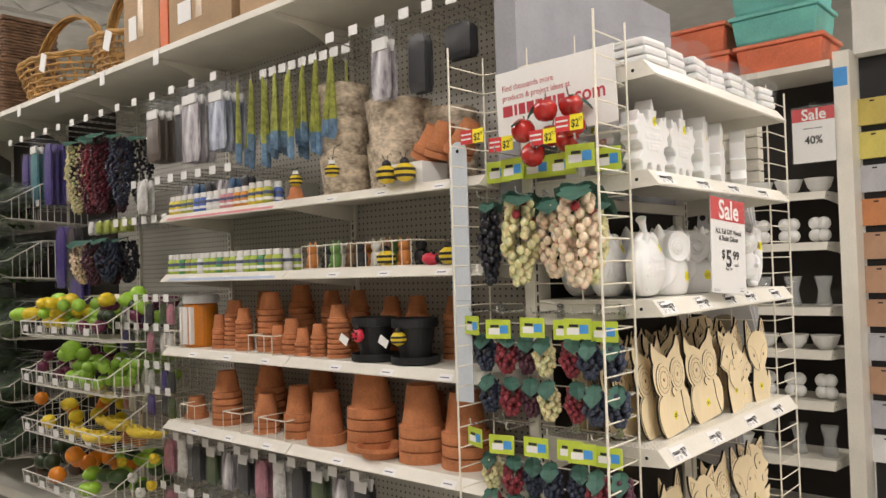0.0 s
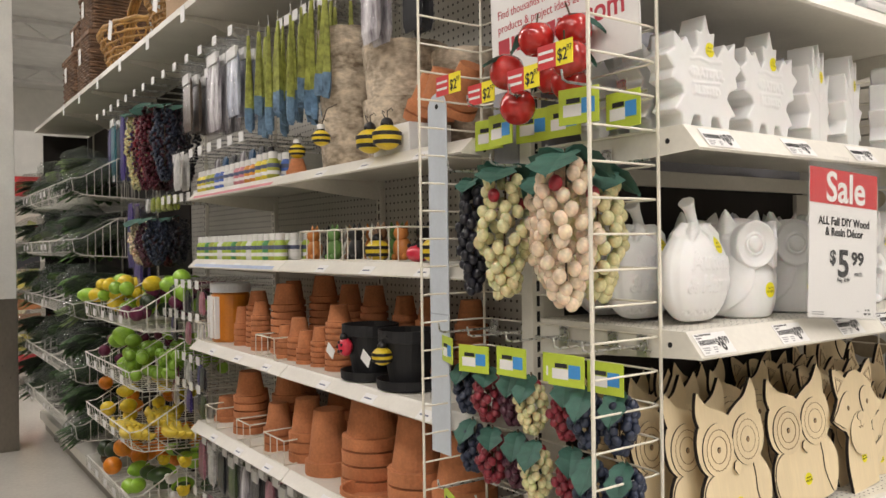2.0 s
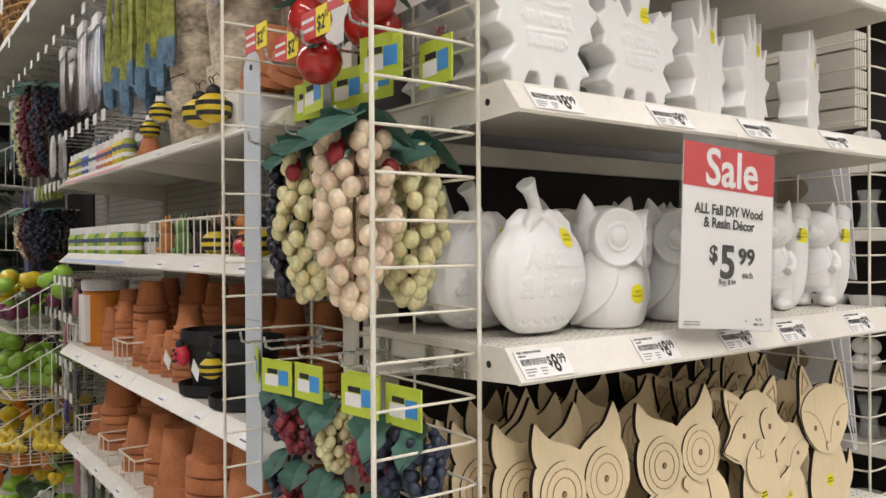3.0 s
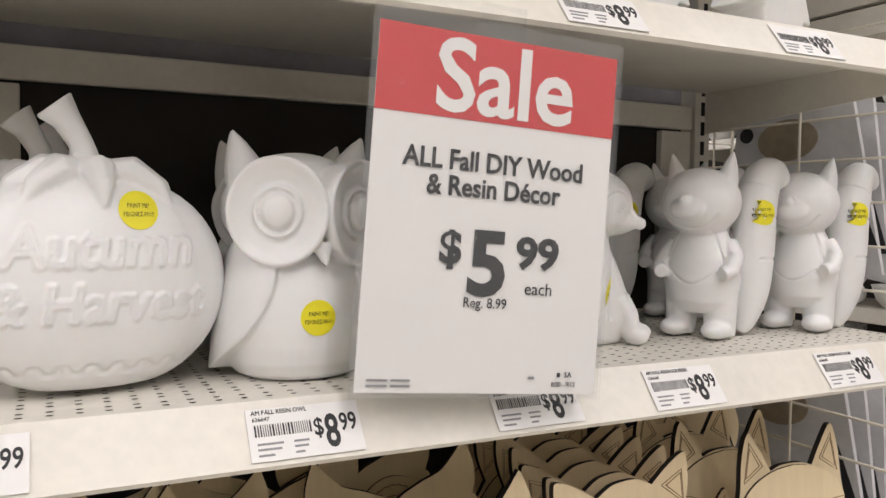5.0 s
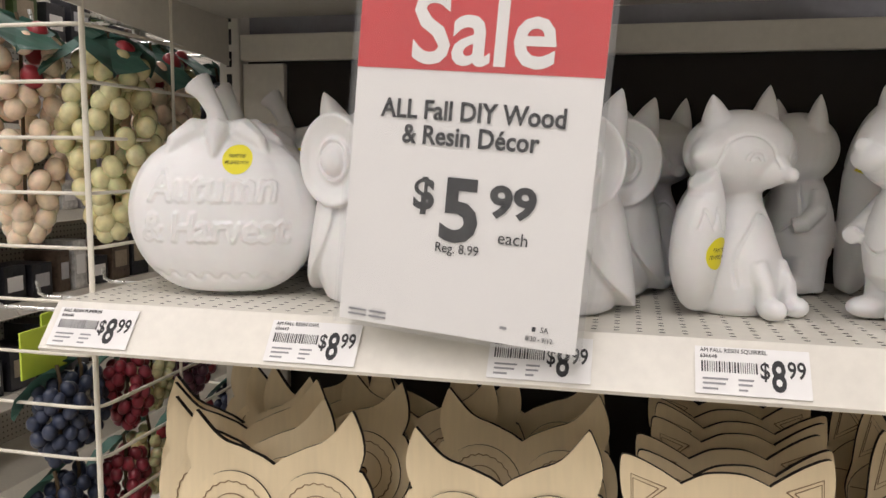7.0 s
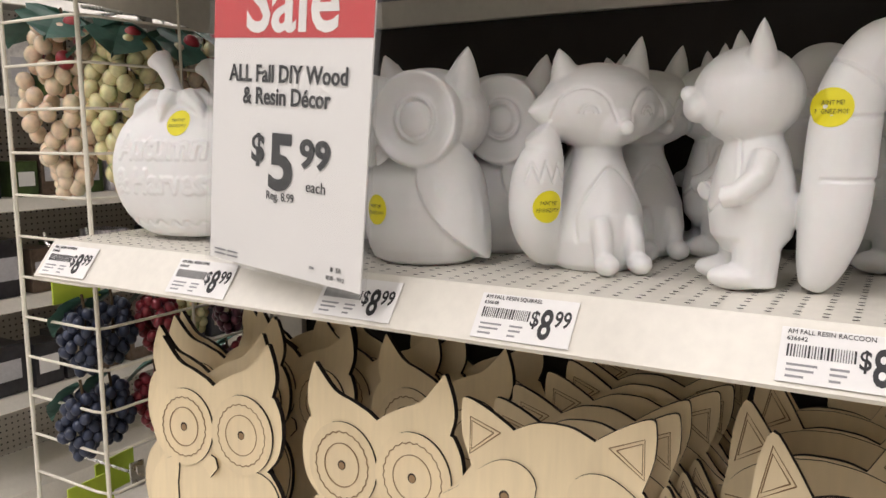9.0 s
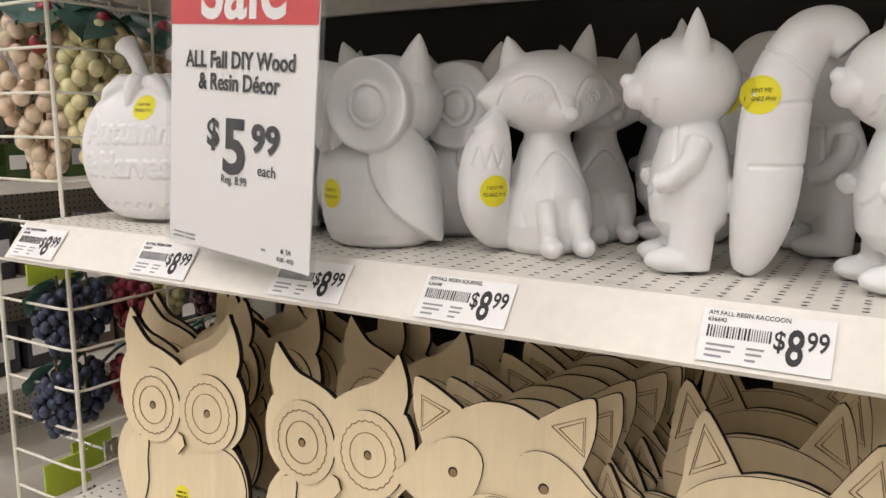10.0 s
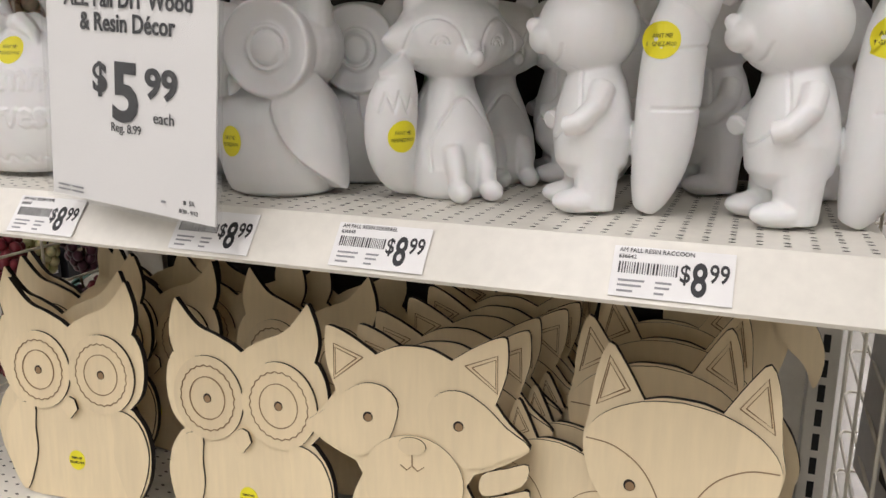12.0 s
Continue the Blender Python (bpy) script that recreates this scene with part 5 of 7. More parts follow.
for k, y in enumerate((1.1, 0.91)):
    pot = flower_pot("painted_pot", "matt black flower pot with a painted " + ("ladybird" if k == 0 else "bee") + " on its saucer", Matrix.Translation((X0 - 0.025, y, Z3 + 0.012)), 0.082, 0.145, 1, material=BLACKPOT, up=True, group="painted black pots")
    part("saucer", lathe(bmesh.new(), [(0.07, -0.012), (0.085, -0.008), (0.088, 0.016), (0.083, 0.016), (0.07, 0.0)], 28), BLACKPOT, pot)
    if k == 0:
        bug = part("ladybird_body", ball(bmesh.new(), (0, 0, 0), (0.02, 0.026, 0.026), 18, 12), LADYRED, pot, "red ladybird with black spots", True, Matrix.Translation((-0.082, 0.0, 0.085)))
        for a in range(5):
            part("spot", ball(bmesh.new(), (-0.018, 0.012 * math.cos(a * 1.3), 0.014 * math.sin(a * 1.3)), 0.0045, 8, 6), BLACKFELT, bug)
        part("head", ball(bmesh.new(), (-0.004, 0, 0.028), 0.012, 12, 8), BLACKFELT, bug)
    else:
        bee_body(pot, Matrix.Translation((-0.082, 0.0, 0.08)), 0.028)
    part("price_flag", boxed(-0.001, 0.001, -0.022, 0.022, -0.015, 0.015), WHITECARD, pot, "small white price tag", at=Matrix.Translation((-0.1, 0.055, 0.07)) @ Matrix.Rotation(0.5, 4, "X"))
jar = thing("orange_jar", "orange plastic jar with a grey lid and a white label", "jar", at=Matrix.Translation((X0, 2.22, Z3)))
part("body", lathe(bmesh.new(), [(0.072, 0), (0.078, 0.01), (0.078, 0.19), (0.07, 0.2)], 28), ORANGEJAR, jar)
part("lid", lathe(bmesh.new(), [(0.08, 0.2), (0.082, 0.205), (0.082, 0.235), (0.076, 0.24)], 28), mat("grey_plastic_lid", (0.66, 0.67, 0.68), 0.4), jar, "ribbed pale grey lid")
for ya, yb in ((-0.045, -0.028), (-0.012, 0.022), (0.036, 0.05)):
    part("label", boxed(-0.0815, -0.06, ya, yb, 0.015, 0.185), WHITECARD, jar, "white paper label")


def bark_pot(at, r, h, n):
    t = thing("birch_pot", "stacked flower pots wrapped in rough birch bark", "flower pot", "birch bark pots", at=at)
    for k in range(n):
        bm = bmesh.new()
        prof = [(r * 0.86, 0), (r * 0.9, h * 0.3), (r * 0.97, h * 0.8), (r, h), (r - 0.008, h), (r * 0.85, 0.02)]
        lathe(bm, prof, 40)
        for v in bm.verts:
            d = noise.noise(Vector((v.co.x * 30, v.co.y * 30, v.co.z * 60 + k * 7)))
            v.co.x *= 1 + 0.03 * d
            v.co.y *= 1 + 0.03 * d
            v.co.z += 0.004 * d
        part("bark_pot", bm, BIRCH, t, at=Matrix.Translation((0.004 * k, 0.006 * k, k * (h - 0.012))) @ Matrix.Rotation(k * 2.0, 4, "Z"))
    return t


bark_pot(Matrix.Translation((X0 + 0.02, 1.27, Z1)), 0.1, 0.15, 3)
bark_pot(Matrix.Translation((X0 + 0.06, 1.03, Z1)), 0.125, 0.17, 2)
bark_pot(Matrix.Translation((X0 + 0.15, 0.87, Z1)), 0.1, 0.15, 2)
for y, x, z, k in ((1.455, -0.03, Z1, 0), (1.19, -0.085, Z1 + 0.08, 1)):
    t = thing("bee_ornament", "small terracotta pot bee with yellow and black stripes", "garden ornament", "bee ornaments", at=Matrix.Translation((x, y, z)))
    if k == 0:
        part("pot", lathe(bmesh.new(), [(0.036, 0), (0.036, 0.012), (0.03, 0.014), (0.02, 0.05)], 20), TERRA, t)
        bee_body(t, Matrix.Translation((0, 0, 0.075)), 0.027)
    else:
        bee_body(t, Matrix.Identity(4), 0.027)
        part("hanger_wire", tube(bmesh.new(), [(0, 0, 0.03), (0.03, 0.02, 0.09), (0.07, 0.03, 0.11)], 0.0014, 5), BLACKFELT, t)
    part("cap", lathe(bmesh.new(), [(0.013, 0), (0.011, 0.014)], 12), CAPWHITE, t, at=Matrix.Translation((0, 0, 0.1 if k == 0 else 0.025)))
box_w = thing("white_box", "white cardboard display box of bee ornaments", "box", at=Matrix.Translation((-0.02, 0.885, Z1)))
part("carton", boxed(-0.03, 0.1, -0.09, 0.085, 0, 0.075, bevel=0.002), WHITECARD, box_w)
for y in (0.925, 0.845):
    t = thing("bee_ornament", "round yellow and black bee ornament with wire feelers", "garden ornament", "bee ornaments", at=Matrix.Translation((-0.085, y, Z1 + 0.038)))
    bee_body(t, Matrix.Identity(4), 0.037)
for y, a in ((0.86, 0.5), (0.8, 0.35), (0.72, 0.6)):
    flower_pot("terracotta_pot", "terracotta flower pot tipped on its side", Matrix.Translation((0.03, y, Z1 + 0.09)) @ Matrix.Rotation(a, 4, "X"), 0.05, 0.1, 2)


def paint_bottle(at, colour, h=0.07, r=0.021):
    t = thing("paint_bottle", "small plastic craft paint bottle with a white cap", "paint bottle", "craft paint bottles", at=at)
    part("bottle", lathe(bmesh.new(), [(r * 0.92, 0), (r, 0.004), (r, h * 0.62), (r * 0.7, h * 0.72), (r * 0.66, h * 0.74)], 18), colour, t, smooth=True)
    part("cap", lathe(bmesh.new(), [(r * 0.74, h * 0.74), (r * 0.74, h * 0.98), (r * 0.66, h)], 16), CAPWHITE, t)
    part("label", lathe(bmesh.new(), [(r * 1.012, h * 0.14), (r * 1.014, h * 0.26), (r * 1.012, h * 0.28)], 18), WHITECARD, t)
    part("dark_print", lathe(bmesh.new(), [(r * 1.012, h * 0.4), (r * 1.014, h * 0.5), (r * 1.012, h * 0.55)], 18), BLUETICK, t)
    return t


rnd = random.Random(9)
for k in range(15):
    for j in range(2):
        paint_bottle(Matrix.Translation((-0.045 + 0.05 * j, 2.29 - 0.049 * k, Z1)), PAINTS[(k // 2 + j) % 6], 0.082 + 0.008 * (k > 11), 0.0215)
for k in range(17):
    for j in range(3):
        paint_bottle(Matrix.Translation((-0.045 + 0.05 * j, 2.31 - 0.047 * k, Z2)), PAINTS[(6, 6, 7, 1, 6, 3)[(k + j) % 6]], 0.09, 0.021)
card = thing("divider_card", "grey divider card standing on the shelf", "divider", at=Matrix.Translation((0.0, 1.515, Z1)))
part("card", boxed(-0.03, 0.14, -0.002, 0.002, 0, 0.08), mat("grey_card", (0.33, 0.33, 0.29), 0.6), card)


def wire_bin(name, label, at, length, deep, front, back, pitch=0.045, group="wire shelf fences"):
    """A wire fence: x from -deep/2 to deep/2, y along the aisle."""
    t = thing(name, label, "wire basket", group, at=at)
    me = mesh_of("upright_wire", tube(bmesh.new(), [(0, 0, 0), (0, 0, front)], 0.0018, 5), WIREPAINT)
    part("top_rail", tube(bmesh.new(), [(deep, -length / 2, 0), (deep, -length / 2, back), (0.02, -length / 2, front), (0, -length / 2, front), (0, length / 2, front), (0.02, length / 2, front), (deep, length / 2, back), (deep, length / 2, 0)], 0.0026, 6), WIREPAINT, t)
    part("bottom_rail", tube(bmesh.new(), [(deep, -length / 2, 0.002), (0, -length / 2, 0.002), (0, length / 2, 0.002), (deep, length / 2, 0.002)], 0.0026, 6), WIREPAINT, t)
    k = int(length / pitch)
    for j in range(k + 1):
        part("upright_wire", me, None, t, at=Matrix.Translation((0, -length / 2 + j * length / k, 0)))
    return t


wire_bin("shelf_fence", "cream wire fence holding small painted animals", Matrix.Translation((-0.045, 1.28, Z2)), 0.28, 0.2, 0.09, 0.09)
wire_bin("shelf_fence", "cream wire fence holding small painted animals", Matrix.Translation((-0.045, 0.99, Z2)), 0.27, 0.2, 0.09, 0.09)
for y, L in ((2.3, 0.14), (1.66, 0.16)):
    wire_bin("shelf_fence", "cream wire fence in front of terracotta pots", Matrix.Translation((-0.06, y, Z3)), L, 0.15, 0.075, 0.075)
for y, L in ((2.19, 0.12), (1.86, 0.13), (1.6, 0.17)):
    wire_bin("shelf_fence", "cream wire fence in front of terracotta pots", Matrix.Translation((-0.06, y, Z4)), L, 0.15, 0.08, 0.08)
ANIMALS = [mat("toy_" + n, c, 0.45, var=0.12) for n, c in (("orange", (0.6, 0.22, 0.05)), ("black", (0.02, 0.02, 0.02)), ("white", (0.75, 0.74, 0.7)), ("green", (0.15, 0.3, 0.08)), ("brown", (0.22, 0.12, 0.06)))]
for k in range(12):
    bm = bmesh.new()
    ball(bm, (0, 0, 0.026), (0.02, 0.022, 0.027), 12, 8)
    ball(bm, (-0.004, 0, 0.06), 0.017, 12, 8)
    for s in (-1, 1):
        cone(bm, (0, s * 0.01, 0.07), (0, s * 0.014, 0.088), 0.006, 8)
        ball(bm, (-0.012, s * 0.012, 0.008), (0.01, 0.007, 0.008), 8, 6)
    ob = tagged(new("animal_figure", mesh_of("animal_figure", bm, ANIMALS[k % 5], True)), "small painted animal figure behind the wire fence", "animal figure", "small animal figures")
    ob.matrix_world = in_aisle(Matrix.Translation((0.0 + 0.04 * (k % 3), 1.4 - 0.043 * k, Z2 + 0.001)) @ Matrix.Rotation(0.4 * (k % 3), 4, "Z") @ Matrix.Scale(1.25, 4))
for y, x in ((1.0, -0.02), (0.7, -0.05)):
    t = thing("bee_ornament", "round yellow bee ornament on the shelf", "garden ornament", "bee ornaments", at=Matrix.Translation((x, y, Z2 + 0.03)))
    bee_body(t, Matrix.Identity(4), 0.034)
t = thing("ladybird_ornament", "red ladybird ornament with black spots", "garden ornament", at=Matrix.Translation((-0.04, 0.78, Z2 + 0.022)))
lb = part("body", ball(bmesh.new(), (0, 0, 0), (0.03, 0.036, 0.022), 18, 12), LADYRED, t, smooth=True)
part("head", ball(bmesh.new(), (-0.004, -0.034, 0), 0.014, 12, 8), BLACKFELT, t, smooth=True)
for k in range(5):
    part("spot", ball(bmesh.new(), (-0.012 + 0.01 * (k % 2), -0.02 + 0.011 * k, 0.019), 0.006, 8, 6), BLACKFELT, lb)

# price tickets along the aisle shelf lips and a coloured strip
for z in GONDOLA_Z:
    for y in (0.7, 0.95, 1.2, 1.6, 1.85, 2.1):
        lean = Matrix.Rotation(radians(-47), 4, "X")
        t = thing("shelf_ticket", "small white shelf ticket with blue print", "price label", "aisle shelf tickets", at=Matrix.Translation((FRONT, y, z - 0.031)) @ turned @ Matrix.Translation((0, 0.001, 0)) @ lean)
        part("card", boxed(-0.03, 0.03, -0.0007, 0, 0, 0.028), WHITECARD, t)
        part("blue_print", boxed(-0.022, 0.014, -0.0012, -0.0008, 0.011, 0.015), BLUETICK, t)
STRIPPINK = mat("pink_ticket_strip", (0.75, 0.25, 0.28), 0.45, var=0.1, scale=3)
for z, m in ((GONDOLA_Z[0], STRIPPINK), (GONDOLA_Z[1], mat("pale_blue_ticket_strip", (0.45, 0.55, 0.75), 0.45, var=0.15, scale=3))):
    t = thing("ticket_strip", "printed paper strip in the price channel", "price strip", "printed price strips", at=Matrix.Translation((FRONT, 1.9, z - 0.031)) @ turned @ Matrix.Translation((0, 0.0022, 0)) @ Matrix.Rotation(radians(-47), 4, "X"))
    part("strip", boxed(-0.4, 0.4, -0.0022, -0.0016, 0.002, 0.016), m, t)


# ---- goods on hooks ----
def flag_hook(y, z, reach=0.34, x=0.3):
    t = thing("display_hook", "long zinc wire hook with a white price flag", "hook", "flagged display hooks", at=Matrix.Translation((x, y, z)))
    part("wire", HOOKWIRE if reach > 0.3 else HOOKSHORT, None, t)
    part("price_flag", FLAG, None, t, "small white price flag", at=Matrix.Translation((-reach - 0.012, 0, 0.012)))
    return t


HOOKWIRE = mesh_of("hook_wire", tube(tube(bmesh.new(), [(0, 0, 0), (-0.335, 0, 0.0), (-0.34, 0, 0.015)], 0.0026, 6), [(0, 0, 0.03), (-0.345, 0, 0.028)], 0.0022, 6), CHROME)
HOOKSHORT = mesh_of("hook_wire", tube(tube(bmesh.new(), [(0, 0, 0), (-0.235, 0, 0.0), (-0.24, 0, 0.015)], 0.0026, 6), [(0, 0, 0.03), (-0.245, 0, 0.028)], 0.0022, 6), CHROME)
FLAG = mesh_of("price_flag", boxed(-0.001, 0.001, -0.023, 0.023, -0.016, 0.02), WHITECARD)
FOIL = mat("crinkled_foil", (0.62, 0.6, 0.62), 0.16, var=0.38, scale=22, fine=70, bump=1.0, stretch=(1, 1, 0.3), dark=(0.06, 0.035, 0.06))
BAGMATS = {n: mat("bag_" + n, c, 0.3, var=0.25, scale=18, fine=60, bump=0.25) for n, c in (
    ("green", (0.36, 0.42, 0.04)), ("blue", (0.04, 0.12, 0.25)), ("brown", (0.12, 0.085, 0.06)), ("silver", (0.62, 0.62, 0.64)), ("paleblue", (0.34, 0.4, 0.5)), ("pink", (0.5, 0.2, 0.26)),
    ("purple", (0.07, 0.04, 0.26)), ("teal", (0.06, 0.25, 0.3)), ("dark", (0.03, 0.03, 0.035)), ("white", (0.7, 0.69, 0.66)), ("moss", (0.06, 0.1, 0.03)))}
BAGMATS["silver"] = FOIL
BAGMATS["paleblue"] = mat("crinkled_blue_foil", (0.5, 0.55, 0.66), 0.16, var=0.35, scale=22, fine=70, bump=1.0, stretch=(1, 1, 0.3), dark=(0.06, 0.07, 0.11))


def pouch(y, z, w, h, kind, label, tip=None, x=-0.02, n=1, head=False, group="hanging packets"):
    """A soft packet hanging from a hook; z is its top."""
    for k in range(n):
        t = thing("hanging_packet", label, "packet", group, at=Matrix.Translation((x + 0.035 * k, y + 0.004 * (k % 2), z)) @ Matrix.Rotation(0.06 * (k % 3) - 0.05, 4, "Z"))
        bm = bmesh.new()
        rows = []
        for j, (f, q) in enumerate(((0, 0.75), (0.15, 1), (0.5, 0.97), (0.85, 1), (1, 0.9))):
            thick = (0.001, 0.004, 0.006, 0.006, 0.001)[j]
            rows.append([bm.verts.new((thick * s, a * w / 2 * q, -f * h)) for s, a in ((-1, -1), (-1.25, 0), (-1, 1), (1, 1), (1, -1))])
        for a, b in zip(rows, rows[1:]):
            for i in range(5):
                bm.faces.new((a[i], a[(i + 1) % 5], b[(i + 1) % 5], b[i]))
        bm.faces.new(rows[0])
        bm.faces.new(rows[-1][::-1])
        part("packet", bm, BAGMATS[kind], t)
        if tip:
            part("coloured_foot", boxed(-0.0085, 0.0075, -w * 0.475, w * 0.475, -h * 0.995, -h * 0.74, bevel=0.002), BAGMATS[tip], t, "dark blue lower end")
        if head:
            part("header_card", boxed(-0.011, 0.003, -w * 0.4, w * 0.4, -0.03, 0.012, bevel=0.002), WHITECARD, t, "white header card")
        part("film", boxed(-0.012, 0.01, -w * 0.52, w * 0.52, -h * 1.02, 0.068 if head else 0.012, bevel=0.003), FILM, t, "clear plastic wrapper")


LIME = mat("lime_tissue", (0.47, 0.5, 0.12), 0.55, var=0.3, scale=25, fine=80, bump=0.3, each=0.16)
BLUEFOOT = mat("blue_tissue", (0.2, 0.33, 0.48), 0.4, var=0.3, scale=25, fine=80, bump=0.3, each=0.2)


def tissue_fan(at, L, w, seed):
    """A narrow folded lime packet, gathered at the top, with a pointed blue foot."""
    r = random.Random(seed)
    t = thing("hanging_packet", "narrow lime green folded packet with a pointed blue foot", "packet", "lime packets", at=at)
    for name, f0, f1, m in (("packet", 0.0, 0.74, LIME), ("blue_foot", 0.74, 1.0, BLUEFOOT)):
        bm = bmesh.new()
        rows = []
        for j in range(6):
            f = f0 + (f1 - f0) * j / 5
            q = 0.22 + 0.9 * min(f, 0.8) if f < 0.9 else 0.94 - 2.0 * (f - 0.9)
            drift = 0.02 * f * f * math.sin(seed)
            rows.append([bm.verts.new((0.011 * q * (1 if i % 2 else -1) + (0.001 if b else -0.001), w * q * (i / 4 - 0.5) + drift, -f * L - (0.03 * abs(i - 1.3) * -0.4 if f > 0.95 else 0))) for b in (0, 1) for i in ((0, 1, 2, 3, 4) if not b else (4, 3, 2, 1, 0))])
        for a, b in zip(rows, rows[1:]):
            for i in range(10):
                bm.faces.new((a[i], a[(i + 1) % 10], b[(i + 1) % 10], b[i]))
        part(name, bm, m, t)
    part("hanging_loop", tube(bmesh.new(), [(0, 0, -0.004), (0, 0.004, 0.02), (0, 0, 0.036)], 0.0012, 5), CAPWHITE, t)
    return t


rnd = random.Random(41)
for k in range(22):
    y = 1.78 - 0.0265 * k
    tissue_fan(Matrix.Translation((-0.05 + 0.05 * (k % 3) + rnd.uniform(-0.01, 0.01), y, 2.225 - rnd.uniform(0, 0.012))) @ Matrix.Rotation(rnd.uniform(-0.9, 0.5), 4, "Z") @ Matrix.Rotation(rnd.uniform(-0.05, 0.05), 4, "X"), rnd.uniform(0.3, 0.385), rnd.uniform(0.052, 0.072), k)
for k in range(9):
    flag_hook(1.74 - 0.062 * k, 2.255, 0.24)
pouch(1.93, 2.2, 0.13, 0.24, "paleblue", "pale blue printed packet in clear film", x=-0.05, n=4, head=True)
pouch(2.13, 2.22, 0.15, 0.29, "silver", "silver and pink printed packet in clear film", x=-0.05, n=3, head=True)
pouch(2.27, 2.2, 0.06, 0.25, "dark", "dark printed packet in clear film", x=-0.02, n=2, head=True)
pouch(2.44, 2.2, 0.12, 0.23, "brown", "brown craft packet in clear film", x=-0.05, n=4, head=True)
pouch(2.55, 2.2, 0.07, 0.22, "brown", "brown craft packet in clear film", x=0.0, n=3)
pouch(0.97, 2.21, 0.09, 0.2, "silver", "silver foil packet in clear film", x=-0.05, n=2, head=True)
pouch(0.85, 2.22, 0.08, 0.2, "dark", "dark printed packet in clear film", x=0.0, n=2)
pouch(0.755, 2.258, 0.12, 0.12, "dark", "dark printed packet in clear film", x=0.1, n=2)
for y in (0.66, 0.76, 0.86, 0.97, 1.1, 1.22):
    flag_hook(y, 2.27, 0.34)
for k in range(14):
    flag_hook(1.95 + 0.165 * k, 2.27, 0.34)
for k in range(8):
    flag_hook(1.86 + 0.11 * k, 1.86, 0.34)
    if k < 6:
        pouch(1.84 + 0.09 * k, 1.84, 0.05, 0.08, ("dark", "blue", "silver")[k % 3], "small dark craft packet on a hook", x=0.02, n=2)
for k in range(4):
    flag_hook(3.72 + 0.12 * k, 1.86, 0.34)
pouch(3.8, 2.21, 0.11, 0.35, "teal", "teal and purple packet in clear film", x=-0.03, n=2, head=True)
pouch(3.64, 2.22, 0.1, 0.36, "purple", "deep purple packet in clear film", x=-0.02, n=3)
pouch(4.0, 2.2, 0.1, 0.34, "purple", "deep purple packet in clear film", x=0.0, n=2)
pouch(3.5, 1.72, 0.12, 0.35, "purple", "deep purple packet in clear film", x=-0.02, n=2)
pouch(3.36, 1.7, 0.1, 0.34, "dark", "dark printed packet in clear film", x=-0.02, n=2)
pouch(3.25, 1.42, 0.16, 0.14, "purple", "deep purple packet in clear film", x=-0.05, n=2)
pouch(2.5, 1.88, 0.09, 0.16, "white", "white craft packet in clear film", x=-0.08, n=2)
for k in range(5):
    pouch(2.75 + 0.085 * k, 1.72, 0.06, 0.07, ("green", "white")[k > 3], "small lime packet on a hook", x=-0.04, n=2)
for y, kinds, z, L in ((3.2, ("green", "wine"), 2.17, 0.4), (3.06, ("wine", "purple"), 2.18, 0.42), (2.93, ("wine", "purple"), 2.18, 0.42), (2.99, ("red", "black"), 2.16, 0.36), (2.74, ("blue", "black"), 2.14, 0.36),
                       (3.16, ("blush", "purple"), 1.63, 0.24), (3.02, ("purple", "wine"), 1.63, 0.25), (2.88, ("blue", "black"), 1.63, 0.24)):
    for j, kind in enumerate(kinds):
        bunch(kind, f"long hanging garland of {kind} artificial berries", Matrix.Translation((-0.06 + 0.09 * j, y - 0.03 * j, z)), L, 0.15, 0.0098, 190, int(y * 100) + j, 0, 1, "berry garlands", True)
for z in (1.68, 1.3, 1.16, 0.98, 0.86):
    for k in range(6):
        flag_hook(2.36 + 0.09 * k, z, 0.34)
        if z < 1.6:
            pouch(2.36 + 0.09 * k, z - 0.015, 0.06, 0.1, ("white", "pink", "moss", "dark", "purple", "white")[(k + int(z * 10)) % 6], "small coloured craft packet on a hook", x=-0.03 + 0.02 * (k % 2), n=1)
# below the pot shelves
for z in (0.66, 0.42):
    for k in range(12):
        y = 1.15 + 0.115 * k
        flag_hook(y, z, 0.34)
        pouch(y, z - 0.02, 0.075, 0.16, ("dark", "silver", "moss", "dark", "white", "pink")[k % 6], "small carded craft ornament in clear film", x=-0.02, n=2, head=k % 2 == 0)
for y, z, m in ((2.72, 0.5, BEEYEL), (2.62, 0.44, CAPWHITE), (2.42, 0.56, BEEYEL), (2.55, 0.38, CAPWHITE), (2.45, 0.43, BEEYEL)):
    bm = bmesh.new()
    ball(bm, (0, 0, 0), (0.03, 0.024, 0.022), 14, 10)
    ball(bm, (-0.03, 0, 0.018), 0.016, 12, 8)
    cone(bm, (0.02, 0, 0.0), (0.06, 0, 0.01), 0.014, 8)
    ob = tagged(new("bird_ornament", mesh_of("bird_ornament", bm, m, True)), "small artificial bird clipped to a hook", "bird ornament", "artificial birds")
    ob.matrix_world = in_aisle(Matrix.Translation((-0.09, y, z)) @ Matrix.Rotation(0.8, 4, "Z"))


# ---- wire bins of artificial fruit ----
BINWIRE = mat("grey_coated_bin_wire", (0.78, 0.76, 0.7), 0.4, var=0.08)
XB, XF = 0.285, -0.265


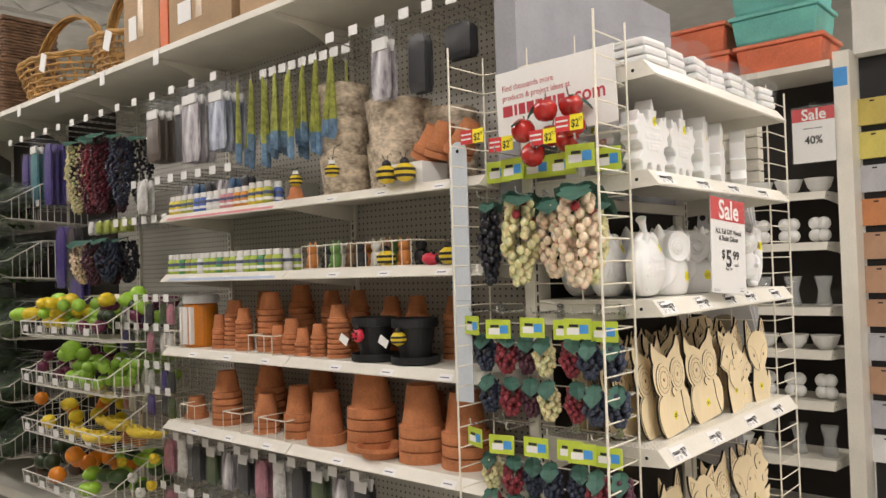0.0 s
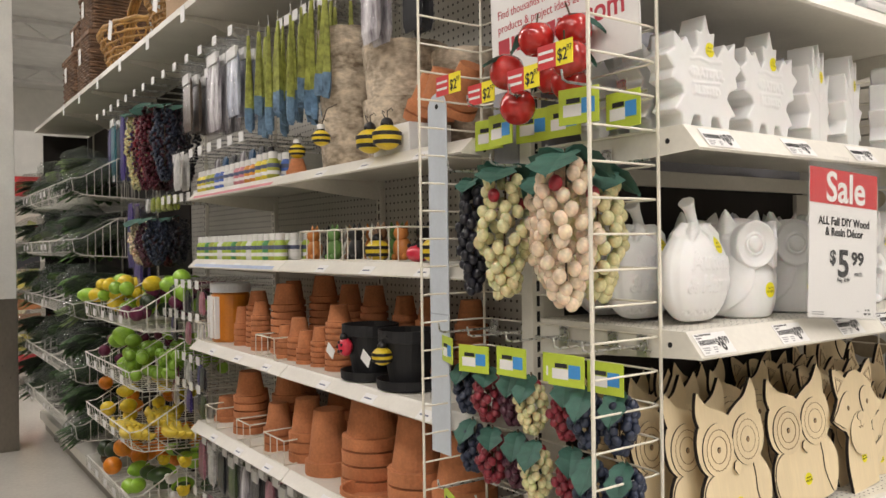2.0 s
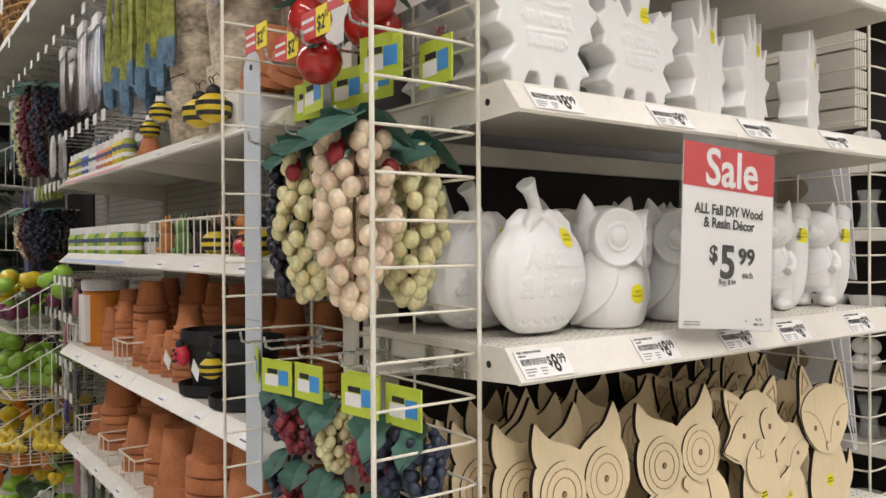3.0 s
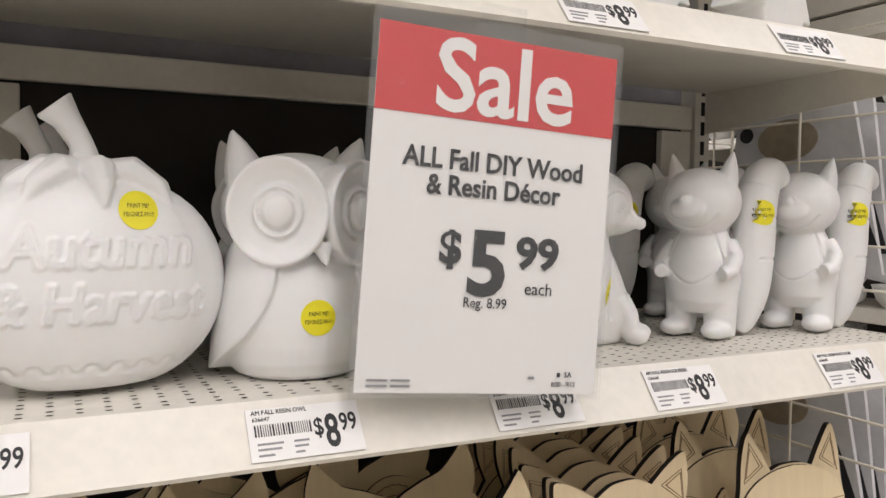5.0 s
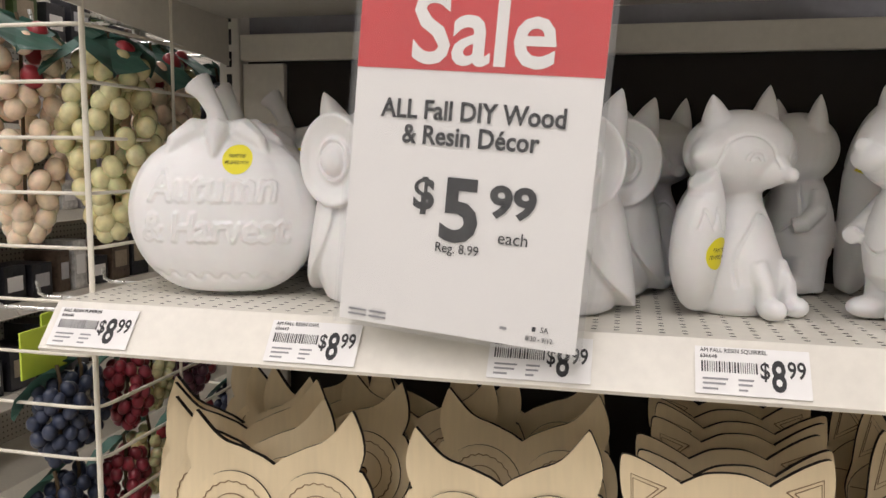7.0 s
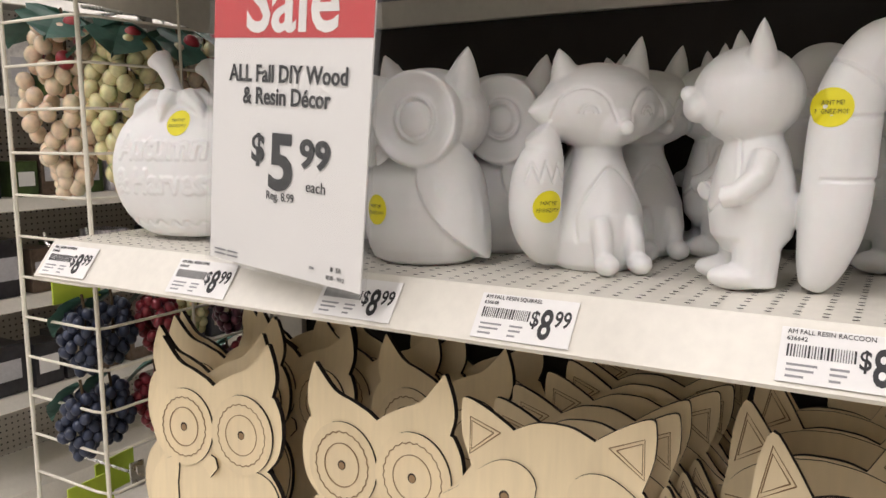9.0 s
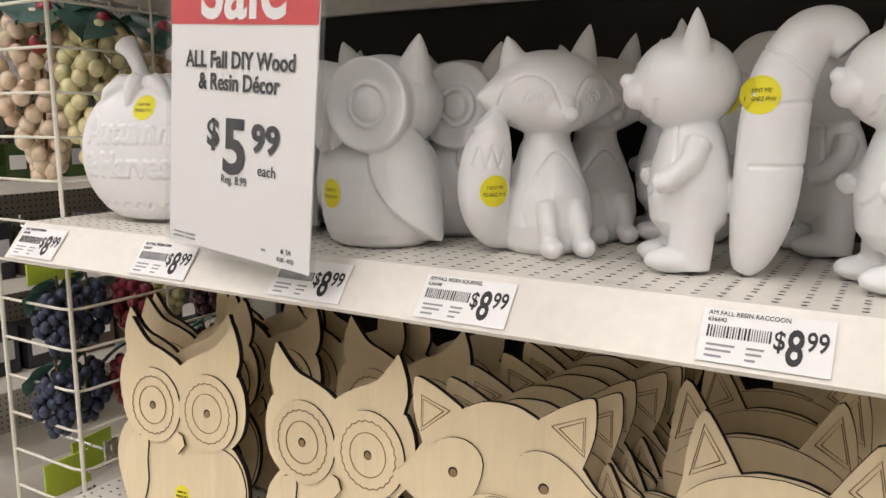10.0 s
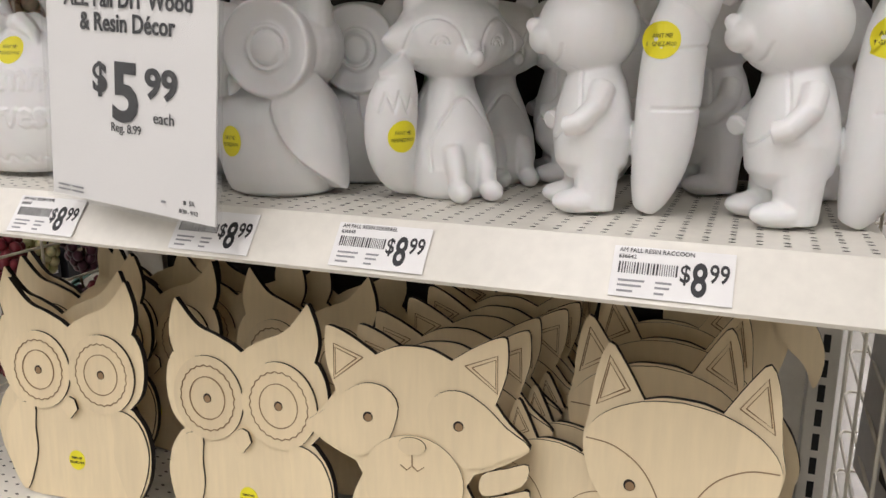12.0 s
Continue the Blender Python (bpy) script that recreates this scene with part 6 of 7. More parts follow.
def fruit_bin(y0, y1, z, label):
    """A slanted wire bin; z is the height of its front lower edge."""
    t = thing("wire_bin", label, "wire bin", "fruit bins", at=Matrix.Translation((0, 0, z)))
    low, lip, back = -0.05, 0.07, 0.19
    side = [(XB, low), (XF + 0.05, low + 0.03), (XF, 0.0), (XF - 0.01, lip), (XF + 0.04, lip + 0.005), (XF + 0.24, back), (XB, back)]
    for y in (y0, y1):
        part("side_frame", tube(bmesh.new(), [(x, y, h) for x, h in side], 0.0032, 6), BINWIRE, t)
        n = 13
        for k in range(1, n):
            x = XF + 0.03 + (XB - XF - 0.03) * k / n
            top = back if x > XF + 0.24 else lip + (back - lip) * (x - XF - 0.04) / 0.2
            bot = low + 0.03 * (XB - x) / (XB - XF)
            if top > bot + 0.02:
                part("side_wire", tube(bmesh.new(), [(x, y, bot), (x, y, top)], 0.0024, 5), BINWIRE, t)
    for x, h, r in ((XF, 0.0, 0.003), (XF - 0.01, lip, 0.0034), (XF + 0.24, back, 0.0028), (XB, back, 0.0028), (XF + 0.05, low + 0.03, 0.003)):
        part("long_rail", tube(bmesh.new(), [(x, y0, h), (x, y1, h)], r, 6), BINWIRE, t)
    me = mesh_of("floor_wire", tube(bmesh.new(), [(XB, 0, low), (XF + 0.05, 0, low + 0.03), (XF, 0, 0), (XF - 0.01, 0, lip)], 0.0018, 5), BINWIRE)
    n = int((y1 - y0) / 0.06)
    for k in range(1, n):
        part("floor_wire", me, None, t, at=Matrix.Translation((0, y0 + (y1 - y0) * k / n, 0)))
    for k in (1, 2):
        y = y0 + (y1 - y0) * k / 3
        part("divider_wire", tube(bmesh.new(), [(x, y, h) for x, h in side[2:]], 0.0026, 6), BINWIRE, t)
    part("label_rail", boxed(XF - 0.016, XF - 0.012, y0, y1, 0.012, 0.055, bevel=0.001), FILM, t, "clear label rail")
    for k in range(5 if y0 < 3 else 2):
        part("price_card", boxed(XF - 0.019, XF - 0.017, -0.028, 0.028, 0.016, 0.05), WHITECARD, t, at=Matrix.Translation((0, y0 + (y1 - y0) * (k + 0.5) / 5, 0)))
    return t


FRUITM = {n: mat("fruit_" + n, c, 0.38, var=0.14, scale=14, bump=0.05) for n, c in (
    ("lime", (0.26, 0.46, 0.05)), ("green", (0.34, 0.6, 0.06)), ("lemon", (0.78, 0.58, 0.03)), ("orange", (0.8, 0.26, 0.02)), ("banana", (0.75, 0.55, 0.05)), ("plum", (0.14, 0.02, 0.06)), ("dark", (0.03, 0.05, 0.02)), ("avocado", (0.05, 0.1, 0.03)), ("nut", (0.09, 0.05, 0.03)))}
FRUITMESH = {}


def fruit(kind, x, y, z, r, shape=(1, 1, 1), turn=0.0, word=None):
    key = (kind, round(r, 3), shape)
    if key not in FRUITMESH:
        bm = bmesh.new()
        ball(bm, (0, 0, 0), (r * shape[0], r * shape[1], r * shape[2]), 16, 12)
        if shape[1] > 1.1:
            for v in bm.verts:
                f = abs(v.co.y) / (r * shape[1])
                if f > 0.86:
                    v.co.y *= 1.08
        FRUITMESH[key] = mesh_of("fruit", bm, FRUITM[kind], True)
    name = word or {"lime": "artificial_lime", "green": "artificial_apple", "lemon": "artificial_lemon", "orange": "artificial_orange", "plum": "artificial_plum"}.get(kind, "artificial_fruit")
    colour = {"lime": "dark green", "green": "bright green", "lemon": "yellow", "orange": "orange", "plum": "dark plum", "dark": "very dark green", "avocado": "dark green", "nut": "brown"}[kind]
    ob = tagged(new(name, FRUITMESH[key]), f"{colour} artificial fruit lying in a wire bin", name.split("_")[-1], "artificial fruit")
    ob.matrix_world = in_aisle(Matrix.Translation((x, y, z)) @ Euler((0, 0.3 * turn, turn)).to_matrix().to_4x4())
    return ob


def banana_hand(x, y, z, turn, n=4):
    t = thing("artificial_bananas", "hand of yellow artificial bananas in a wire bin", "bananas", "artificial bananas", at=Matrix.Translation((x, y, z)) @ Matrix.Rotation(turn, 4, "Z"))
    for k in range(n):
        pts = [(0.115 * math.sin(a), 0.03 * k - 0.04 + 0.03 * math.cos(a), 0.03 * (1 - math.cos(a)) + 0.006 * k) for a in [radians(-70 + 20 * j) for j in range(8)]]
        part("banana", tube(bmesh.new(), pts, [0.006, 0.014, 0.0185, 0.0205, 0.0205, 0.018, 0.012, 0.006], 8), FRUITM["banana"], t, smooth=True)
    return t


Y0, Y1 = along(2.58), along(3.42)
for z, what in ((1.13, "grey wire bin of artificial pears, lemons and apples"), (0.87, "grey wire bin heaped with green artificial limes"), (0.61, "grey wire bin of artificial bananas and lemons"), (0.33, "grey wire bin of artificial oranges and avocados")):
    fruit_bin(Y0, Y1, z, what)
rnd = random.Random(21)


def heap(kinds, y0, y1, z, n, r, shape=(1, 1, 1), x0=-0.22, x1=0.2):
    for k in range(n):
        layer = k * 3 // n
        x = rnd.uniform(x0, x1)
        zz = z + 0.02 + r + layer * r * 1.5 + 0.03 * max(0, (0.0 - x)) + (0.05 * (x - x0))
        fruit(kinds[k % len(kinds)], x, rnd.uniform(y0, y1), zz, r * rnd.choice((0.94, 1.0, 1.06)), shape, rnd.uniform(0, 6))


heap(("plum", "plum", "dark"), 2.62, 2.86, 1.12, 32, 0.032)
heap(("green",), 2.6, 2.72, 1.14, 3, 0.042, x0=-0.1, x1=0.1)
heap(("lime", "green"), 2.92, 3.12, 1.12, 26, 0.034)
heap(("lemon", "green", "lemon"), 3.16, 3.4, 1.12, 22, 0.036, (0.9, 1.15, 0.9))
for y, kind, x in ((2.7, "green", -0.05), (2.82, "lemon", -0.1), (3.1, "lemon", -0.15), (3.3, "green", -0.12), (3.46, "lemon", -0.2), (3.5, "green", -0.24)):
    fruit(kind, x, y, 1.305 if y < 3.42 else 1.23, 0.044, (0.9, 1.25, 0.88), y * 3)
heap(("lime",), 2.61, 2.88, 0.85, 60, 0.026)
heap(("green", "lime"), 2.92, 3.14, 0.85, 20, 0.038, (0.95, 1.15, 0.95))
heap(("plum",), 3.18, 3.4, 0.85, 16, 0.03)
fruit("green", -0.18, 3.04, 1.05, 0.05, (1, 1.1, 1), 1)
for k in range(4):
    banana_hand((-0.19, -0.18, -0.06, -0.03)[k], (2.68, 2.87, 2.72, 2.86)[k], 0.638 + 0.03 * (k > 1), (1.5, 1.68, 1.4, 1.55)[k], 4)
banana_hand(-0.06, 2.5, 0.66, 1.5, 4)
heap(("lemon",), 2.98, 3.14, 0.59, 8, 0.036, (0.9, 1.2, 0.9))
heap(("orange", "lemon"), 3.18, 3.4, 0.6, 10, 0.036)
heap(("avocado", "green"), 2.62, 2.9, 0.31, 22, 0.04, (0.85, 1.25, 0.85))
heap(("orange",), 2.96, 3.2, 0.33, 14, 0.042)
heap(("nut", "dark"), 3.22, 3.4, 0.31, 14, 0.04)
# second run of bins with greens in clear bags
GREENBAG = [mat("bagged_green_" + n, c, 0.5, var=0.35, scale=20, fine=70, bump=0.3) for n, c in (("dark", (0.06, 0.15, 0.035)), ("mid", (0.14, 0.28, 0.07)), ("pale", (0.32, 0.45, 0.16)))]
YA, YB = 3.72, along(5.15)
for j, z in enumerate((1.8, 1.46, 1.1, 0.74, 0.42)):
    fruit_bin(along(YA), along(4.42), z, "grey wire bin holding artificial greens in clear bags")
    fruit_bin(along(4.46), YB, z, "grey wire bin holding artificial greens in clear bags")
    fruit_bin(YB + 0.04, 6.3, z, "grey wire bin holding artificial greens in clear bags")
    for k in range(16):
        y = YA + 0.08 + 0.138 * k
        x, up = -0.13 + 0.12 * (k % 2), z + 0.05 + 0.06 * (k % 3)
        t = thing("bagged_greens", "artificial leafy greens in a shiny clear bag", "bagged greens", "bagged greens", at=Matrix.Translation((x, y, up)) @ Euler((0.2, -0.35 + 0.1 * (k % 3), 0.5 * k)).to_matrix().to_4x4())
        bm = bmesh.new()
        for i in range(30):
            a = i * 2.4
            leaf_blade(bm, (0.1, 0.02 * math.cos(a), 0.02), (-0.15 + 0.09 * math.sin(i * 1.7), 0.085 * math.cos(a), 0.055 * math.sin(a) + 0.03), 0.085, 0.03)
        part("foliage", bm, GREENBAG[(k + j) % 3 if j < 3 else (k % 2)], t, at=Matrix.Scale(0.95, 4))
        bm = bmesh.new()
        ball(bm, (-0.02, 0, 0.03), (0.21, 0.11, 0.085), 18, 12)
        for v in bm.verts:
            v.co *= 1 + 0.16 * noise.noise(v.co * 22 + Vector((k, j, 0)))
        part("bag", bm, BAGFILM, t, "crinkled clear bag", True)


# ---- baskets and boxes on the top shelf ----
WICKER = mat("golden_wicker", (0.5, 0.28, 0.085), 0.5, var=0.25, scale=14, bump=0.15, each=0.15)
DARKWICKER = mat("dark_brown_wicker", (0.2, 0.11, 0.06), 0.6, var=0.3, scale=14, bump=0.2, each=0.15)
CARTON = mat("brown_cardboard", (0.45, 0.3, 0.17), 0.75, var=0.1, scale=5, bump=0.06, each=0.1)
PALEWOOD = mat("pale_wooden_crate", (0.5, 0.33, 0.17), 0.6, var=0.15, scale=8, bump=0.1, stretch=(1, 0.2, 1))
TOPZ = 2.4705


def woven(path_fn, rows, step, amp, material, parent, r=0.006, n=72):
    """Rings of withy woven round the stakes."""
    for k in range(rows):
        pts = []
        for i in range(n):
            a = 2 * math.pi * i / n
            x, y, nx, ny = path_fn(a, k / max(rows - 1, 1))
            w = amp * math.sin(a * 14 + math.pi * (k % 2))
            pts.append((x + nx * w, y + ny * w, step * k + 0.008))
        part("withy", tube(bmesh.new(), pts, r, 5, True), material, parent, smooth=True)


def oval_basket(at, a0, b0, rows, material=WICKER, handle=True):
    t = thing("wicker_basket", "round golden willow basket with an arched handle" if handle else "round golden willow basket", "basket", "wicker baskets", at=at)

    def ring_at(a, f):
        s = 0.74 + 0.26 * f
        return a0 * s * math.cos(a), b0 * s * math.sin(a), math.cos(a), math.sin(a)

    part("base", lathe(bmesh.new(), [(a0 * 0.72, 0), (a0 * 0.72, 0.012)], 36, squash=(1, b0 / a0)), material, t)
    woven(ring_at, (rows + 1) // 2, 0.034, 0.006, material, t, 0.0072)
    for k in range(52):
        a = 2 * math.pi * k / 52
        x0, y0, *_ = ring_at(a, 0)
        x1, y1, *_ = ring_at(a + 0.34 * (1 if k % 2 else -1), 1)
        part("stake", tube(bmesh.new(), [(x0, y0, 0), (x1, y1, rows * 0.017 + 0.01)], 0.005, 5), material, t)
    h = rows * 0.017 + 0.01
    part("rim", tube(bmesh.new(), [(a0 * 1.01 * math.cos(2 * math.pi * i / 40), b0 * 1.01 * math.sin(2 * math.pi * i / 40), h + 0.006 * math.sin(i * 2.5)) for i in range(40)], 0.014, 7, True), material, t)
    if handle:
        for d in (-0.02, 0.0, 0.02):
            part("handle", tube(bmesh.new(), [(d, b0 * math.cos(radians(q)), h + 0.3 * math.sin(radians(q))) for q in range(0, 181, 12)], 0.01, 6), material, t)
    part("price_tag", boxed(-0.002, 0.002, -0.035, 0.035, -0.05, 0.05), WHITECARD, t, "white price tag", at=Matrix.Translation((-a0 * 1.05, -b0 * 0.55, h * 0.75)) @ Matrix.Rotation(0.4, 4, "X"))
    return t


def hamper(at, lx, ly, h, material=DARKWICKER):
    t = thing("wicker_hamper", "dark brown square wicker hamper", "basket", "wicker hampers", at=at)
    rows = int(h / 0.02)

    def ring_at(a, f):
        c, s = math.cos(a), math.sin(a)
        q = 1 / max(abs(c), abs(s)) ** 0.92
        return lx / 2 * c * q, ly / 2 * s * q, c, s

    part("lining", boxed(-lx / 2 + 0.008, lx / 2 - 0.008, -ly / 2 + 0.008, ly / 2 - 0.008, 0.0, h), material, t)
    woven(ring_at, rows, 0.02, 0.004, material, t, 0.0105, 64)
    part("lid", boxed(-lx / 2 - 0.012, lx / 2 + 0.012, -ly / 2 - 0.012, ly / 2 + 0.012, h, h + 0.03, bevel=0.01), material, t)
    part("price_tag", boxed(-0.002, 0.002, -0.03, 0.03, -0.05, 0.05), WHITECARD, t, "white price tag", at=Matrix.Translation((-lx / 2 - 0.016, ly * 0.1, h * 0.7)))
    return t


oval_basket(Matrix.Translation((0.13, 3.68, TOPZ + 0.0)), 0.24, 0.44, 13)
oval_basket(Matrix.Translation((0.15, 2.98, TOPZ)), 0.2, 0.26, 13)
for y, h, ly in ((4.36, 0.34, 0.4), (4.82, 0.3, 0.42)):
    hamper(Matrix.Translation((0.11, y, TOPZ)), 0.36, ly, h)
hamper(Matrix.Translation((0.13, 4.4, TOPZ + 0.372)), 0.34, 0.4, 0.26)
hamper(Matrix.Translation((0.13, 4.85, TOPZ + 0.332)), 0.3, 0.3, 0.2)


def carton(at, lx, ly, h, label="brown cardboard carton on the top shelf", m=CARTON):
    t = thing("cardboard_box", label, "box", "cartons on the top shelf", at=at)
    part("carton", boxed(-lx / 2, lx / 2, -ly / 2, ly / 2, 0, h, bevel=0.004), m, t)
    part("tape", boxed(-lx / 2 - 0.001, lx / 2 + 0.001, -0.025, 0.025, h * 0.3, h + 0.001), mat("packing_tape", (0.5, 0.36, 0.2), 0.25), t)
    part("label", boxed(-lx / 2 - 0.003, -lx / 2 - 0.0012, ly * 0.12, ly * 0.34, h * 0.3, h * 0.62), WHITECARD, t)
    return t


for y, ly, h in ((2.5, 0.34, 0.36), (2.02, 0.5, 0.3), (1.5, 0.48, 0.34), (1.0, 0.46, 0.3)):
    carton(Matrix.Translation((0.11, y, TOPZ)), 0.36, ly, h)
orange = thing("orange_box", "orange and white printed box on the top shelf", "box", at=Matrix.Translation((-0.02, 2.3, TOPZ)))
part("carton", boxed(-0.05, 0.1, -0.035, 0.035, 0, 0.3, bevel=0.003), mat("orange_print", (0.7, 0.15, 0.04), 0.5), orange)
redbox = thing("red_box", "red printed box on the end of the top shelf", "box", at=Matrix.Translation((0.17, 0.68, TOPZ)))
part("carton", boxed(-0.2, 0.17, -0.14, 0.1, 0, 0.2, bevel=0.003), RED, redbox)
crate = thing("wooden_crate", "pale wooden crate unit with dark openings", "crate", at=Matrix.Translation((0.2, 5.22, TOPZ)))
for zz in (0.0, 0.24, 0.48):
    part("board", boxed(-0.14, 0.14, -0.1, 0.1, zz, zz + 0.02), PALEWOOD, crate)
for yy in (-0.1, 0.085):
    part("side_board", boxed(-0.14, 0.14, yy, yy + 0.015, 0.02, 0.48), PALEWOOD, crate)
for y in (2.3, 2.8, 3.3, 3.8, 4.3, 4.8):
    t = thing("shelf_ticket", "white ticket hanging from the top shelf edge", "price label", "top shelf tickets", at=Matrix.Translation((-0.1135, y, 2.44)))
    part("card", boxed(-0.001, 0.001, -0.025, 0.025, -0.045, 0.02), WHITECARD, t)
alarm = thing("call_button", "small cream call button box on the column", "switch box", at=Matrix.Translation((-0.478, 5.42, 2.5)))
part("plate", boxed(-0.04, 0.04, -0.012, 0.0, -0.06, 0.06, bevel=0.004), CREAM, alarm)
part("button", boxed(-0.025, 0.025, -0.03, -0.012, -0.035, 0.03, bevel=0.006), mat("aged_cream_plastic", (0.6, 0.5, 0.32), 0.4), alarm)


# ---- white goods on the other wing and the next aisle ----
PALEGREY = mat("pale_grey_print", (0.5, 0.5, 0.52), 0.5, var=0.1, scale=8)
TOTE = mat("white_printed_bag", (0.62, 0.62, 0.63), 0.5, var=0.06, scale=10, bump=0.08)
KRAFT = mat("tan_print", (0.34, 0.28, 0.2), 0.6, var=0.15)
for z in (1.66, 1.25):
    for k in range(3):
        t = thing("craft_bag", "flat white printed craft bag with black shapes", "craft bag", "white craft bags", at=Matrix.Translation((1.13 + 0.05 * k, 0.31, z)) @ Matrix.Rotation(radians(-82), 4, "Z") @ Matrix.Rotation(radians(4 * k - 3), 4, "Y"))
        part("bag", plate(bmesh.new(), [(-0.1, -0.27), (0.16, -0.29), (0.12, -0.02), (-0.06, 0.0)], -0.004, 0.004), TOTE, t)
        part("tan_oval", plate(bmesh.new(), [(0.02 + 0.05 * math.cos(a), -0.085 + 0.032 * math.sin(a)) for a in [i * math.pi / 12 for i in range(24)]], -0.0056, -0.0042), KRAFT, t)
        part("black_oval", plate(bmesh.new(), [(-0.05 + 0.012 * math.cos(a), -0.07 + 0.012 * math.sin(a)) for a in [i * math.pi / 8 for i in range(16)]], -0.0056, -0.0042), INK, t)
        part("black_corner", plate(bmesh.new(), [(0.115, -0.13), (0.155, -0.25), (0.128, -0.255)], -0.0056, -0.0042), INK, t)
        part("black_band", boxed(0.0, 0.11, -0.0056, -0.0042, -0.24, -0.225), INK, t)
        part("hook_wire", tube(bmesh.new(), [(0.03, 0, -0.012), (0.03, 0.0, 0.03)], 0.0022, 6), CHROME, t)
for k in range(3):
    t = thing("craft_bag", "flat grey printed craft bag with a dark punched hole", "craft bag", "white craft bags", at=Matrix.Translation((1.14 + 0.04 * k, 0.33, 0.84)) @ Matrix.Rotation(radians(-80), 4, "Z") @ Matrix.Rotation(radians(14), 4, "Y"))
    part("bag", plate(bmesh.new(), [(-0.08, -0.24), (0.14, -0.26), (0.06, 0.0), (-0.06, 0.0)], -0.004, 0.004), PALEGREY, t)
    part("punched_hole", plate(bmesh.new(), [(0.012 * math.cos(a), -0.06 + 0.009 * math.sin(a)) for a in [i * math.pi / 8 for i in range(16)]], -0.0056, -0.0042), INK, t)
for z in (1.672, 1.262, 0.852):
    peg_hook(Matrix.Translation((1.13, 0.3, z)) @ Matrix.Rotation(math.pi, 4, "Z"), 0.16)
for k in range(5):
    t = thing("plank_pack", "cream slatted wooden pack standing on the wing rack", "wooden pack", "slatted packs", at=Matrix.Translation((1.17 + 0.012 * k, 0.33, 1.72)))
    for j in range(5):
        part("slat", boxed(-0.004, 0.004, -0.19, 0.19, 0.045 * j, 0.045 * j + 0.04, bevel=0.001), CREAM, t)

NX = 2.62
back = slab("next_aisle_back", NX + 0.4, NX + 0.45, 0.24, 2.4, 0, 2.45, DARKBACK, "dark back panel of the next aisle", "back panel")
FOAM = mat("white_foam", (0.78, 0.78, 0.76), 0.7, var=0.03, bump=0.1)
GLASS = clear("clear_glass", (0.75, 0.78, 0.78), 0.05, 0.25)
for z in (1.78, 1.5, 1.14, 0.9, 0.62, 0.3):
    shelf("next_aisle_shelf", "cream steel shelf of white craft blanks in the next aisle", 1.9, 0.38, Matrix.Translation((NX, 2.2, z)) @ turned, "next aisle shelves")
rnd = random.Random(31)
for row, z in enumerate((1.78, 1.5, 1.14, 0.9, 0.62, 0.3)):
    for k in range(11):
        y = 0.36 + 0.165 * k
        kind = (row + k // 3) % 3
        if kind == 0:
            t = thing("white_bowl", "plain white bowl on the next aisle shelf", "bowl", "white craft blanks", at=Matrix.Translation((NX + 0.13, y, z + 0.0006)))
            part("bowl", lathe(bmesh.new(), [(0.035, 0), (0.06, 0.03), (0.075, 0.075), (0.078, 0.08), (0.072, 0.08), (0.055, 0.035), (0.03, 0.012)], 24), FOAM, t, smooth=True)
        elif kind == 1:
            t = thing("foam_balls", "packet of white foam balls on the shelf", "foam balls", "white craft blanks", at=Matrix.Translation((NX + 0.12, y, z + 0.0006)))
            for i in range(4):
                part("ball", ball(bmesh.new(), (0.0, 0.045 * (i % 2) - 0.02, 0.04 + 0.066 * (i // 2)), 0.037, 14, 10), FOAM, t, smooth=True)
        else:
            t = thing("glass_vase", "clear glass vase on the next aisle shelf", "vase", "clear glass vases", at=Matrix.Translation((NX + 0.14, y, z + 0.0006)))
            part("vase", lathe(bmesh.new(), [(0.04, 0), (0.045, 0.01), (0.03, 0.09), (0.05, 0.17), (0.046, 0.17), (0.026, 0.09), (0.04, 0.015)], 24), GLASS, t, smooth=True)
slab("next_aisle_top", NX - 0.02, NX + 0.45, 0.24, 2.4, 2.45, 2.485, CREAM, "cream top shelf of the next aisle", "shelf")
TEAL = mat("translucent_teal_plastic", (0.18, 0.55, 0.5), 0.25, var=0.1, subsurface=0.2)
CORAL = mat("translucent_coral_plastic", (0.8, 0.22, 0.12), 0.25, var=0.1, subsurface=0.2)


def tub(at, m, label, lx=0.36, ly=0.48, h=0.15):
    t = thing("storage_tub", label, "storage box", "plastic storage tubs", at=at)
    bm = box(bmesh.new(), -lx / 2, lx / 2, -ly / 2, ly / 2, 0, h, 0.015)
    for v in bm.verts:
        v.co.x *= 0.9 + 0.1 * v.co.z / h
        v.co.y *= 0.92 + 0.08 * v.co.z / h
    part("tub", bm, m, t)
    part("lid", boxed(-lx / 2 - 0.012, lx / 2 + 0.012, -ly / 2 - 0.012, ly / 2 + 0.012, h, h + 0.025, bevel=0.008), m, t)
    return t


for y in (0.52, 1.04, 1.56):
    tub(Matrix.Translation((NX + 0.2, y, 2.4855)), CORAL, "coral plastic storage tub with a lid")
for z in (2.665, 2.845):
    tub(Matrix.Translation((NX + 0.2, 0.54, z)), TEAL, "teal plastic storage tub with a lid")
    if z < 2.7:
        tub(Matrix.Translation((NX + 0.2, 1.06, z)), CORAL, "coral plastic storage tub with a lid")

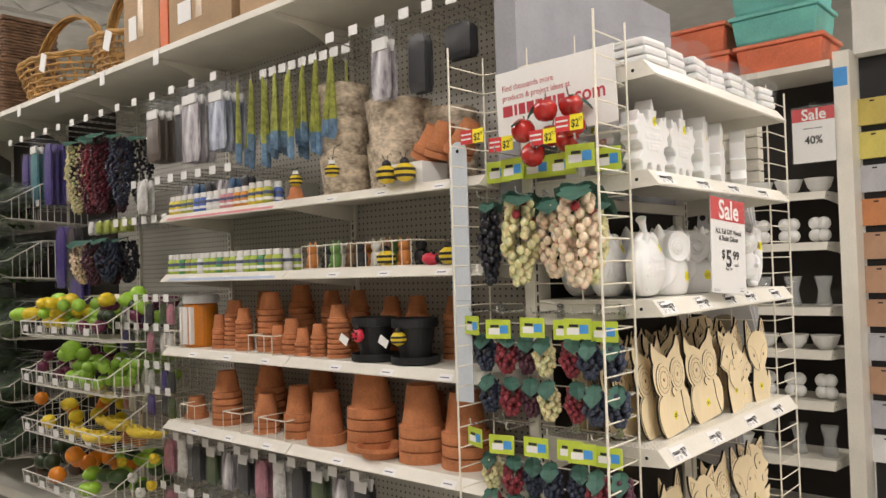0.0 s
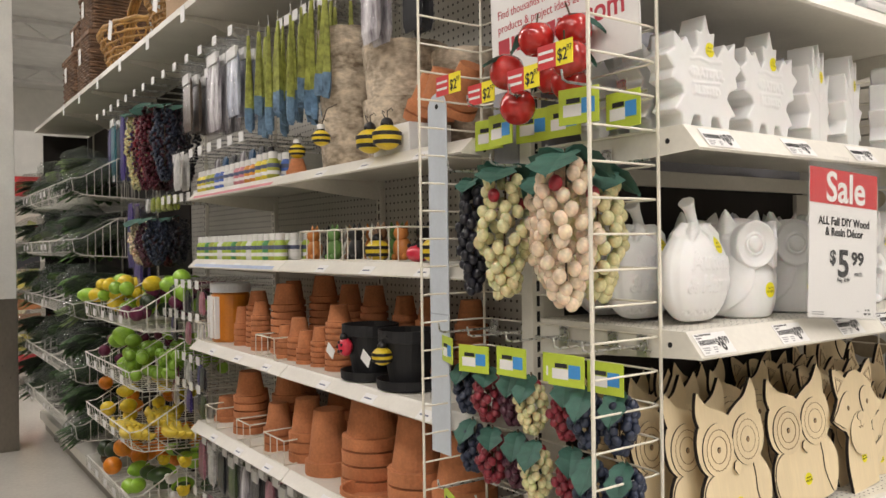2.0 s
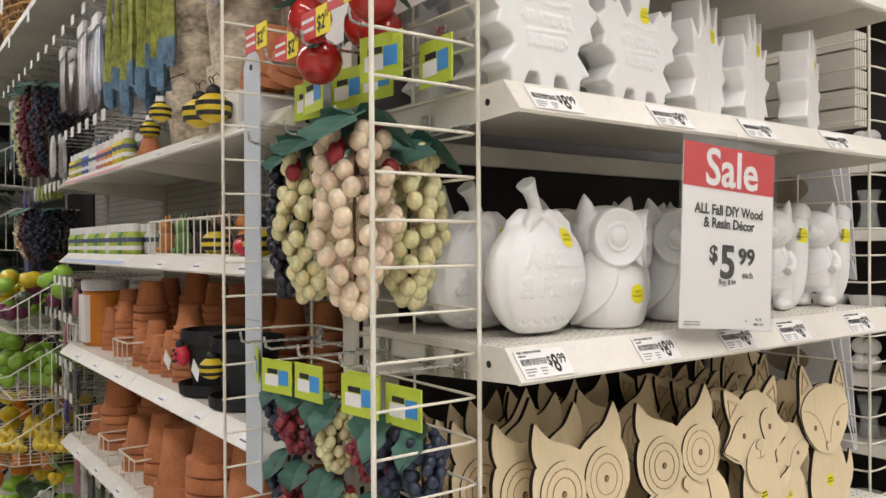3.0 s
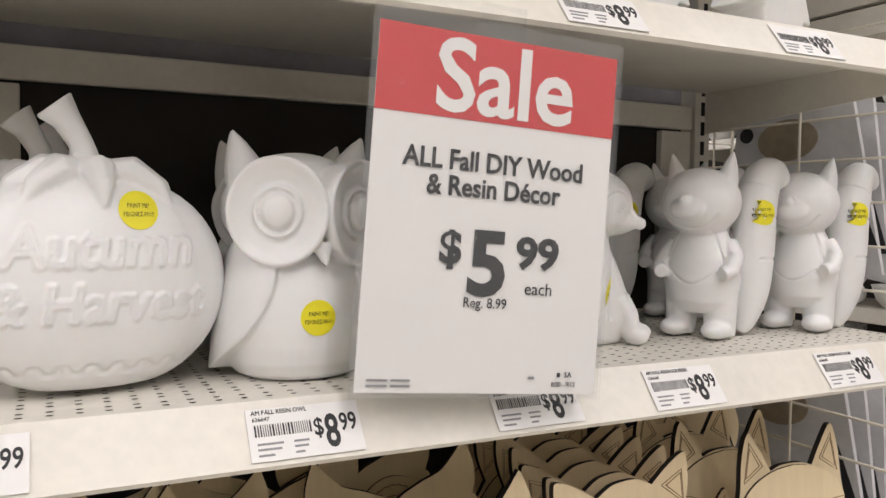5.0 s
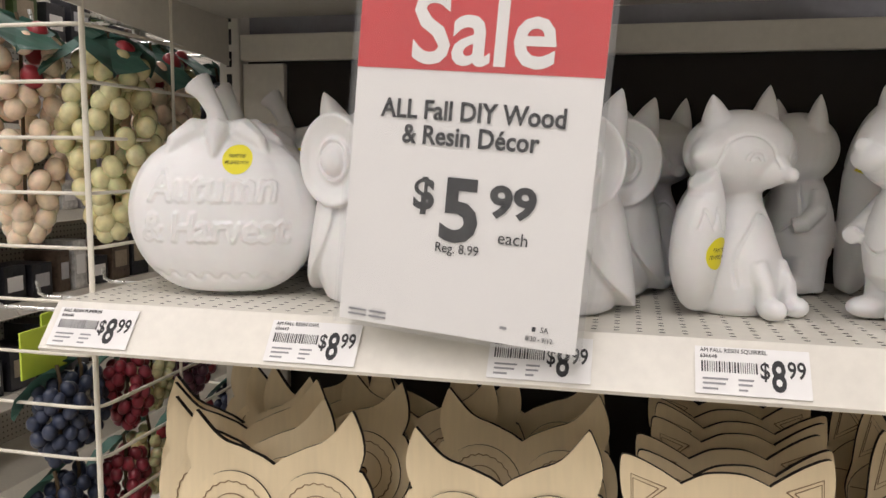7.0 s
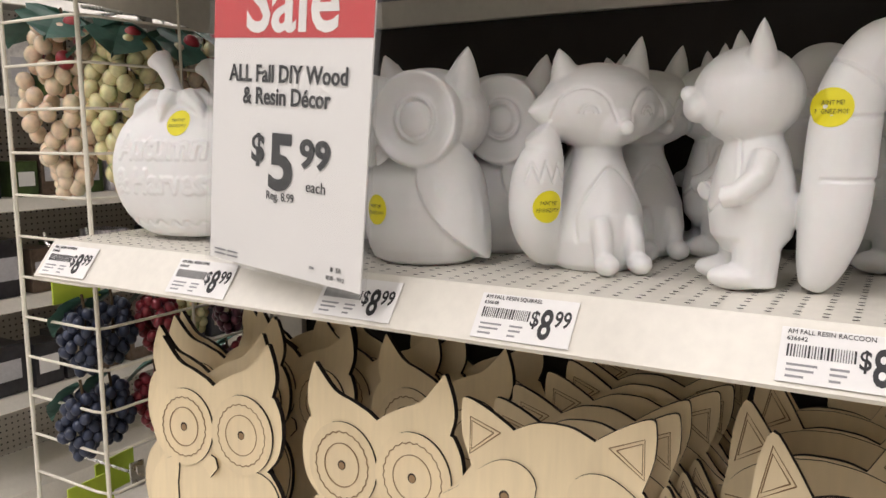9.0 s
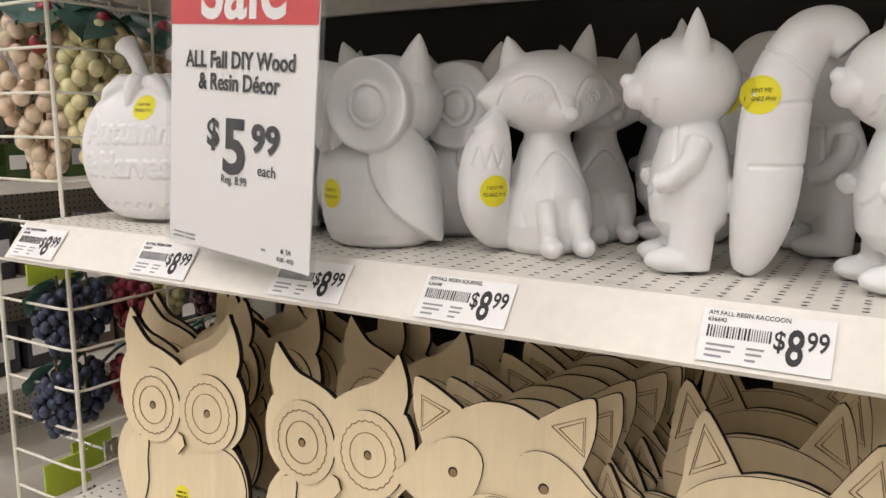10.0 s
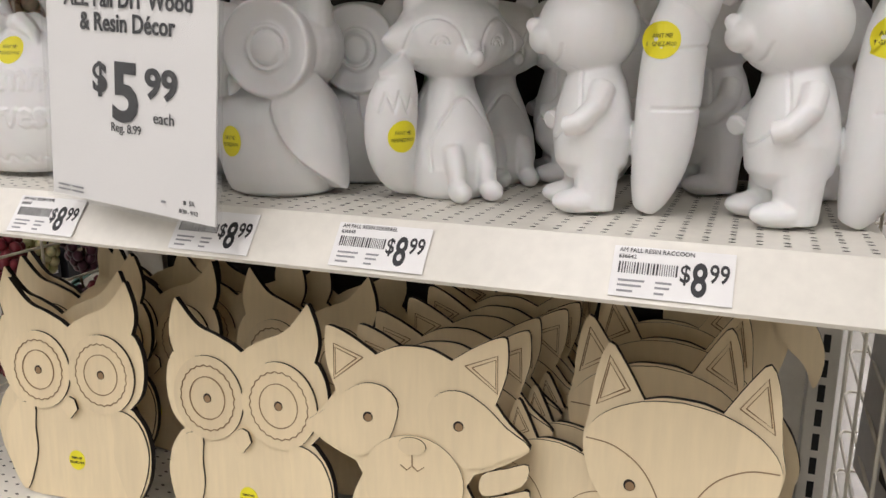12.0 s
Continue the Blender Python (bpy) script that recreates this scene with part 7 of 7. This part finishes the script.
# black panel with paper pads beyond the white post
BLACKPANEL = mat("black_display_panel", (0.012, 0.012, 0.014), 0.6, var=0.15)
slab("black_display", NX + 0.16, NX + 0.3, -1.9, 0.14, 0.0, 2.5, BLACKPANEL, "black display wall of paper pads", "display wall")
slab("white_post", NX - 0.02, NX + 0.16, 0.145, 0.225, 0.0, 2.52, CREAM, "white end post of the paper display", "post")
slab("display_header", NX + 0.06, NX + 0.2, -1.9, 0.14, 2.505, 2.95, WALLPAINT, "white header board over the paper display", "header board")
PADS = [mat("paper_pad_" + n, c, 0.6, var=0.08, scale=9) for n, c in (("gold", (0.5, 0.4, 0.1)), ("black", (0.04, 0.04, 0.045)), ("yellow", (0.58, 0.5, 0.12)), ("grey", (0.42, 0.42, 0.45)), ("orange", (0.5, 0.2, 0.08)), ("tan", (0.42, 0.25, 0.16)), ("white", (0.7, 0.7, 0.7)), ("red", (0.55, 0.05, 0.06)))]
order = ((0, 1), (2, 2), (3, 3), (4, 3), (5, 5), (5, 5), (5, 6), (3, 6), (5, 6), (3, 7), (6, 7))
for r, pair in enumerate(order):
    for c in range(7):
        t = thing("paper_pad", "wrapped pad of coloured craft paper on the black display", "paper pad", "paper pads", at=Matrix.Translation((NX + 0.156, 0.075 - 0.17 * c, 2.27 - 0.182 * r)))
        part("pad", boxed(-0.03, 0.0, -0.07, 0.07, -0.145, 0.0, bevel=0.002), PADS[pair[c % 2]], t)
        part("hang_hole", boxed(-0.0315, -0.0302, -0.012, 0.012, -0.02, -0.012), SLOT, t)
sale_sign(Matrix.Translation((NX - 0.04, 0.33, 1.93)) @ turned @ Matrix.Scale(1.02, 4), False)
bt = thing("blue_tag", "small blue tag on the white post", "tag", at=Matrix.Translation((NX - 0.0215, 0.19, 2.38)))
part("card", boxed(-0.001, 0.001, -0.035, 0.035, -0.05, 0.05), TAGBLUE, bt)

# ---- flower department beyond the column ----
BLOOM = [mat("silk_flower_" + n, c, 0.7, var=0.15, scale=20, bump=0.1) for n, c in (("cream", (0.66, 0.6, 0.42)), ("ivory", (0.7, 0.67, 0.58)), ("lime", (0.48, 0.5, 0.2)))]
BUCKET = mat("pale_green_bucket", (0.42, 0.45, 0.38), 0.5, var=0.08)
slab("flower_rack_back", -3.2, 0.6, 9.6, 9.66, 0, 2.05, CREAM, "cream back board of the flower racks", "back board")
for z in (0.28, 0.75, 1.2):
    slab("flower_rack_shelf", -3.2, 0.3, 9.0, 9.6, z - 0.03, z, CREAM, "cream flower rack shelf", "shelf")
rnd = random.Random(77)
for z in (0.28, 0.75, 1.2):
    for k in range(9):
        x = 0.1 - 0.24 * k
        t = thing("flower_bucket", "pale green bucket of cream silk flowers", "flowers in bucket", "flower buckets", at=Matrix.Translation((x, 9.16, z + 0.0006)))
        part("bucket", lathe(bmesh.new(), [(0.055, 0), (0.085, 0.3), (0.09, 0.3), (0.09, 0.31), (0.08, 0.31), (0.052, 0.012)], 20), BUCKET, t)
        for c in range(12):
            cx, cy, cz = rnd.uniform(-0.13, 0.13), rnd.uniform(-0.14, 0.08), 0.33 + 0.02 * c + rnd.uniform(-0.03, 0.03)
            bm = bmesh.new()
            for i in range(9):
                a, q = i * 2.4, 0.014 * math.sqrt(i)
                ball(bm, (cx + q * math.cos(a), cy - 0.1 + 0.5 * q, cz + q * math.sin(a)), (0.024, 0.013, 0.024), 8, 5)
            part("bloom", bm, BLOOM[(k + c) % 3], t)
        bm = bmesh.new()
        for i in range(16):
            a, u = i * 2.4, 0.03 * (i % 5)
            leaf_blade(bm, (0.02 * math.cos(a), 0.02 * math.sin(a), 0.27), (0.15 * math.cos(a), 0.1 * math.sin(a), 0.34 + 1.5 * u), 0.045, 0.02)
        part("foliage", bm, LEAFGREEN, t)
slab("red_banner", -3.2, 0.4, 8.96, 8.99, 2.08, 2.3, RED, "red banner board over the flower racks", "banner")
slab("white_banner", -3.2, 0.5, 8.9, 8.93, 2.32, 2.8, WALLPAINT, "white sign board over the flower racks", "sign board")
rack = thing("carded_rack", "narrow wire rack of small coloured packages", "display rack", at=Matrix.Translation((0.02, 7.9, 0)))
part("pole", tube(bmesh.new(), [(0, 0, 0.08), (0, 0, 1.55)], 0.015, 8), CHROME, rack)
for k in range(4):
    a = k * math.pi / 2
    part("foot", tube(bmesh.new(), [(0, 0, 0.08), (0.16 * math.cos(a), 0.16 * math.sin(a), 0.02)], 0.012, 6), CHROME, rack)
for k in range(6):
    part("package", boxed(-0.1, 0.1, -0.1, -0.06, 0.3 + 0.2 * k, 0.46 + 0.2 * k, bevel=0.003), (PADS[7], PADS[2], PADS[5], PADS[4], PADS[2], PADS[1])[k], rack)

# ---- ceiling services ----
DUCT = mat("white_sheet_metal_duct", (0.55, 0.55, 0.54), 0.45, metal=0.2, var=0.08)
for y in (-4.0, -1.0, 2.0, 5.0, 8.0, 11.0, 14.0):
    j = thing("roof_joist", "white painted steel roof joist under the deck", "joist", "roof joists", at=Matrix.Translation((0, y, CEILING - 0.3)))
    part("top_chord", boxed(-9, 9, -0.04, 0.04, 0.24, 0.3), CEILPAINT, j)
    part("bottom_chord", boxed(-9, 9, -0.04, 0.04, 0.0, 0.05), CEILPAINT, j)
    for k in range(24):
        x = -9 + 0.75 * k
        part("web", tube(bmesh.new(), [(x, 0, 0.03), (x + 0.375, 0, 0.27), (x + 0.75, 0, 0.03)], 0.014, 5), CEILPAINT, j)
d = thing("air_duct", "round white air duct hanging under the ceiling", "air duct", at=Matrix.Translation((-3.8, 0, 4.05)))
part("duct", tube(bmesh.new(), [(0, -7, 0), (0, 16, 0)], 0.22, 24), DUCT, d, smooth=True)
for y in range(-6, 16, 2):
    part("joint_ring", tube(bmesh.new(), [(0, y, 0), (0, y + 0.04, 0)], 0.228, 24), DUCT, d)
u = thing("air_unit", "grey air handling unit with dark grille under the ceiling", "air unit", at=Matrix.Translation((-0.9, 12.5, 3.5)))
part("casing", boxed(-0.9, 0.9, -0.6, 0.6, 0, 0.7, bevel=0.02), DUCT, u)
for hx in (-0.8, 0.8):
    part("hanger", tube(bmesh.new(), [(hx, 0, 0.7), (hx, 0, CEILING - 3.5)], 0.012), DUCT, u)
part("grille", boxed(-0.7, 0.7, -0.62, -0.602, 0.1, 0.4), DARKBACK, u, "dark louvred grille")


# ---- unseen shelving on the other side of the aisle, added for bounce and reflections ----
OX, OY0, OY1 = -1.78, 0.75, 4.4
facing = Matrix.Rotation(radians(90), 4, "Z")
slab("unseen_back", OX - 0.42, OX - 0.4, OY0, OY1, 0, 2.3, PEG, "unseen off-white pegboard added across the aisle for bounce light", "pegboard")
slab("unseen_base", OX - 0.4, OX, OY0, OY1, 0, 0.14, CREAM, "unseen cream base plinth added across the aisle", "plinth")
rnd = random.Random(51)
OPPCOL = [BAGMATS[n] for n in ("dark", "brown", "moss", "white", "dark", "silver", "brown")]
for z in (0.5, 0.86, 1.22, 1.58, 1.94):
    for y in (OY0, OY0 + 1.22, OY0 + 2.44):
        shelf("unseen_shelf", "unseen cream steel shelf of boxed crafts added across the aisle", 1.21, 0.39, Matrix.Translation((OX, y, z)) @ facing, "opposite shelves")
    y = OY0 + 0.06
    while y < 2.9:
        w, h, d = rnd.uniform(0.07, 0.14), rnd.uniform(0.12, 0.24), rnd.uniform(0.1, 0.2)
        t = thing("craft_box", "unseen small boxed craft kit added on the shelf across the aisle", "box", "boxed craft kits", at=Matrix.Translation((OX - 0.05 - d / 2, y + w / 2, z + 0.0006)) @ Matrix.Rotation(rnd.uniform(-0.08, 0.08), 4, "Z"))
        part("carton", boxed(-d / 2, d / 2, -w / 2, w / 2, 0, h, bevel=0.003), rnd.choice(OPPCOL), t)
        part("label", boxed(d / 2, d / 2 + 0.001, -w * 0.35, w * 0.35, h * 0.3, h * 0.7), rnd.choice((WHITECARD, KRAFT, PALEGREY)), t)
        y += w + rnd.uniform(0.02, 0.05)
